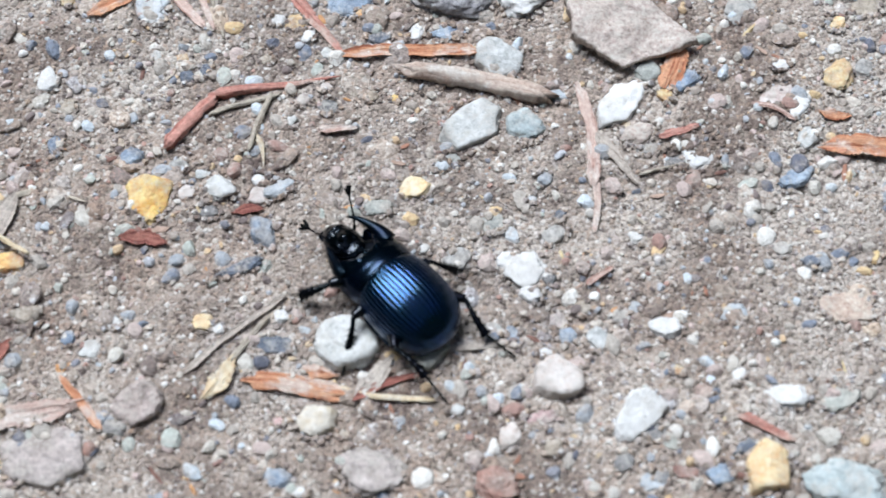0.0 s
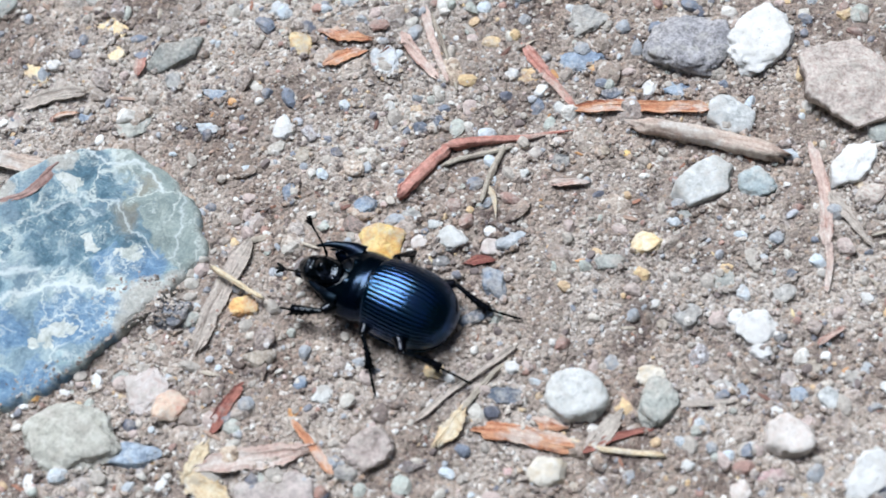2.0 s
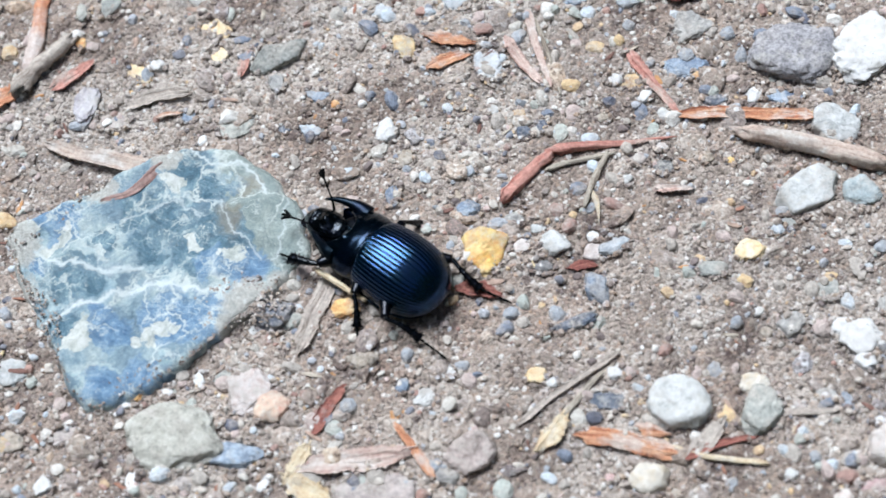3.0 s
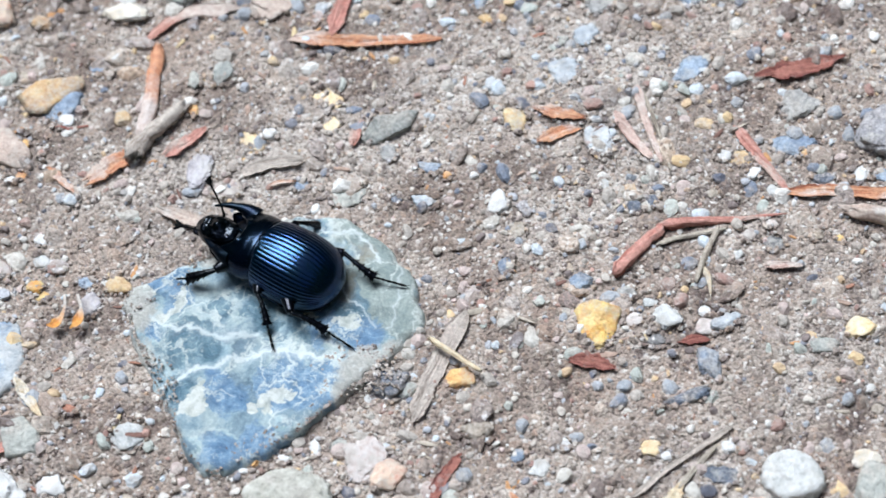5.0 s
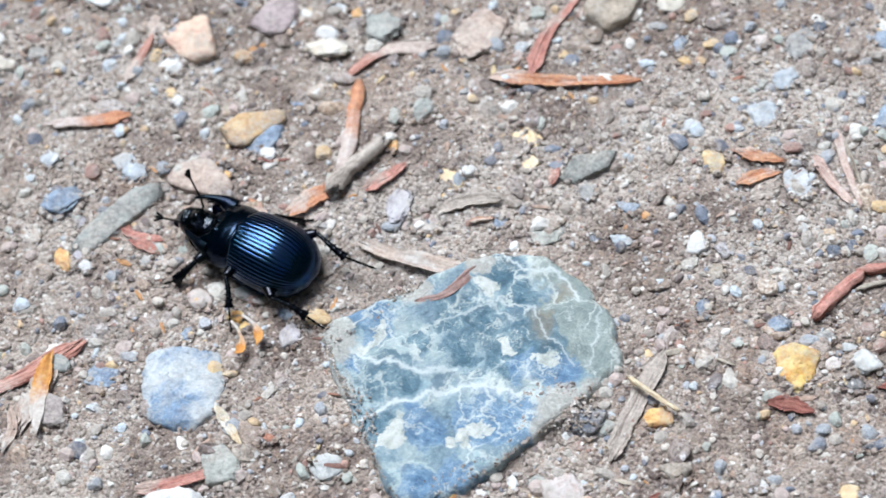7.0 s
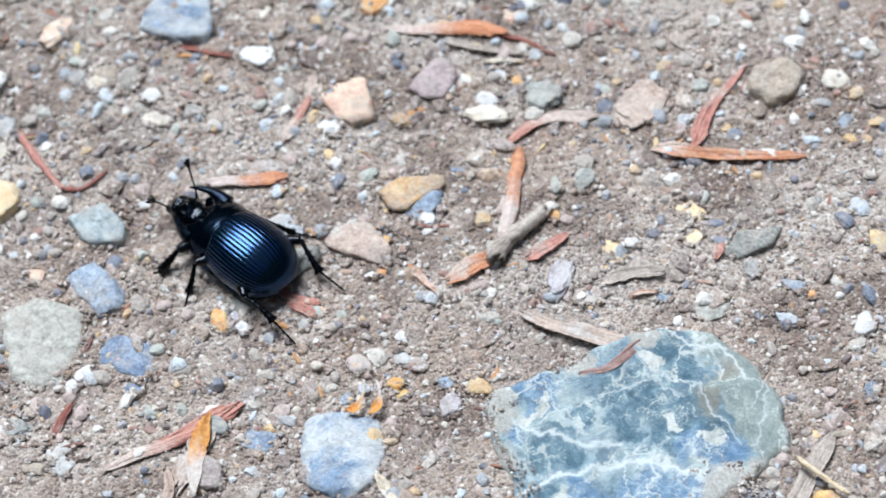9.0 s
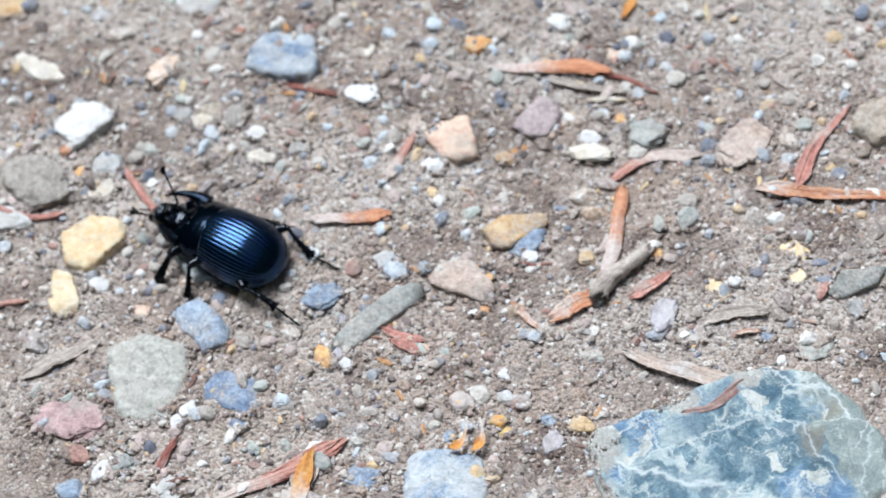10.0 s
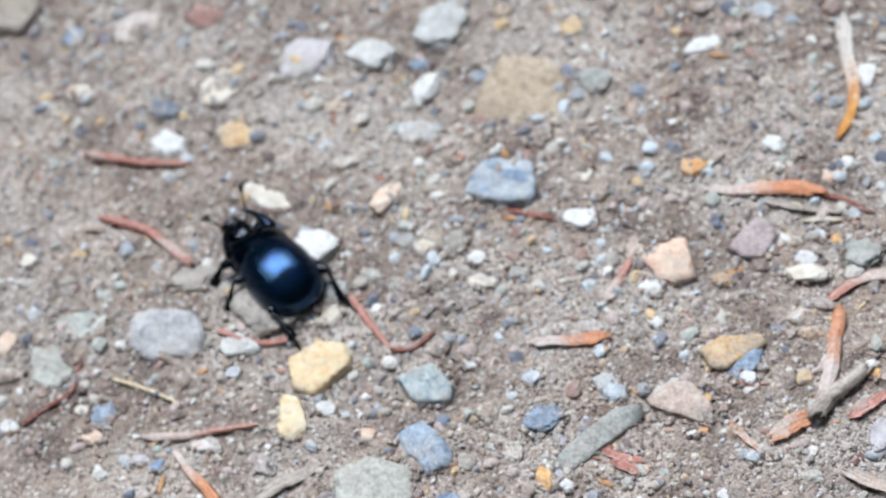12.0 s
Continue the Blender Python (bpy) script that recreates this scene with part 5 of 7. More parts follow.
stone("stone", -21.1, 23.7, 6.0, 3.4, 1.0, 42, "bluegrey", "f", "flat blue-grey slate stone sunk flush into the soil")
stone("stone", -31.7, 33.7, 5.6, 4.0, 1.2, 66, "grey", "f", "flat light grey stone sunk flush into the soil")
stone("pebble", -29.7, 35.9, 2.4, 1.8, 1.0, 66, "darkblue", "r", "small rounded dark blue-grey pebble resting in the soil")
stone("pebble", -45.3, 30.5, 2.1, 1.8, 0.9, 2, "ochre", "r", "small rounded ochre-yellow pebble resting in the soil")
stone("pebble", -46.1, 32.9, 2.8, 1.7, 0.5, 67, "bluegrey", "f", "flat blue-grey slate pebble sunk flush into the soil")
stone("pebble", -36.6, 33.5, 2.1, 1.8, 0.9, 26, "pinkwhite", "r", "small rounded pinkish white quartz pebble resting in the soil")
stone("stone", -47.4, 39.0, 4.2, 3.3, 0.8, 2, "cream", "f", "flat cream-coloured stone sunk flush into the soil")
stone("stone", -98.9, -16.8, 9.6, 11.1, 3.2, 0, "bluevein", "f", "large flat pale blue veined stone sunk flush into the soil", [(123, 5.8), (88, 5.2), (22, 4.9), (2, 4.6), (314, 5.4), (259, 5.5), (205, 4.7), (183, 4.6)])
stone("pebble", -99.6, -9.6, 2.2, 1.5, 0.8, 70, "bluegrey", "a", "angular blue-grey slate pebble lying on the soil")
stone("pebble", -98.8, -5.3, 3.2, 2.6, 1.5, 160, "pinkwhite", "r", "rounded pale pink pebble resting in the soil")
stone("pebble", -94.4, -7.1, 2.1, 1.8, 1.0, 2, "yellow", "r", "small rounded bright yellow pebble resting in the soil")
stone("pebble", -85.0, -6.5, 3.3, 2.4, 1.3, 5, "ochre", "r", "rounded ochre-yellow pebble resting in the soil")
stone("pebble", -87.9, -9.2, 3.5, 2.5, 1.5, 80, "lilac", "r", "rounded pale lilac pebble resting in the soil")
stone("pebble", -88.6, -6.2, 2.3, 1.9, 1.0, 5, "bluegrey", "r", "rounded blue-grey slate pebble resting in the soil")
stone("pebble", -93.6, -8.0, 2.4, 1.9, 1.0, 5, "yellow", "r", "rounded bright yellow pebble resting in the soil")
stone("stone", -108.3, -16.0, 5.3, 4.0, 1.1, 14, "bluegrey", "f", "flat blue-grey slate stone sunk flush into the soil")
stone("pebble", -93.1, -26.4, 5.2, 5.3, 2.7, 0, "greengrey", "r", "rounded grey-green pebble resting in the soil", [(116, 2.6), (47, 1.9), (8, 2.3), (279, 2.2), (196, 2.0)])
stone("stone", -81.4, -25.6, 4.4, 3.7, 1.1, 3, "offwhite", "f", "flat off-white limestone stone sunk flush into the soil")
stone("pebble", -88.3, -22.8, 1.9, 1.3, 0.7, 3, "redorange", "a", "small angular brick-red pebble lying on the soil")
stone("pebble", -113.9, 0.3, 1.7, 1.7, 0.9, 2, "lilac", "r", "small rounded pale lilac pebble resting in the soil")
stone("pebble", -97.0, -32.5, 10.6, 6.2, 3.7, 8, "white", "r", "large rounded white quartz pebble resting in the soil")
stone("pebble", -113.5, -20.6, 5.4, 3.9, 2.5, 126, "pinkgrey", "r", "rounded pinkish grey pebble resting in the soil")
stone("pebble", -113.7, -14.4, 3.6, 2.7, 1.6, 172, "greengrey", "r", "rounded grey-green pebble resting in the soil")
stone("pebble", -89.2, -31.8, 3.4, 2.9, 1.8, 2, "white", "r", "rounded white quartz pebble resting in the soil")
stone("stone", -128.1, 42.4, 9.4, 9.2, 2.2, 0, "bluevein", "a", "large angular pale blue veined stone lying on the soil", [(93, 4.7), (18, 4.0), (4, 4.2), (280, 4.5), (255, 4.1), (171, 4.3), (154, 4.3)])
stone("stone", -128.4, 55.6, 12.0, 15.2, 3.4, 0, "sandstone", "f", "large flat brown sandstone stone sunk flush into the soil", [(92, 7.7), (26, 6.6), (1, 5.7), (329, 7.8), (265, 7.0), (186, 6.3), (172, 5.9), (150, 6.7)])
stone("stone", -143.0, 39.0, 6.4, 3.5, 1.5, 66, "peach", "a", "angular peach-orange stone lying on the soil")
stone("pebble", -151.2, 29.7, 7.9, 6.8, 3.0, 30, "white", "r", "rounded white quartz pebble resting in the soil")
stone("stone", -146.0, 12.3, 7.9, 8.1, 2.9, 0, "paleyellow", "a", "large angular pale yellow stone lying on the soil", [(137, 3.2), (94, 3.6), (6, 3.9), (329, 2.8), (266, 4.2), (202, 3.6)])
stone("pebble", -148.0, 5.0, 4.8, 6.7, 2.2, 0, "paleyellow", "r", "rounded pale yellow pebble resting in the soil", [(77, 2.9), (26, 1.7), (311, 2.9), (243, 2.7), (186, 1.7)])
stone("stone", -117.5, 37.4, 4.6, 3.5, 1.5, 172, "white", "a", "angular white quartz stone lying on the soil")
stone("pebble", -135.8, 32.5, 4.2, 3.2, 1.6, 85, "tan", "r", "rounded tan sandstone pebble resting in the soil")
stone("pebble", -132.6, 32.3, 4.8, 3.2, 1.6, 70, "greybrown", "r", "rounded grey-brown pebble resting in the soil")
stone("pebble", -139.0, 31.9, 2.7, 2.8, 1.3, 4, "grey", "r", "rounded light grey pebble resting in the soil")
stone("pebble", -129.5, 29.9, 2.7, 2.3, 1.0, 5, "white", "a", "angular white quartz pebble lying on the soil")
stone("stone", -128.2, 26.7, 4.2, 2.8, 1.3, 179, "cream", "a", "angular cream-coloured stone lying on the soil")
stone("pebble", -146.6, 29.6, 1.7, 1.6, 0.7, 5, "white", "r", "small rounded white quartz pebble resting in the soil")
stone("stone", -147.1, 24.0, 4.2, 3.6, 0.9, 5, "offwhite", "f", "flat off-white limestone stone sunk flush into the soil")
stone("stone", -147.3, 20.3, 4.5, 3.7, 0.9, 17, "cream", "f", "flat cream-coloured stone sunk flush into the soil")
stone("pebble", -150.1, 22.5, 2.1, 1.5, 0.7, 86, "orange", "r", "small rounded orange pebble resting in the soil")
stone("pebble", -111.5, 40.1, 3.8, 2.9, 0.8, 74, "paleblue", "f", "flat pale bluish-white pebble sunk flush into the soil")
stone("pebble", -124.0, 28.6, 2.8, 1.9, 0.9, 5, "grey", "r", "rounded light grey pebble resting in the soil")
stone("stone", -132.1, 10.9, 7.2, 6.2, 2.6, 0, "paleslate", "a", "large angular pale blue-green slate stone lying on the soil", [(131, 2.8), (46, 2.3), (1, 3.3), (280, 2.6), (226, 2.5)])
stone("stone", -130.6, 2.3, 8.1, 7.1, 1.7, 0, "bluegrey", "f", "large flat blue-grey slate stone sunk flush into the soil", [(124, 3.6), (52, 2.1), (3, 3.4), (295, 3.7), (229, 2.0)])
stone("stone", -135.3, -5.6, 10.3, 11.8, 3.0, 0, "stonepale", "f", "large flat olive-grey stone sunk flush into the soil", [(127, 5.6), (79, 5.4), (8, 4.6), (343, 4.6), (271, 6.0), (201, 4.2)])
stone("stone", -124.4, -6.7, 8.9, 5.8, 1.4, 0, "blue", "f", "large flat steel-blue stone sunk flush into the soil", [(112, 3.4), (72, 2.2), (17, 3.9), (295, 3.5), (254, 2.1), (185, 4.1)])
stone("stone", -143.4, -11.5, 9.9, 6.5, 1.9, 177, "pink", "f", "large flat dull pink stone sunk flush into the soil")
stone("pebble", -141.2, -16.1, 3.7, 2.6, 1.6, 155, "redbrown", "r", "rounded red-brown pebble resting in the soil")
stone("pebble", -112.9, -1.2, 1.8, 1.8, 1.0, 5, "white", "r", "small rounded white quartz pebble resting in the soil")
stone("pebble", -115.7, -0.3, 4.0, 2.2, 1.3, 125, "orange", "a", "angular orange pebble lying on the soil")
stone("pebble", -109.3, 12.1, 3.3, 3.1, 1.5, 5, "paleblue", "a", "angular pale bluish-white pebble lying on the soil")
stone("pebble", -129.6, -9.5, 2.8, 2.0, 1.0, 64, "white", "r", "rounded white quartz pebble resting in the soil")
stone("pebble", -130.7, -11.2, 1.9, 1.5, 0.8, 74, "white", "r", "small rounded white quartz pebble resting in the soil")
stone("pebble", -123.6, -10.7, 2.4, 1.5, 0.8, 174, "blue", "r", "rounded steel-blue pebble resting in the soil")
stone("pebble", -144.2, 6.8, 3.1, 1.9, 1.0, 163, "white", "a", "angular white quartz pebble lying on the soil")
stone("pebble", -138.1, 3.4, 2.0, 2.0, 1.0, 5, "peach", "r", "small rounded peach-orange pebble resting in the soil")
stone("pebble", -138.0, -18.1, 3.3, 2.0, 1.0, 47, "white", "a", "angular white quartz pebble lying on the soil")
stone("pebble", -141.0, -20.7, 3.6, 2.6, 1.5, 5, "bluegrey", "r", "rounded blue-grey slate pebble resting in the soil")
stone("pebble", -129.6, -21.0, 2.9, 2.5, 1.3, 29, "offwhite", "r", "rounded off-white limestone pebble resting in the soil")
stone("pebble", -132.7, -21.7, 2.7, 1.4, 0.8, 5, "tan", "r", "rounded tan sandstone pebble resting in the soil")
stone("stone", -136.0, -16.8, 4.6, 3.4, 1.0, 5, "greengrey", "f", "flat grey-green stone sunk flush into the soil")
stone("stone", -130.6, -19.2, 3.8, 3.1, 0.9, 58, "offwhite", "f", "flat off-white limestone stone sunk flush into the soil")
stone("pebble", -134.9, -14.5, 2.3, 1.7, 0.5, 17, "tan", "f", "flat tan sandstone pebble sunk flush into the soil")
stone("pebble", -104.5, 1.6, 1.8, 1.4, 0.7, 5, "peach", "r", "small rounded peach-orange pebble resting in the soil")
stone("pebble", -98.1, 7.7, 1.6, 1.3, 0.7, 29, "orange", "r", "small rounded orange pebble resting in the soil")
stone("pebble", -99.2, 7.2, 1.7, 1.5, 0.4, 5, "white", "f", "small flat white quartz pebble sunk flush into the soil")
stone("pebble", -91.7, 4.2, 1.8, 1.8, 1.0, 5, "paleblue", "r", "small rounded pale bluish-white pebble resting in the soil")
stone("pebble", -105.8, -0.4, 1.7, 1.5, 0.8, 5, "grey", "r", "small rounded light grey pebble resting in the soil")
stone("pebble", -94.3, -1.0, 2.0, 1.5, 0.8, 174, "white", "r", "small rounded white quartz pebble resting in the soil")
stone("pebble", -93.9, -3.8, 2.5, 1.9, 1.0, 168, "offwhite", "r", "rounded off-white limestone pebble resting in the soil")
stone("pebble", -159.1, 61.1, 8.6, 8.8, 2.6, 15, "lilac", "r", "large rounded speckled lilac-grey pebble resting in the soil")
stone("pebble", -150.4, 62.8, 7.3, 5.3, 2.2, 173, "offwhite", "r", "rounded off-white limestone pebble resting in the soil")
stone("pebble", -143.6, 61.8, 3.4, 2.1, 0.8, 2, "bluegrey", "a", "angular blue-grey slate pebble lying on the soil")
stone("stone", -141.8, 68.4, 8.1, 7.5, 2.6, 22, "offwhite", "a", "large angular off-white limestone stone lying on the soil")
stone("stone", -141.9, 57.5, 6.1, 3.5, 1.5, 78, "white", "a", "angular white quartz stone lying on the soil")
stone("stone", -141.6, 50.0, 7.7, 4.0, 0.9, 177, "offwhite", "f", "flat off-white limestone stone sunk flush into the soil")
stone("stone", -170.0, 55.9, 7.6, 6.1, 1.3, 53, "cream", "f", "flat cream-coloured stone sunk flush into the soil")
stone("pebble", -165.8, 47.4, 6.5, 4.6, 1.6, 169, "buff", "r", "rounded buff-yellow pebble resting in the soil")
stone("stone", -174.6, 45.7, 6.3, 4.2, 1.9, 152, "white", "a", "angular white quartz stone lying on the soil")
stone("stone", -176.3, 51.7, 4.8, 3.8, 0.8, 16, "darkblue", "f", "flat dark blue-grey stone sunk flush into the soil")
stone("stone", -184.4, 66.5, 9.2, 6.5, 1.2, 29, "pinkgrey", "f", "large flat pinkish grey stone sunk flush into the soil")
stone("stone", -175.4, 68.2, 6.3, 4.5, 1.9, 150, "redbrown", "a", "angular red-brown stone lying on the soil")
stone("pebble", -204.2, 67.8, 8.7, 7.0, 2.4, 37, "tan", "r", "large rounded tan sandstone pebble resting in the soil")
stone("stone", -169.1, 65.0, 7.3, 5.7, 1.1, 49, "greengrey", "f", "flat grey-green stone sunk flush into the soil")
stone("pebble", -194.0, 64.6, 3.7, 3.9, 0.8, 2, "bluegrey", "f", "flat blue-grey slate pebble sunk flush into the soil")
stone("pebble", -190.0, 54.0, 5.2, 3.5, 0.8, 161, "cream", "f", "flat cream-coloured pebble sunk flush into the soil")
stone("stone", -159.5, 37.7, 9.1, 3.3, 1.5, 159, "cream", "a", "large angular cream-coloured stone lying on the soil")
stone("stone", -150.9, 31.8, 5.9, 3.1, 1.3, 178, "white", "a", "angular white quartz stone lying on the soil")
stone("pebble", -123.9, 68.9, 3.7, 3.4, 1.4, 170, "ochre", "r", "rounded ochre-yellow pebble resting in the soil")
stone("stone", -106.1, 66.1, 6.2, 3.2, 1.2, 26, "white", "a", "angular white quartz stone lying on the soil")
stone("stone", -119.4, 59.5, 5.4, 4.0, 1.7, 159, "greengrey", "a", "angular grey-green stone lying on the soil")
stone("pebble", -84.5, 62.2, 4.2, 2.9, 1.5, 80, "white", "r", "rounded white quartz pebble resting in the soil")
stone("pebble", -94.7, 50.6, 3.0, 3.1, 1.3, 29, "white", "a", "angular white quartz pebble lying on the soil")
stone("stone", -99.2, 72.6, 5.3, 3.1, 0.7, 2, "paleblue", "f", "flat pale bluish-white stone sunk flush into the soil")
stone("pebble", -118.4, 44.6, 2.6, 2.9, 1.3, 3, "cream", "r", "rounded cream-coloured pebble resting in the soil")
stone("pebble", -104.6, 46.6, 4.0, 3.6, 0.8, 22, "orange", "f", "flat orange pebble sunk flush into the soil")
stone("pebble", -87.2, 46.4, 2.9, 3.3, 0.8, 3, "peach", "f", "flat peach-orange pebble sunk flush into the soil")
stone("pebble", -135.6, 60.5, 2.9, 2.8, 0.6, 54, "bluegrey", "f", "flat blue-grey slate pebble sunk flush into the soil")
stone("pebble", -167.2, 15.6, 12.2, 8.0, 3.4, 0, "quartzgrey", "r", "large rounded translucent grey-white quartz pebble resting in the soil", [(117, 4.8), (87, 3.5), (38, 4.9), (354, 5.8), (286, 4.0), (243, 4.0), (200, 5.2)])
stone("stone", -178.5, 16.3, 8.8, 5.1, 1.3, 175, "greengrey", "f", "large flat grey-green stone sunk flush into the soil")
stone("stone", -181.0, 9.6, 7.6, 6.6, 2.2, 131, "stonepale", "a", "angular pale beige-grey stone lying on the soil")
stone("pebble", -156.9, 14.7, 5.8, 3.7, 1.8, 179, "offwhite", "r", "rounded off-white limestone pebble resting in the soil")
stone("pebble", -155.6, 20.2, 11.0, 7.4, 3.6, 162, "greybrown", "r", "large rounded grey-brown stone resting in the soil")
stone("pebble", -187.6, 12.3, 4.8, 3.1, 1.5, 99, "peach", "r", "rounded peach-orange pebble resting in the soil")
stone("pebble", -172.5, 0.1, 3.6, 2.3, 1.2, 169, "peach", "r", "rounded peach-orange pebble resting in the soil")
stone("pebble", -157.9, 0.0, 3.8, 2.0, 1.0, 176, "pinkwhite", "r", "rounded pinkish white quartz pebble resting in the soil")
stone("pebble", -172.1, 3.4, 4.0, 3.7, 0.9, 77, "bluegrey", "f", "flat blue-grey slate pebble sunk flush into the soil")
stone("pebble", -174.9, 3.7, 2.6, 1.8, 0.9, 164, "cream", "a", "small angular cream-coloured pebble lying on the soil")
stone("pebble", -188.4, 25.5, 2.5, 2.3, 0.5, 29, "cream", "f", "flat cream-coloured pebble sunk flush into the soil")
stone("pebble", -181.7, 27.1, 1.6, 1.5, 0.7, 4, "yellow", "r", "small rounded bright yellow pebble resting in the soil")
stone("stone", -151.3, 11.1, 4.8, 2.6, 0.7, 86, "pinkgrey", "f", "flat pinkish grey stone sunk flush into the soil")
stone("pebble", -157.1, 11.0, 2.2, 1.9, 0.9, 4, "paleblue", "r", "small rounded pale bluish-white pebble resting in the soil")
stone("pebble", -172.3, 13.3, 1.6, 1.6, 0.7, 4, "white", "r", "small rounded white quartz pebble resting in the soil")
stone("pebble", -183.8, 0.7, 3.0, 2.2, 0.6, 5, "white", "f", "flat white quartz pebble sunk flush into the soil")
stone("pebble", -136.5, 31.0, 2.9, 2.5, 1.1, 4, "cream", "r", "rounded cream-coloured pebble resting in the soil")
stone("pebble", -88.0, 37.2, 2.7, 2.3, 0.6, 4, "paleblue", "f", "flat pale bluish-white pebble sunk flush into the soil")
stone("pebble", -85.5, 36.4, 1.6, 1.6, 0.7, 4, "orange", "r", "small rounded orange pebble resting in the soil")
stone("pebble", -83.9, 40.5, 1.9, 2.1, 1.0, 3, "paleblue", "r", "small rounded pale bluish-white pebble resting in the soil")
stone("pebble", -127.5, 14.5, 1.8, 1.7, 0.8, 4, "offwhite", "r", "small rounded off-white limestone pebble resting in the soil")
stone("pebble", -119.5, 12.8, 2.6, 2.3, 1.1, 16, "paleblue", "r", "rounded pale bluish-white pebble resting in the soil")
stone("pebble", -114.7, 5.1, 1.6, 1.6, 0.8, 5, "lilac", "r", "small rounded pale lilac pebble resting in the soil")
stone("stone", -117.2, 7.3, 5.6, 3.4, 0.9, 28, "bluegrey", "f", "flat blue-grey slate stone sunk flush into the soil")
stone("pebble", -92.8, 14.4, 0.7, 0.7, 0.4, 4, "white", "r", "small rounded white quartz pebble resting in the soil")

stone("pebble", -66.9, -0.1, 3.2, 2.4, 1.9, 20, "peach", "r", "rounded pale peach pebble lying on the rock's rim", lift=0.75)
stone("pebble", -65.2, -1.6, 1.6, 1.3, 1.3, 20, "white", "r", "small rounded white quartz pebble lying on the rock's rim", lift=0.75)
stone("stone", 21.6, -5.0, 4.2, 3.0, 2.2, 20, "barkgrey", "r", "rough crumbly pale grey clod lying on the soil")
stone("pebble", -23.8, -9.4, 3.4, 3.0, 1.7, 20, "offwhite", "r", "rounded off-white limestone pebble resting in the soil")
stone("pebble", -19.6, -10.3, 2.8, 2.4, 1.3, 35, "pinkwhite", "r", "rounded pinkish white quartz pebble resting in the soil")
stone("pebble", -17.3, -9.8, 3.8, 1.8, 1.0, 30, "paleblue", "r", "rounded pale bluish-white pebble resting in the soil")
stone("pebble", -19.5, -8.3, 1.8, 1.5, 0.8, 0, "white", "r", "small rounded white quartz pebble resting in the soil")
stone("pebble", -27.4, -9.8, 2.2, 1.9, 1.0, 25, "pinkwhite", "r", "rounded pinkish white quartz pebble resting in the soil")
stone("pebble", -134.7, 45.8, 2.0, 1.6, 0.9, 20, "redorange", "r", "small rounded brick-red pebble resting in the soil")
stone("pebble", -165.4, -2.6, 2.6, 1.6, 0.9, 10, "lilac", "r", "rounded pale lilac pebble resting in the soil")
stone("pebble", -163.0, -3.4, 2.2, 1.7, 0.9, 40, "blue", "a", "angular steel-blue pebble lying on the soil")
stone("stone", -165.5, 24.4, 6.8, 4.6, 2.0, 10, "greybrown", "r", "rounded grey-brown stone resting in the soil")
stone("stone", 37.1, -0.7, 5.4, 3.4, 2.4, 20, "pinkwhite", "f", "flat dusty pinkish white stone sunk flush into the soil")

# ---- twigs, bark and plant litter ----
strip("twig", "twig", "twig", "redbark", 1.5, 1.4, [(-29.5, -4.3), (-26.8, -0.8), (-24.1, 1.9)], "splintered red-brown bark twig lying on the soil")
strip("twig", "twig", "twig", "redbark", 1.5, 0.2, [(-24.4, 1.9), (-20.1, 2.6), (-15.7, 3.2), (-10.6, 4.1)], "splintered red-brown bark twig lying on the soil")
strip("stem", "plant stem", "stem", "greystem", 0.6, 0.5, [(-24.9, -0.5), (-21.3, 0.8), (-17.4, 1.7)], "thin dry grey-brown stem lying on the soil")
strip("stem", "plant stem", "stem", "greystem", 0.7, 0.6, [(-18.2, 1.7), (-19.5, -1.4), (-20.6, -5.1)], "thin dry grey-brown stem lying on the soil")
strip("leaf_scrap", "leaf scrap", "flake", "straw", 0.9, 0.1, [(-19.7, -3.4), (-19.2, -5.0), (-19.0, -7.1)], "splintered pale straw-yellow leaf scrap lying on the soil")
strip("bark_strip", "bark", "bark", "redbark", 1.6, 0.7, [(-15.7, 14.9), (-13.2, 11.0), (-10.3, 6.9)], "splintered red-brown bark strip lying on the soil")
strip("bark_strip", "bark", "bark", "orangebark", 1.5, 1.4, [(-10.2, 6.7), (-4.5, 7.0), (0.5, 7.0), (4.7, 6.7)], "splintered orange-brown bark strip lying on the soil")
strip("twig", "twig", "rtwig", "palebark", 2.1, 2.1, [(-4.0, 4.4), (3.5, 3.1), (7.8, 1.8), (12.2, 0.2)], "splintered weathered pale grey-brown wood twig lying on the soil")
strip("bark_strip", "bark", "bark", "pinkbark", 1.2, 1.4, [(15.4, 1.8), (16.4, -2.7), (16.6, -7.0), (16.4, -10.6)], "splintered pinkish grey bark strip lying on the soil")
strip("bark_strip", "bark", "bark", "pinkbark", 0.9, 0.6, [(16.6, -10.6), (16.7, -13.2), (16.2, -16.3)], "thin pinkish grey bark strip lying on the soil")
strip("bark_strip", "bark", "bark", "greywood", 1.6, 0.5, [(17.4, -5.5), (19.1, -8.1), (21.1, -11.2)], "splintered weathered grey-brown wood strip lying on the soil")
strip("bark_strip", "bark", "bark", "orangebark", 2.5, 2.7, [(42.3, -7.2), (45.9, -7.3), (52.5, -8.1)], "splintered orange-brown bark strip lying on the soil")
strip("bark_strip", "bark", "bark", "orangebark", 2.4, 2.7, [(26.6, 5.0), (26.0, 2.8), (25.2, 1.1)], "splintered orange-brown bark strip lying on the soil")
strip("bark_strip", "bark", "bark", "pinkbark", 0.6, 0.5, [(34.4, -2.0), (36.5, -2.8), (38.5, -4.1)], "thin pinkish grey bark strip lying on the soil")
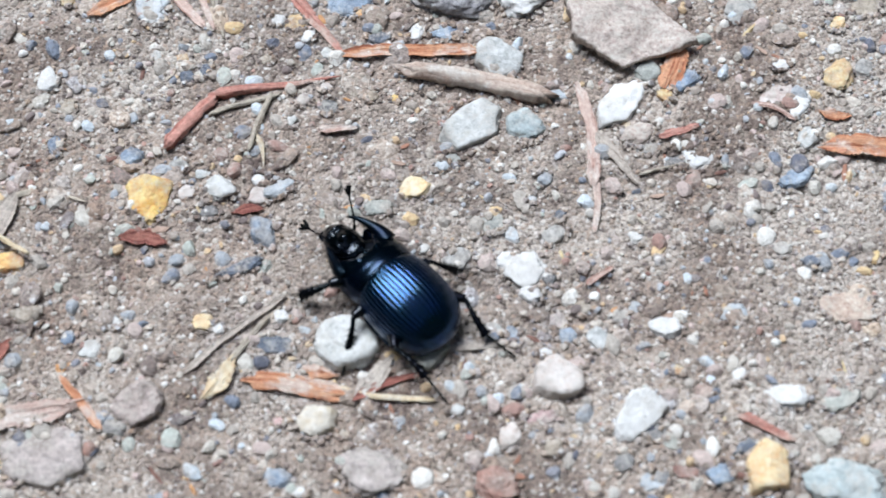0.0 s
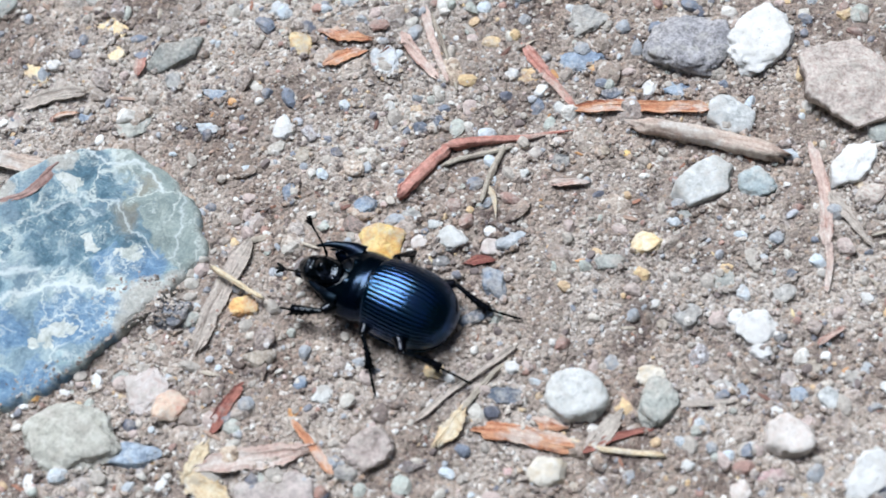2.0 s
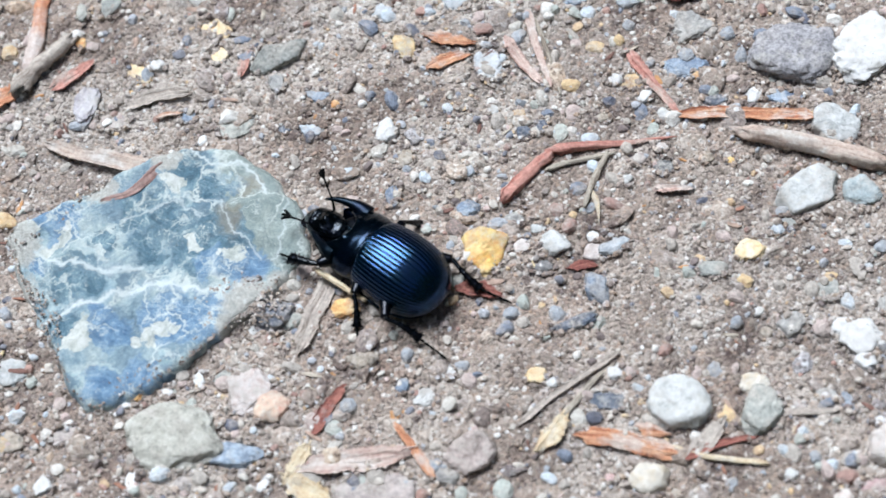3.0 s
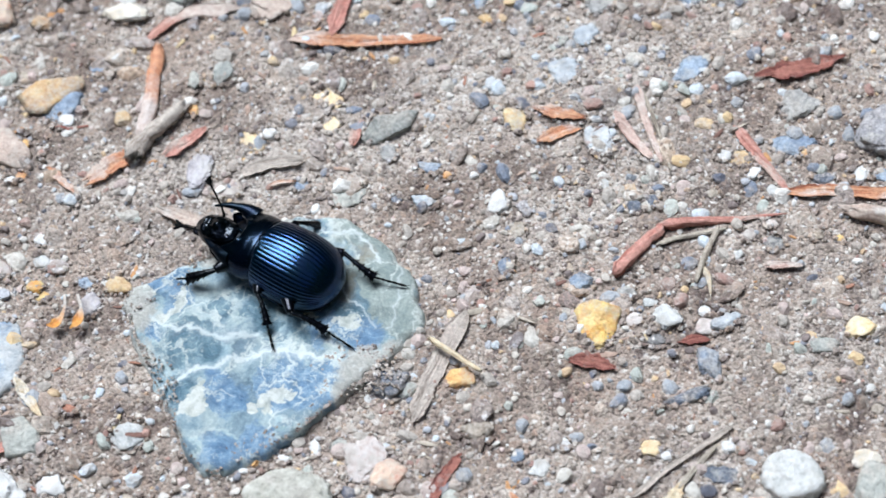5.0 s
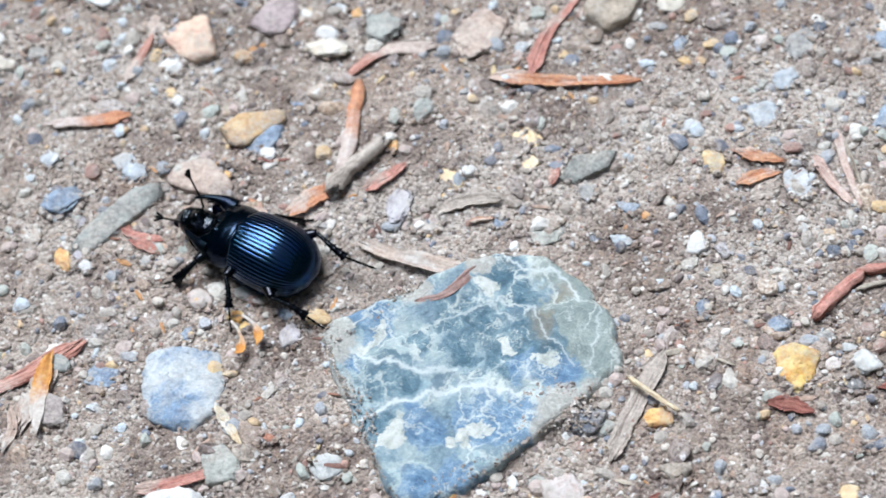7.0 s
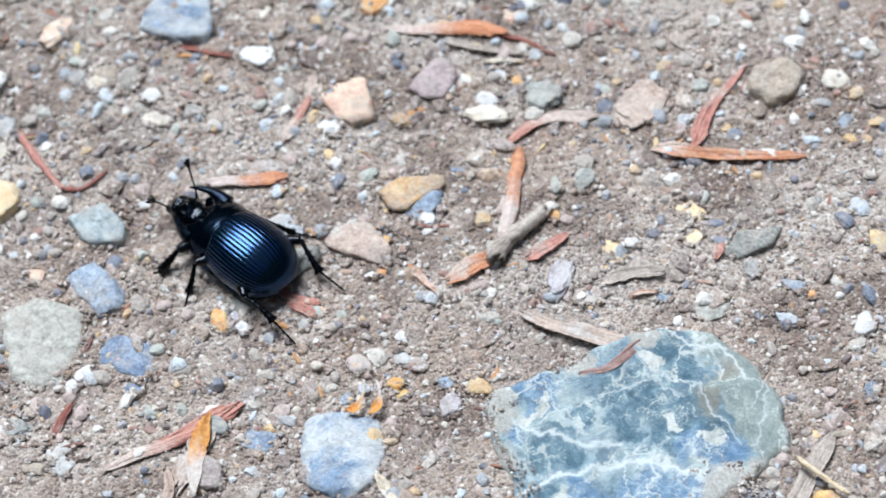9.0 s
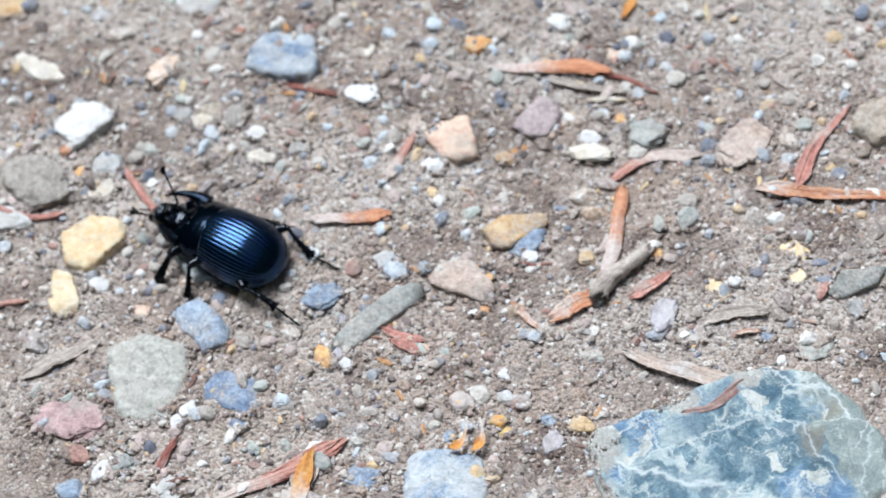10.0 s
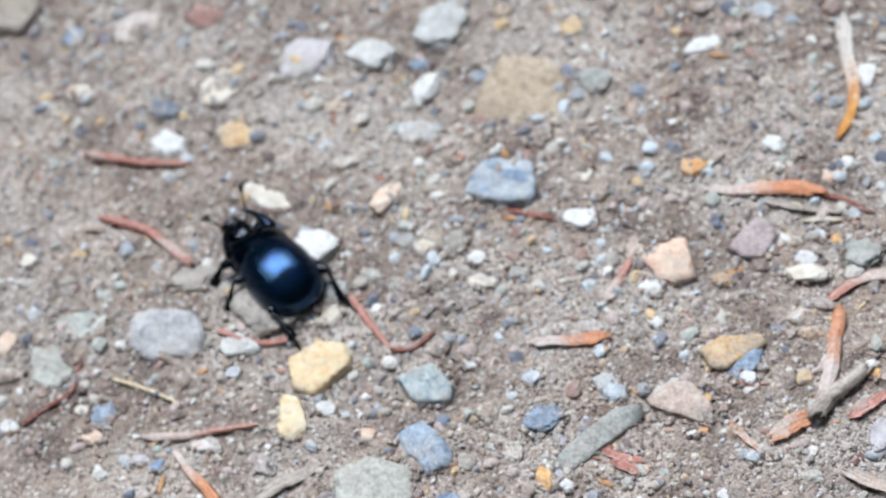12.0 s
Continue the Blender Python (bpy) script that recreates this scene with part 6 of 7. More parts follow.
strip("bark_strip", "bark", "bark", "redbark", 1.0, 0.6, [(24.1, -5.6), (25.9, -5.2), (27.9, -4.6)], "splintered red-brown bark strip lying on the soil")
strip("bark_strip", "bark", "bark", "redbark", 0.7, 0.5, [(15.1, -22.4), (16.5, -21.6), (17.9, -20.7)], "thin red-brown bark strip lying on the soil")
strip("bark_strip", "bark", "bark", "redbark", 1.1, 0.7, [(29.9, -38.6), (32.2, -39.8), (34.8, -41.3)], "splintered red-brown bark strip lying on the soil")
strip("bark_strip", "bark", "bark", "greywood", 0.9, 0.5, [(0.3, -29.4), (3.0, -29.3), (6.0, -29.1)], "thin weathered grey-brown wood strip lying on the soil")
strip("stem", "plant stem", "stem", "greystem", 0.4, 0.2, [(21.3, -10.1), (23.8, -9.4), (25.6, -8.9)], "thin dry grey-brown stem lying on the soil")
strip("wood_chip", "wood chip", "chip", "orangebark", 1.5, 0.9, [(41.7, -3.0), (43.1, -3.5), (44.4, -3.4)], "splintered orange-brown bark flake lying on the soil")
strip("wood_chip", "wood chip", "chip", "darkred", 1.4, 0.7, [(-21.9, -12.1), (-20.6, -11.9), (-19.3, -12.0)], "splintered dark red-brown bark flake lying on the soil")
strip("wood_chip", "wood chip", "chip", "darkred", 2.2, 1.1, [(-33.1, -15.3), (-31.5, -15.4), (-29.5, -16.1)], "splintered dark red-brown bark flake lying on the soil")
strip("bark_strip", "bark", "bark", "pinkbark", 1.1, 0.6, [(-12.8, -3.1), (-10.8, -2.8), (-9.1, -2.6)], "splintered pinkish grey bark strip lying on the soil")
strip("bark_strip", "bark", "bark", "pinkbark", 1.1, 0.6, [(-27.4, 20.2), (-26.3, 15.7), (-24.6, 10.5)], "splintered pinkish grey bark strip lying on the soil")
strip("bark_strip", "bark", "bark", "pinkbark", 1.5, 0.9, [(-29.7, 16.5), (-27.9, 13.7), (-25.8, 10.9)], "splintered pinkish grey bark strip lying on the soil")
strip("stem", "plant stem", "stem", "greystem", 0.6, 0.3, [(-26.6, 19.7), (-25.0, 14.9), (-23.5, 9.5)], "thin dry grey-brown stem lying on the soil")
strip("bark_strip", "bark", "bark", "orangebark", 2.2, 1.0, [(-67.4, 27.0), (-61.8, 27.0), (-56.5, 27.3), (-50.9, 27.5)], "splintered orange-brown bark strip lying on the soil")
strip("bark_strip", "bark", "bark", "redbark", 2.0, 0.7, [(-63.4, 28.4), (-62.4, 32.7), (-60.8, 36.1), (-58.4, 40.3)], "splintered red-brown bark strip lying on the soil")
strip("bark_strip", "bark", "bark", "redtip", 2.0, 0.9, [(-75.9, 31.7), (-81.2, 30.9), (-83.7, 29.3), (-85.4, 27.3)], "red-brown bark strip bleached pale at one end lying on the soil")
strip("twig", "twig", "twig", "orangetip", 1.7, 1.6, [(-84.5, 12.6), (-84.1, 17.5), (-84.0, 21.7), (-84.1, 25.6)], "orange bark twig bleached pale at one end lying on the soil")
strip("twig", "twig", "rtwig", "greywood", 2.2, 1.6, [(-85.5, 9.9), (-83.9, 12.6), (-82.1, 14.7), (-80.0, 17.2)], "splintered weathered grey-brown wood twig lying on the soil")
strip("bark_strip", "bark", "bark", "redbark", 1.9, 1.1, [(-81.3, 10.8), (-79.5, 12.3), (-77.5, 14.1)], "splintered red-brown bark strip lying on the soil")
strip("wood_chip", "wood chip", "chip", "orangebark", 2.5, 2.2, [(-89.6, 7.4), (-87.5, 9.2), (-85.3, 10.4)], "splintered orange-brown bark flake lying on the soil")
strip("bark_strip", "bark", "bark", "greywood", 1.9, 1.5, [(-72.4, 8.5), (-69.7, 9.4), (-66.1, 10.0)], "splintered weathered grey-brown wood strip lying on the soil")
strip("wood_chip", "wood chip", "chip", "orangebark", 0.6, 0.4, [(-68.9, 6.6), (-67.7, 7.0), (-66.2, 7.2)], "thin orange-brown bark flake lying on the soil")
strip("bark_strip", "bark", "bark", "palebark", 1.4, 2.3, [(-81.1, 3.3), (-77.6, 2.1), (-73.7, 1.3), (-68.6, 0.2)], "pale pinkish cream bark strip lying against the flat rock", 0.35)
strip("bark_strip", "bark", "bark", "mauvebark", 0.5, 1.5, [(-73.9, -4.7), (-71.2, -4.0), (-69.6, -2.6), (-67.9, -0.6)], "thin frayed mauve-brown bark strip lying on the flat rock", level=0.45)
strip("wood_chip", "wood chip", "chip", "orangebark", 2.0, 0.9, [(-38.5, 17.3), (-36.2, 16.6), (-33.5, 16.1)], "splintered orange-brown bark flake lying on the soil")
strip("bark_strip", "bark", "bark", "orangetip", 1.2, 1.8, [(-120.8, 18.0), (-117.0, 18.5), (-114.3, 19.1), (-111.8, 19.6)], "orange bark strip with a bleached white end lying on the soil")
strip("bark_strip", "bark", "bark", "redtip", 1.4, 0.8, [(-112.2, 25.0), (-111.2, 28.2), (-110.2, 31.4)], "red-brown bark strip bleached pale at one end lying on the soil")
strip("twig", "twig", "twig", "redbark", 1.0, 0.7, [(-144.4, 23.1), (-141.0, 19.1), (-137.5, 15.6)], "splintered red-brown bark twig lying on the soil")
strip("twig", "twig", "twig", "darkred", 0.6, 0.4, [(-137.5, 15.6), (-135.2, 15.9), (-132.7, 18.6)], "thin dark red-brown bark twig lying on the soil")
strip("bark_strip", "bark", "bark", "orangetip", 1.1, 2.4, [(-102.4, 43.0), (-98.1, 43.2), (-93.2, 43.7), (-88.1, 43.4)], "orange bark strip with a bleached pale pink end on soil")
strip("twig", "twig", "twig", "darkred", 0.7, 0.5, [(-88.4, 43.1), (-85.4, 42.5), (-81.4, 40.5)], "thin dark red-brown bark twig lying on the soil")
strip("bark_strip", "bark", "bark", "greywood", 1.1, 0.6, [(-94.7, 41.6), (-90.1, 40.7), (-85.5, 40.3)], "splintered weathered grey-brown wood strip lying on the soil")
strip("wood_chip", "wood chip", "chip", "straw", 0.7, 0.6, [(-89.6, 39.0), (-87.5, 39.3), (-85.2, 39.2)], "thin pale straw-yellow flake lying on the soil")
strip("bark_strip", "bark", "bark", "orangescale", 2.0, 1.1, [(-88.3, 71.1), (-87.0, 65.1), (-85.7, 59.9), (-85.6, 55.8), (-86.8, 52.3)], "orange bud strip bleached white at one end lying on the soil")
strip("twig", "twig", "twig", "redbark", 1.6, 0.7, [(-185.1, 42.5), (-180.1, 42.4), (-175.3, 42.5), (-171.1, 42.5)], "splintered red-brown bark twig lying on the soil")
strip("twig", "twig", "twig", "redbark", 1.1, 1.3, [(-180.5, 32.8), (-173.8, 31.2), (-170.0, 28.9), (-166.2, 26.1)], "thin red-brown bark twig lying on the soil")
strip("twig", "twig", "twig", "redtip", 1.2, 0.6, [(-165.7, 0.2), (-160.3, 1.1), (-156.3, 2.3), (-152.1, 3.4)], "red-brown bark twig bleached pale at one end lying on the soil")
strip("twig", "twig", "twig", "orangetip", 0.8, 1.6, [(-161.3, -1.2), (-159.1, -3.5), (-156.7, -5.5), (-153.6, -8.2)], "orange bark twig with a bleached white end lying on the soil")
strip("stem", "plant stem", "stem", "darkred", 0.6, 0.4, [(-181.9, 1.1), (-178.9, 3.6), (-176.6, 6.2), (-176.8, 10.8)], "thin dark red-brown bark stem lying on the soil")
strip("stem", "plant stem", "stem", "straw", 0.6, 0.4, [(-172.0, 8.3), (-167.1, 7.2), (-162.7, 5.7)], "thin pale straw-yellow stem lying on the soil")
strip("bark_strip", "bark", "bark", "redtip", 0.8, 2.6, [(-124.8, -21.3), (-121.3, -18.9), (-117.2, -16.4), (-112.1, -12.1)], "tapered red-brown bark strip lying on the soil")
strip("bark_strip", "bark", "bark", "greywood", 0.7, 0.6, [(-27.1, -31.1), (-23.2, -27.5), (-19.4, -24.6), (-16.9, -22.8)], "thin weathered grey-brown wood strip lying on the soil")
strip("stem", "plant stem", "stem", "greystem", 0.7, 0.4, [(-22.4, -30.1), (-20.5, -27.4), (-18.7, -25.2), (-17.2, -23.9)], "thin dry grey-brown stem lying on the soil")
strip("wood_chip", "wood chip", "chip", "straw", 2.5, 1.2, [(-24.3, -33.2), (-23.1, -31.6), (-22.2, -29.9)], "splintered pale straw-yellow flake lying on the soil")
strip("bark_strip", "bark", "bark", "orangebark", 1.9, 2.2, [(-20.6, -32.1), (-17.6, -32.5), (-14.6, -33.1), (-11.0, -33.9)], "splintered orange-brown bark strip lying on the soil")
strip("wood_chip", "wood chip", "chip", "orangebark", 1.9, 1.0, [(-14.5, -31.2), (-13.2, -31.5), (-11.8, -31.7)], "splintered orange-brown bark flake lying on the soil")
strip("bark_strip", "bark", "bark", "darkred", 1.1, 0.5, [(-9.3, -34.5), (-7.0, -33.2), (-4.8, -32.5), (-2.2, -32.0)], "splintered dark red-brown bark strip lying on the soil")
strip("stem", "plant stem", "stem", "straw", 0.6, 0.7, [(-11.3, -33.1), (-8.0, -34.4), (-4.8, -34.8), (-1.5, -35.3)], "thin pale straw-yellow stem lying on the soil")
strip("bark_strip", "bark", "bark", "greywood", 2.2, 1.5, [(-8.7, -33.9), (-7.4, -32.4), (-6.0, -30.4)], "splintered weathered grey-brown wood strip lying on the soil")
strip("bark_strip", "bark", "bark", "greywood", 1.9, 2.2, [(-50.7, -22.2), (-49.8, -19.6), (-48.7, -16.4), (-46.0, -9.6)], "splintered weathered grey-brown wood strip lying on the soil")
strip("stem", "plant stem", "stem", "straw", 0.7, 0.5, [(-49.5, -13.6), (-46.7, -15.4), (-43.8, -17.4)], "thin pale straw-yellow stem lying on the soil", 1.3)
strip("bark_strip", "bark", "bark", "darkred", 1.6, 0.9, [(-48.4, -31.8), (-47.1, -29.2), (-45.6, -27.1)], "splintered dark red-brown bark strip lying on the soil")
strip("wood_chip", "wood chip", "chip", "pinkbark", 2.2, 2.7, [(-49.6, -36.5), (-46.2, -35.9), (-42.7, -35.4), (-38.9, -34.7)], "splintered pinkish grey bark flake lying on the soil")
strip("wood_chip", "wood chip", "chip", "straw", 1.4, 1.6, [(-50.9, -37.6), (-50.0, -35.8), (-49.0, -33.9)], "splintered pale straw-yellow flake lying on the soil")
strip("wood_chip", "wood chip", "chip", "straw", 2.5, 2.7, [(-51.1, -37.7), (-48.9, -38.8), (-46.8, -40.3)], "splintered pale straw-yellow flake lying on the soil")
strip("bark_strip", "bark", "bark", "orangebark", 0.7, 1.2, [(-40.0, -31.3), (-38.0, -34.0), (-36.0, -36.8)], "thin orange-brown bark strip lying on the soil")
strip("wood_chip", "wood chip", "chip", "orangebark", 1.1, 0.7, [(-94.9, 8.6), (-93.3, 7.1), (-91.4, 5.3)], "splintered orange-brown bark flake lying on the soil")
strip("wood_chip", "wood chip", "chip", "redbark", 1.5, 1.0, [(-107.6, 2.3), (-106.2, 1.7), (-104.5, 0.6)], "splintered red-brown bark flake lying on the soil")
strip("bark_strip", "bark", "bark", "darkred", 0.9, 0.5, [(-127.6, 38.0), (-124.5, 37.5), (-120.7, 36.9)], "thin dark red-brown bark strip lying on the soil")
strip("bark_strip", "bark", "bark", "greywood", 2.2, 1.2, [(-149.1, -6.2), (-146.0, -3.6), (-142.4, -1.1)], "splintered weathered grey-brown wood strip lying on the soil")
strip("wood_chip", "wood chip", "chip", "darkred", 2.5, 1.9, [(-12.5, 22.3), (-8.4, 23.4), (-4.3, 24.9)], "splintered dark red-brown bark flake lying on the soil")
strip("wood_chip", "wood chip", "chip", "redbark", 1.5, 0.9, [(-59.9, 12.8), (-59.7, 14.4), (-59.2, 15.7)], "splintered red-brown bark flake lying on the soil")
strip("stem", "plant stem", "stem", "darkred", 0.4, 0.2, [(-94.7, 14.3), (-92.7, 14.3), (-91.0, 14.7)], "thin dark red-brown bark stem lying on the soil")
strip("wood_chip", "wood chip", "chip", "orangebark", 1.6, 0.9, [(-152.6, 24.8), (-152.6, 25.7), (-151.9, 26.4)], "splintered orange-brown bark flake lying on the soil")
strip("wood_chip", "wood chip", "chip", "orangebark", 1.6, 1.2, [(-183.4, 42.2), (-183.9, 42.4), (-184.9, 42.4)], "splintered orange-brown bark flake lying on the soil")
strip("bark_strip", "bark", "bark", "darkred", 1.1, 0.6, [(-131.3, -17.3), (-130.8, -15.1), (-130.2, -13.4)], "splintered dark red-brown bark strip lying on the soil")
strip("bark_strip", "bark", "bark", "redbark", 1.2, 0.9, [(-109.1, 3.9), (-107.1, 3.0), (-104.6, 2.7)], "splintered red-brown bark strip lying on the soil")
strip("wood_chip", "wood chip", "chip", "palebark", 3.4, 2.0, [(-116.0, -22.1), (-115.1, -18.3), (-113.9, -14.1)], "splintered cream-white bark flake lying on the soil")
strip("wood_chip", "wood chip", "chip", "orangescale", 1.1, 0.5, [(-116.0, -21.4), (-115.1, -19.2), (-114.4, -17.3)], "splintered orange bud flake lying on the soil")
strip("leaf_scrap", "leaf scrap", "flake", "palebark", 1.4, 0.9, [(-117.5, -25.5), (-117.2, -22.7), (-117.9, -20.5)], "splintered cream-white leaf scrap lying on the soil")
strip("wood_chip", "wood chip", "chip", "straw", 1.5, 0.7, [(-94.4, -19.6), (-93.0, -21.6), (-91.1, -24.0)], "splintered pale straw-yellow flake lying on the soil")
strip("bark_strip", "bark", "bark", "redbark", 1.7, 0.9, [(-101.2, -29.7), (-97.7, -28.7), (-92.9, -26.9)], "splintered red-brown bark strip lying on the soil")


strip("leaf_scrap", "leaf scrap", "flake", "orangescale", 1.6, 2.2, [(-114.3, -23.1), (-114.8, -18.6), (-114.5, -14.3)], "frayed cream and orange leaf scrap lying on the soil", 0.9)
strip("bark_strip", "bark", "bark", "orangebark", 1.8, 1.2, [(-38.2, 13.2), (-36.4, 14.0), (-34.4, 14.6)], "splintered orange-brown bark strip lying on the soil")
strip("twig", "twig", "twig", "redbark", 0.9, 0.7, [(-160.4, 16.6), (-157.2, 15.6), (-153.6, 15.4), (-150.4, 16.0)], "thin red-brown bark twig lying against a stone")


def rim_crumbs():
    """Places of soil crumbs that lie against the feet of the stones."""
    rng = np.random.default_rng(41)
    xs, ys = [], []
    for x, y, length, width, turn in RIMS:
        n = int(10 + 12 * length)
        a = rng.uniform(0, 2 * math.pi, n)
        out = rng.uniform(0.86, 1.10, n) + rng.uniform(0, 0.35, n) / length
        u, v = length / 2 * out * np.cos(a), width / 2 * out * np.sin(a)
        c, s = math.cos(radians(turn)), math.sin(radians(turn))
        xs.append(x + u * c - v * s)
        ys.append(y + u * s + v * c)
    return np.concatenate(xs), np.concatenate(ys)


make_grit("soil_crumbs", 0, 0.25, 0.9, 1, 8, "tan soil crumbs gathered round the stones", 0.7, rim_crumbs(), CRUMB_MAT)


def rock_crumbs():
    """Places of the soil that lies over the rim of the flat rock and in a small heap on it."""
    rng = np.random.default_rng(43)
    a = rng.uniform(radians(120), radians(345), 800)
    r = np.zeros(len(a))
    for side, dist in ROCK_SIDES:
        r += np.maximum(np.cos(a - radians(side)) / dist, 0) ** 70
    r = r ** (-1 / 70) * (0.965 - 0.11 * rng.uniform(0, 1, len(a)) ** 1.6 * (1 + 0.9 * vnoise(a * 2.5, a * 0, 12)))
    x, y = r * np.cos(a), r * np.sin(a)
    hx, hy = rng.normal(10.6, 1.7, 900), rng.normal(-4.6, 1.3, 900)
    return np.r_[x, hx] - 67.2, np.r_[y, hy] - 12.6


make_grit("rock_soil", 0, 0.14, 0.46, 1, 13, "pale sandy soil crumbs lying on the rock's rim", 0.2, rock_crumbs(), CRUMB_MAT, lift=0.70)


# ---- the beetle: x ahead, y to its left, z up, mm ----
BM = 0.99 * MM


def part(name, verts, faces, mat, parent, label="", at=(0, 0, 0), smooth=True):
    ob = mesh_object(name, [tuple((np.array(v) - at) * BM) for v in verts], faces, mat, parent, smooth)
    ob.location = [c * BM for c in at]
    return tagged(ob, label) if label else ob


def grid_faces(nu, nv, flip=False):
    f = [(i * nv + j, i * nv + j + 1, (i + 1) * nv + j + 1, (i + 1) * nv + j) for i in range(nu - 1) for j in range(nv - 1)]
    return [q[::-1] for q in f] if flip else f


def tube(pts, radii, ring=10, squash=1.0, bumps=0.0, seed=0):
    """A closed limb along points with given radii."""
    line = smooth_line(pts, 8)
    rad = np.interp(np.linspace(0, 1, len(line)), np.linspace(0, 1, len(radii)), radii)
    verts = []
    for i, q in enumerate(line):
        t = line[min(i + 1, len(line) - 1)] - line[max(i - 1, 0)]
        t = Vector(t).normalized()
        side = t.cross(Vector((0, 0, 1)))
        side = side.normalized() if side.length > 1e-3 else Vector((0, 1, 0))
        up = side.cross(t).normalized()
        for a in range(ring):
            th = 2 * math.pi * a / ring
            w = rad[i] * (1 + bumps * noise.noise(Vector((i * 0.8 + seed, math.cos(th) * 2, math.sin(th) * 2))))
            verts.append(tuple(Vector(q) + side * math.cos(th) * w + up * math.sin(th) * w * squash))
    n = len(line)
    faces = [(i * ring + a, i * ring + (a + 1) % ring, (i + 1) * ring + (a + 1) % ring, (i + 1) * ring + a) for i in range(n - 1) for a in range(ring)]
    faces += [tuple(range(ring))[::-1], tuple((n - 1) * ring + a for a in range(ring))]
    return verts, faces


def cone(base, tip, radius):
    return tube([base, (np.array(base) + tip) / 2, tip], [radius, radius * 0.6, 0.03], 6)


def lump(centre, size, level=3, rough=0.0, p=2.0, seed=0.0):
    d, faces = ball(level)
    r = (np.abs(d) ** p).sum(1) ** (-1 / p)
    v = d * r[:, None]
    if rough:
        v = v * (1 + rough * np.array([noise.noise(Vector(q * 5) + Vector((seed, 0, 0))) for q in v]))[:, None]
    return [tuple(q) for q in v * np.array(size) + np.array(centre)], faces


def wing_case(side):
    """One elytron: a high domed half shell with rounded ribs between fine furrows, and a turned-out rim."""
    nu, nv = 90, 280
    verts = []
    for i in range(nu):
        s = i / (nu - 1)
        x = 1.05 - 9.75 * s
        ahead, behind = max(0.0, (0.40 - s) / 0.40), max(0.0, (s - 0.40) / 0.60)
        half = 4.55 * (1 - 0.10 * ahead ** 2.0) * max(1 - behind ** 2.7, 0) ** 0.5
        half *= 1 - 0.10 * max(0.0, 1 - s / 0.05) ** 2
        top = 3.95 * (1 - 0.13 * ahead ** 2) * max(1 - behind ** 2.35, 0) ** 0.56
        low = 2.2 - 0.35 * s
        for j in range(nv):
            f = j / (nv - 1)
            th = f * radians(108)
            rib = abs(math.sin(math.pi * f * 14.5)) ** 0.7
            fade = min(1, 14 * s) * min(1, 4 * (1 - s)) * min(1, max(0, (0.84 - f) / 0.16))
            g = 1 - 0.055 * (1 - rib) * fade / 4.2
            rim = 0.17 if f > 0.945 else 0.0
            y = half * math.sin(th) ** 0.95 * g + rim * (half / 4.55)
            z = low + top * (math.cos(th) if th < math.pi / 2 else 0.9 * math.cos(th)) * g
            verts.append((x, side * y, z))
    return verts, grid_faces(nu, nv, side > 0)


def pronotum_shape():
    """The neck shield: a wide smooth saddle, cut off behind, hollowed in front, its front corners drawn out towards the horns."""
    d, faces = ball(6)
    p = 2.15
    v = d * ((np.abs(d) ** p).sum(1) ** (-1 / p))[:, None]
    v = v * np.array((3.75, 4.25, 3.45)) + np.array((2.6, 0, 2.1))
    x, y, z = v[:, 0].copy(), v[:, 1].copy(), v[:, 2].copy()
    z = np.where(z < 2.1, 2.1 + (z - 2.1) * 0.38, z)
    x = np.maximum(x, 0.75 + 0.2 * np.cos(y / 4.2 * 1.5))
    front = np.clip((x - 3.0) / 3.0, 0, 1)
    corner = np.exp(-((np.abs(y) - 2.75) / 1.05) ** 2)
    x = x + 1.7 * corner * front
    z = z + 0.30 * corner * front * np.clip((z - 2.2) / 1.0, 0, 1)
    high = np.clip((z - 2.0) / 1.2, 0, 1)
    # highest behind, sloping ahead
    z = z - 0.26 * np.clip(x - 1.2, 0, None) * high
    # steep front face between the horns, with a rounded brow
    brow = 3.75 + 1.9 * np.clip(np.abs(y - 0.15) / 2.3, 0, 1) ** 3
    past = np.clip(x - brow, 0, None) * high
    x = x - 0.8 * past
    z = z - 0.75 * past ** 1.1
    for side in (1, -1):
        z = z + 0.20 * np.exp(-((x - 4.0) / 0.45) ** 2 - ((y - side * 1.35) / 0.42) ** 2) * high
    for side in (1, -1):
        dent = np.exp(-((x - 3.5) / 0.7) ** 2 - ((y - side * 2.2) / 0.9) ** 2) * high
        z = z - 0.12 * dent
    # furrow before the raised hind margin
    z = z - 0.07 * np.exp(-((x - 2.2) / 0.45) ** 2) * high * np.clip(np.abs(y) / 1.5, 0.2, 1)
    z = z + 0.10 * np.exp(-((x - 1.15) / 0.16) ** 2) * high
    return [tuple(q) for q in np.stack([x, y, z], 1)], faces


beetle = new("beetle")
tagged(beetle, "shiny blue-black horned dung beetle walking over the soil", "beetle")
for s in (1, -1):
    part("wing_case", *wing_case(s), SHELL, beetle, "glossy dark blue wing case with fine lengthwise furrows")
prono = part("neck_shield", *pronotum_shape(), PRONOTUM, beetle, "smooth glossy blue-black neck shield")
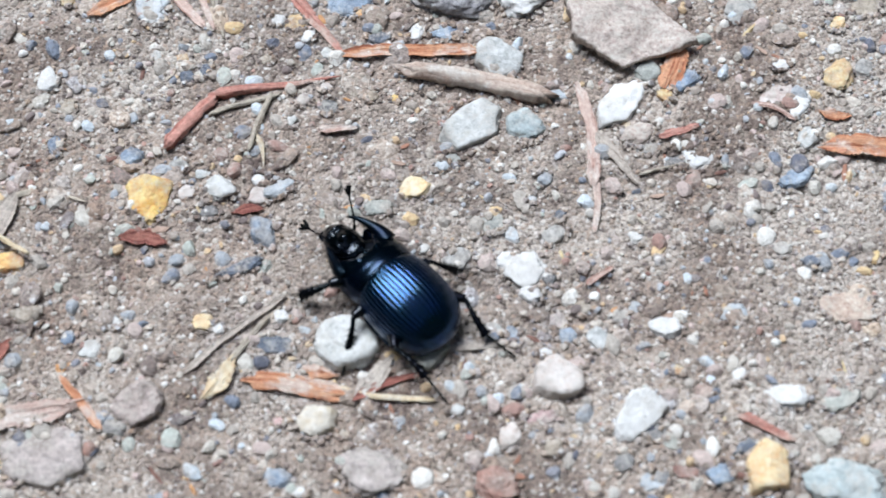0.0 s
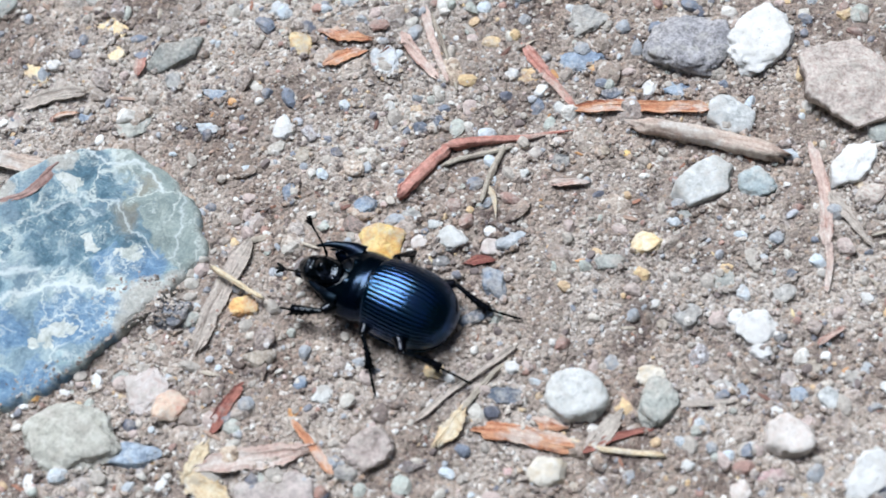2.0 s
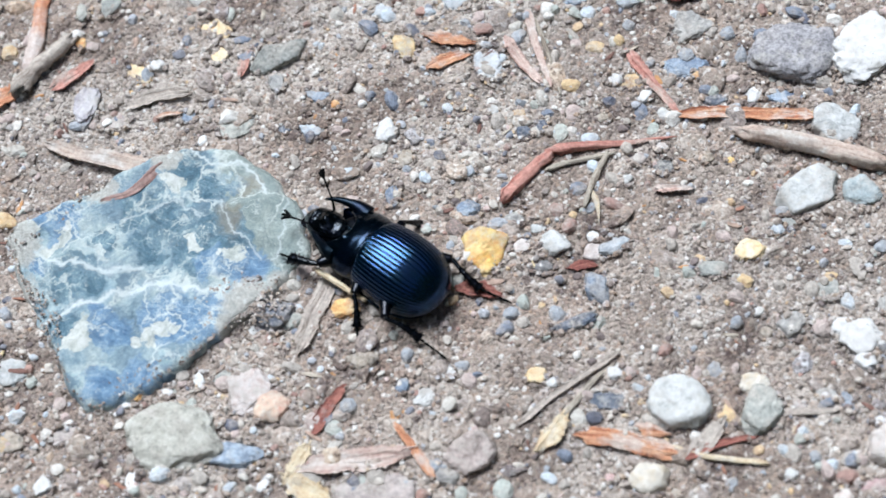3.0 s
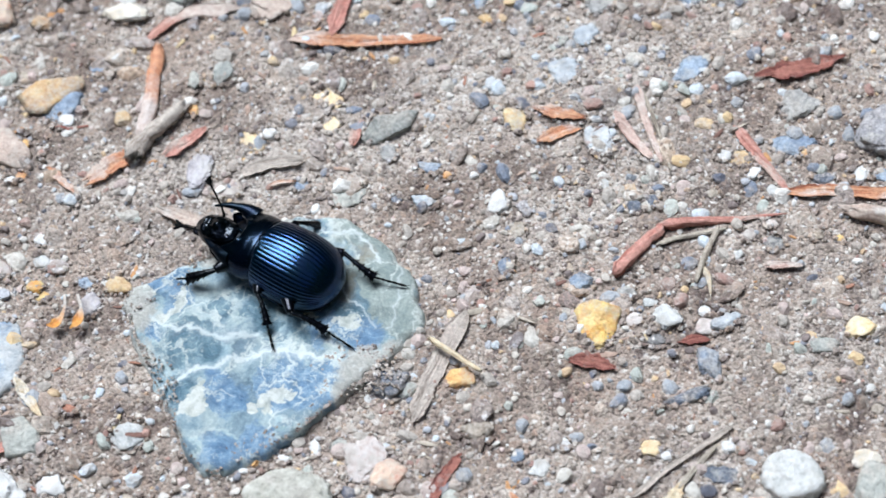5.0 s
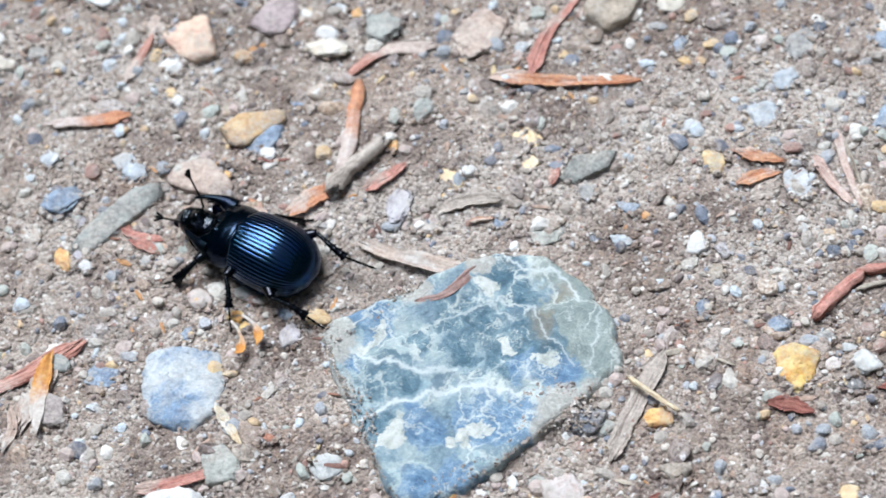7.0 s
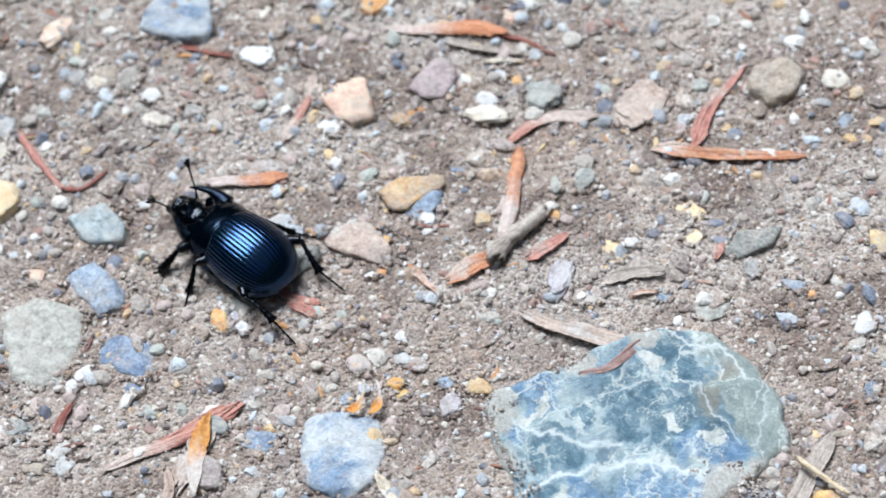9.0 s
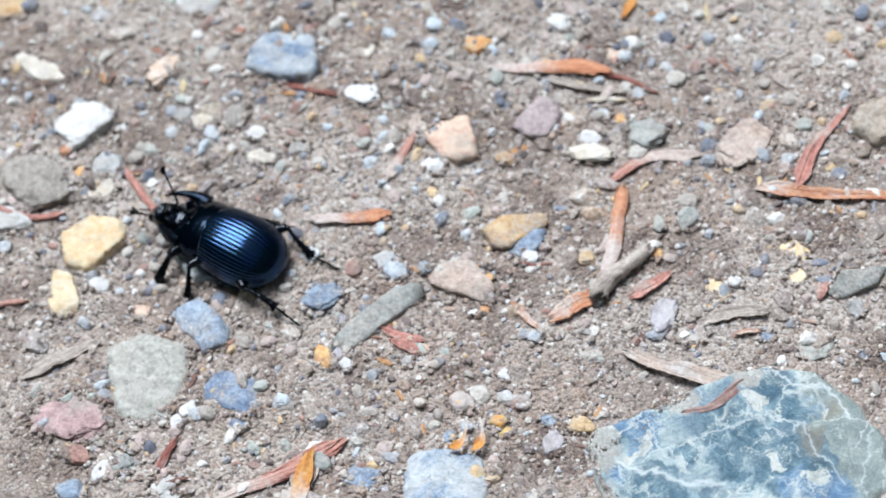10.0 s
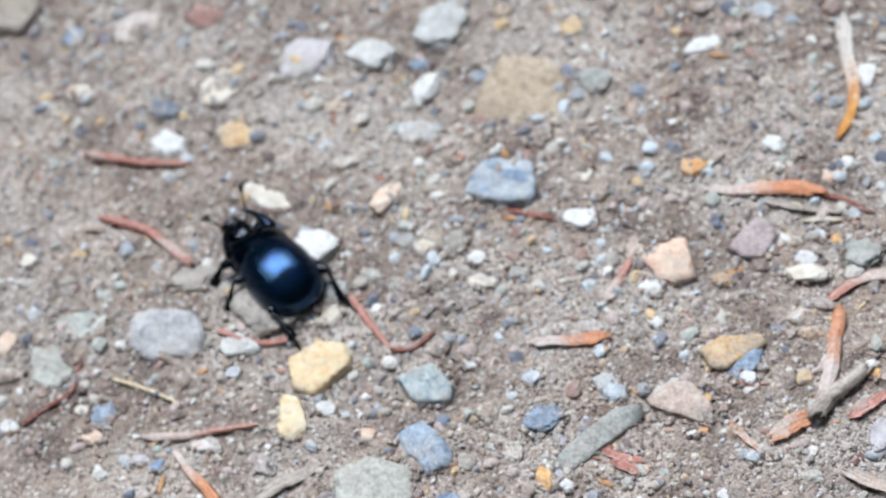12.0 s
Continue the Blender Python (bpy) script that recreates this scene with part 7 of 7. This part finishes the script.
for s in (1, -1):
    if s < 0:
        bow = [(4.0, -2.95, 3.2), (5.2, -3.0, 3.5), (6.6, -2.72, 3.65), (7.9, -2.25, 3.6), (9.0, -1.65, 3.4)]
    else:
        bow = [(4.0, 2.95, 3.0), (5.0, 2.95, 3.0), (6.1, 2.7, 2.8), (7.2, 2.35, 2.6), (8.1, 2.0, 2.5)]
    part("horn", *tube(bow, [1.10, 0.78, 0.46, 0.32, 0.10], 18, 0.8), HORNSHELL, prono, "pointed black side horn")
part("middle_horn", *cone((3.9, 0, 4.2), (4.8, -0.1, 4.35), 0.34), PRONOTUM, prono)
part("belly", *lump((-2.6, 0, 2.2), (5.9, 4.2, 1.5), 4, 0.05, 2.3), DARKSHELL, beetle, "black hairy underside")
part("chest", *lump((3.4, 0, 1.9), (2.9, 3.4, 1.2), 4, 0.06, 2.3), DARKSHELL, beetle)
part("small_shield", *lump((0.85, 0, 5.35), (0.7, 0.75, 0.3), 3), PRONOTUM, beetle)


def head_shape():
    """A narrow domed head, blunt in front, with a low knob on its brow and a lumpy, finely pitted skin, turned a little to one side."""
    d, faces = ball(6)
    p = 2.25
    v = d * ((np.abs(d) ** p).sum(1) ** (-1 / p))[:, None]
    v = v * np.array((2.8, 1.88, 1.7))
    x, y, z = v[:, 0], v[:, 1], v[:, 2]
    y = y * (1 - 0.26 * np.clip((x - 0.6) / 2.0, 0, 1) ** 1.5)
    high = np.clip((z + 0.1) / 0.6, 0, 1)
    z = z - 0.12 * x * high
    z = z + high * (0.42 * np.exp(-((x + 0.1) / 0.55) ** 2 - (y / 0.6) ** 2) - 0.16 * np.exp(-((x - 1.0) / 0.35) ** 2 - (y / 0.9) ** 2)
                    + 0.14 * np.exp(-((x - 1.65) / 0.30) ** 2) - 0.18 * np.exp(-((x + 1.3) / 0.4) ** 2))
    lumps = np.array([noise.noise(Vector((q[0] * 1.5, q[1] * 1.5, 3.0))) * 0.10 + noise.noise(Vector((q[0] * 4, q[1] * 4, 8.0))) * 0.045 for q in v])
    z = z + high * lumps
    c, sn = math.cos(radians(5)), math.sin(radians(5))
    return [tuple(q) for q in np.stack([7.3 + x * c - y * sn, 0.35 + x * sn + y * c, 1.95 + z], 1)], faces


head = part("head", *head_shape(), HEADSHELL, beetle, "domed knobbed black head")
for s in (1, -1):
    part("eye", *lump((6.6, 0.35 + s * 1.62, 2.2), (0.5, 0.28, 0.38), 3), SHELL, head)
    part("jaw", *tube([(9.2, 0.5 + s * 0.95, 1.6), (9.9, 0.55 + s * 0.85, 1.5), (10.25, 0.55 + s * 0.3, 1.45)], [0.36, 0.30, 0.08], 8, 0.7), DARKSHELL, head)
    # feeler: thin jointed stalk and a club of three leaves, spread like a fork
    mid = (8.2, s * 1.9, 3.5) if s < 0 else (8.9, s * 1.7, 2.9)
    far = (9.2, s * 2.45, 4.4) if s < 0 else (9.8, s * 2.0, 3.1)
    tipv = (10.1, s * 2.95, 5.1) if s < 0 else (10.7, s * 2.35, 3.3)
    feeler = part("feeler", *tube([(7.6, s * 1.4, 2.7), mid, far, tipv], [0.17, 0.11, 0.10, 0.12], 8, 1.0, 0.6, s), BRISTLE, head, "thin jointed feeler with a three-leaved club")
    ax = np.array(tipv) - np.array(far)
    ax = ax / np.linalg.norm(ax)
    for k in (-1, 0, 1):
        wide = 0.28 if s < 0 else 0.62
        end = np.array(tipv) + ax * (1.0 - 0.14 * abs(k)) + np.array((-0.5 * wide * k, wide * k * s, 0.2 * k))
        part("club_leaf", *tube([tuple(tipv - ax * 0.1), tuple((np.array(tipv) + end) / 2 + np.array((0.08 * k, 0, 0))), tuple(end)], [0.12, 0.22, 0.14], 8, 0.7), BRISTLE, feeler)

LEGS = []


def spined_tube(pts, radii, ring, spurs, length, axis, seed):
    """A limb in one skin whose sides are drawn out into rows of spurs that point along the axis."""
    verts, faces = tube(pts, radii, ring, 0.85, 0.15, seed)
    v = np.array(verts)
    n = len(v) // ring
    mid = v.reshape(n, ring, 3).mean(1)
    for i in range(int(n * 0.22), n):
        for a in range(ring):
            if (i % 6 == (0 if a in (0, 7) else 3) and a in spurs) or (i >= n - 1 and a in (0, ring // 2)):
                out = v[i * ring + a] - mid[i]
                out = out / np.linalg.norm(out)
                v[i * ring + a] += length * ((0.85 if i < n - 1 else 0.5) * out + (0.55 if i < n - 1 else 1.3) * axis)
    return [tuple(q) for q in v], faces


def leg(name, side, hip, sizes, thick, ahead, back, label):
    """A leg of thigh, spined shin and thin jointed foot, each built along x and turned at its joint.
    sizes: their lengths; ahead, back: bearing and rise in degrees of each, at the two ends of a step."""
    a, b, c = sizes
    x = np.array((1.0, 0, 0))
    thigh = part(name, *tube([x * 0, x * 0.5 * a + (0, 0, 0.2), x * a], [0.6 * thick, 0.74 * thick, 0.44 * thick], 12, 0.9, 0.12, side), DARKSHELL, beetle, label)
    bow = np.array((0, 0.14 * side, 0.18))
    slim = 0.75 if name != "front_leg" else 1.0
    shin = part("shin", *spined_tube([x * 0, x * 0.25 * b + bow * 0.7, x * 0.5 * b + bow, x * 0.75 * b + bow * 0.7, x * b],
                                     [0.25 * thick, 0.32 * thick * slim, 0.40 * thick * slim, 0.50 * thick * slim, 0.52 * thick], 14, (0, 3, 7, 10), 0.36 * thick, x, 2 * side),
                DARKSHELL, thigh, "spined black shin")
    foot = part("foot", *spined_tube([x * c * k / 5 + (0, 0, 0.05 * (k % 2)) for k in range(6)], [0.10, 0.17] * 5 + [0.14, 0.06], 8, (), 0.4, x, side), BRISTLE, thigh)
    LEGS.append((name, side, thigh, shin, foot, Vector(hip[:1] + (side * hip[1],) + hip[2:]) * BM, a * BM, b * BM, ahead, back))


FRONT = ((60, 10), (12, -14), (6, -16)), ((82, 6), (102, -56), (70, -18))
TUCKED = ((40, 4), (-8, -28), (-20, -20)), ((52, 4), (10, -28), (0, -20))
MIDDLE = ((64, 14), (110, -46), (116, -22)), ((124, 10), (142, -22), (138, -13))
MIDDLE_FAR = ((74, 10), (104, -52), (104, -28)), ((138, 6), (164, -30), (160, -16))
HIND = ((128, 14), (194, -26), (182, -13)), ((158, 6), (181, -17), (172, -12))
HIND_FAR = ((138, 10), (194, -28), (176, -13)), ((155, 6), (184, -17), (160, -12))
leg("front_leg", 1, (3.6, 2.4, 1.9), (2.7, 3.5, 1.5), 1.15, *FRONT, "stout spined black front leg")
leg("front_leg", -1, (3.6, 2.0, 1.9), (1.9, 2.4, 1.5), 1.05, *TUCKED, "stout spined black front leg")
leg("middle_leg", 1, (0.2, 2.6, 1.8), (2.8, 3.6, 2.9), 1.0, *MIDDLE, "spined black middle leg")
leg("middle_leg", -1, (0.2, 2.4, 1.8), (2.6, 3.4, 2.7), 1.0, *MIDDLE_FAR, "spined black middle leg")
leg("hind_leg", 1, (-2.7, 2.3, 1.8), (4.4, 4.4, 3.7), 1.08, *HIND, "long spined black hind leg")
leg("hind_leg", -1, (-2.7, 2.3, 1.8), (4.4, 4.4, 3.7), 1.08, *HIND_FAR, "long spined black hind leg")


# ---- a pair of orange bud scales that the beetle drags aside ----
def bud_scales():
    """Two thin hooked scales: white stalks that bend into broad orange ends."""
    ob = new("bud_scales")
    tagged(ob, "pair of hooked bud scales with white stalks and orange ends", "bud scales")
    ring = 10
    for pts in ([(0.0, 2.3, 0.9), (0.05, 0.9, 0.8), (-0.35, -0.5, 0.6), (-1.1, -1.3, 0.5), (-1.9, -1.4, 0.8)],
                [(1.4, 2.3, 0.8), (1.75, 1.1, 0.9), (1.85, 0.0, 0.7), (1.5, -1.1, 0.5), (0.7, -1.9, 0.6)]):
        line = smooth_line(pts, 8)
        n = len(line)
        verts, uvs, along = [], [], []
        for i, q in enumerate(line):
            s = i / (n - 1)
            t = line[min(i + 1, n - 1)] - line[max(i - 1, 0)]
            t /= np.linalg.norm(t)
            side = np.array((-t[1], t[0], 0.0))
            half = (0.16 + 0.44 * math.exp(-((s - 0.70) / 0.21) ** 2)) * min(1, 0.3 + 5 * (1 - s))
            for a in range(ring):
                th = 2 * math.pi * a / ring
                c = math.cos(th)
                p = q + side * half * c + np.array((0, 0, 0.09 * math.sin(th) + 0.55 * half * c * c))
                verts.append(tuple(p * MM))
                uvs.append((s * 5 * MM, a * 0.1 * MM))
                along.append((s * 1.1, 0.0))
        faces = [(i * ring + a, i * ring + (a + 1) % ring, (i + 1) * ring + (a + 1) % ring, (i + 1) * ring + a) for i in range(n - 1) for a in range(ring)]
        faces += [tuple(range(ring))[::-1], tuple((n - 1) * ring + a for a in range(ring))]
        mesh_object("scale", verts, faces, FIBRE["orangescale"], ob, uvs=uvs, along=along)
    return ob


scales = bud_scales()


# ---- what moves ----
def beetle_rows():
    rows = [
        (0.0, -5.45, -23.20, 130.0, 0.00, 0.0),
        (0.5, -12.38, -20.79, 156.9, 0.00, 0.0),
        (1.0, -17.93, -19.10, 143.6, 0.00, 0.0),
        (1.5, -25.22, -19.03, 158.6, 0.00, 0.0),
        (2.0, -30.83, -17.56, 153.5, 0.00, 0.0),
        (2.5, -36.67, -15.74, 150.2, 0.00, 0.0),
        (3.0, -42.41, -12.58, 143.7, 0.00, 0.0),
        (4.8, -64.30, -4.60, 147.5, 0.95, 0.0),
        (5.0, -67.20, -4.60, 151.5, 0.95, 0.0),
        (5.5, -73.57, -2.00, 155.3, 0.95, 0.0),
        (6.0, -81.40, -2.20, 156.7, 0.95, 2.0),
        (6.5, -86.29, -1.18, 159.2, 0.67, 3.3),
        (7.0, -93.26, 0.85, 154.2, 0.00, 0.0),
        (7.2, -95.94, 1.24, 151.1, 0.00, 0.0),
        (8.8, -112.37, 7.11, 143.6, 0.00, 0.0),
        (9.5, -122.68, 11.30, 152.0, 0.00, 0.0),
        (10.0, -129.88, 12.75, 155.7, 0.00, 0.0),
        (10.5, -136.77, 14.77, 149.4, 0.00, 0.0),
        (11.0, -143.33, 17.40, 149.9, 0.00, 0.0),
        (11.5, -149.42, 22.22, 143.3, 0.00, 0.0),
        (12.0, -155.23, 26.00, 137.0, 0.00, 0.0),
    ]
    return [(t, pose(x * MM, y * MM, z * MM, 0, p, r)) for t, x, y, r, z, p in rows]


# moments at which the left hind leg is stretched farthest back
BACK = (-0.15, 0.82, 1.78, 2.75, 3.68, 4.6, 5.53, 6.45, 7.35, 8.3, 9.22, 10.18, 11.12, 12.08)


def turned(bearing, rise, side):
    return pose(0, 0, 0, 0, -rise, side * bearing)


def leg_rows(name, side, hip, a, b, ahead, back):
    """Rows of thigh, shin and foot. The tripod gait: back at one step, lifted and swung ahead, then pushing back again."""
    # left hind, left front and right middle go together
    late = (side > 0) != (name in ("hind_leg", "front_leg"))
    keys = []
    for b0, b1 in zip(BACK, BACK[1:]):
        for s in np.linspace(0, 1, 16, endpoint=False):
            keys.append((b0 + (b1 - b0) * s, (s + 0.5) % 1 if late else s))
    keys.append((BACK[-1], 0.5 if late else 0.0))
    rows = []
    for t, s in keys:
        # s: 0 back, 0..0.25 swings ahead in the air, then on the ground back again
        if s < 0.25:
            go, up = 0.5 - 0.5 * math.cos(math.pi * s / 0.25), math.sin(math.pi * s / 0.25)
        else:
            go, up = 1 - (s - 0.25) / 0.75, 0.0
        (f1, r1), (f2, r2), (f3, r3) = [(q[0] + (p[0] - q[0]) * go, q[1] + (p[1] - q[1]) * go) for p, q in zip(ahead, back)]
        thigh = Matrix.Translation(hip) @ turned(f1, r1 + 10 * up, side)
        shin = turned(f1, r1 + 10 * up, side).inverted() @ turned(f2, r2 + 7 * up, side)
        foot = turned(f1, r1 + 10 * up, side).inverted() @ turned(f3, r3, side)
        knee = Matrix.Translation((a, 0, 0))
        ankle = Matrix.Translation(knee @ shin @ Vector((b, 0, 0)))
        rows.append((round(t, 3), thigh, knee @ shin, ankle @ foot))
    inside = [r for r in rows if 0 < r[0] < 12]
    first = [r for r in rows if r[0] <= 0][-1:] or inside[:1]
    last = [r for r in rows if r[0] >= 12][:1] or inside[-1:]
    return [(0.0, *first[0][1:])] + inside + [(12.0, *last[0][1:])]


def motions():
    walk(beetle, beetle_rows())
    for name, side, thigh, shin, foot, hip, a, b, ahead, back in LEGS:
        rows = leg_rows(name, side, hip, a, b, ahead, back)
        for k, ob in enumerate((thigh, shin, foot)):
            walk(ob, [(r[0], r[k + 1]) for r in rows])
    walk(scales, [
        (0.0, pose(-0.09028, -0.01116, 0.0002, 0, 0, 5)),
        (6.2, pose(-0.09028, -0.01116, 0.0002, 0, 0, 5)),
        (6.5, pose(-0.08830, -0.01124, 0.00020, 0, 0, 5)),
        (6.8, pose(-0.09058, -0.01313, 0.00020, 0, 0, 20)),
        (7.0, pose(-0.09296, -0.01034, 0.00020, 0, 0, 40)),
        (7.2, pose(-0.10172, -0.00912, 0.00020, 0, 0, -10)),
        (8.8, pose(-0.09749, -0.01010, 0.0002, 0, 0, 5)),
        (12.0, pose(-0.09749, -0.01010, 0.0002, 0, 0, 5)),
    ])


motions()
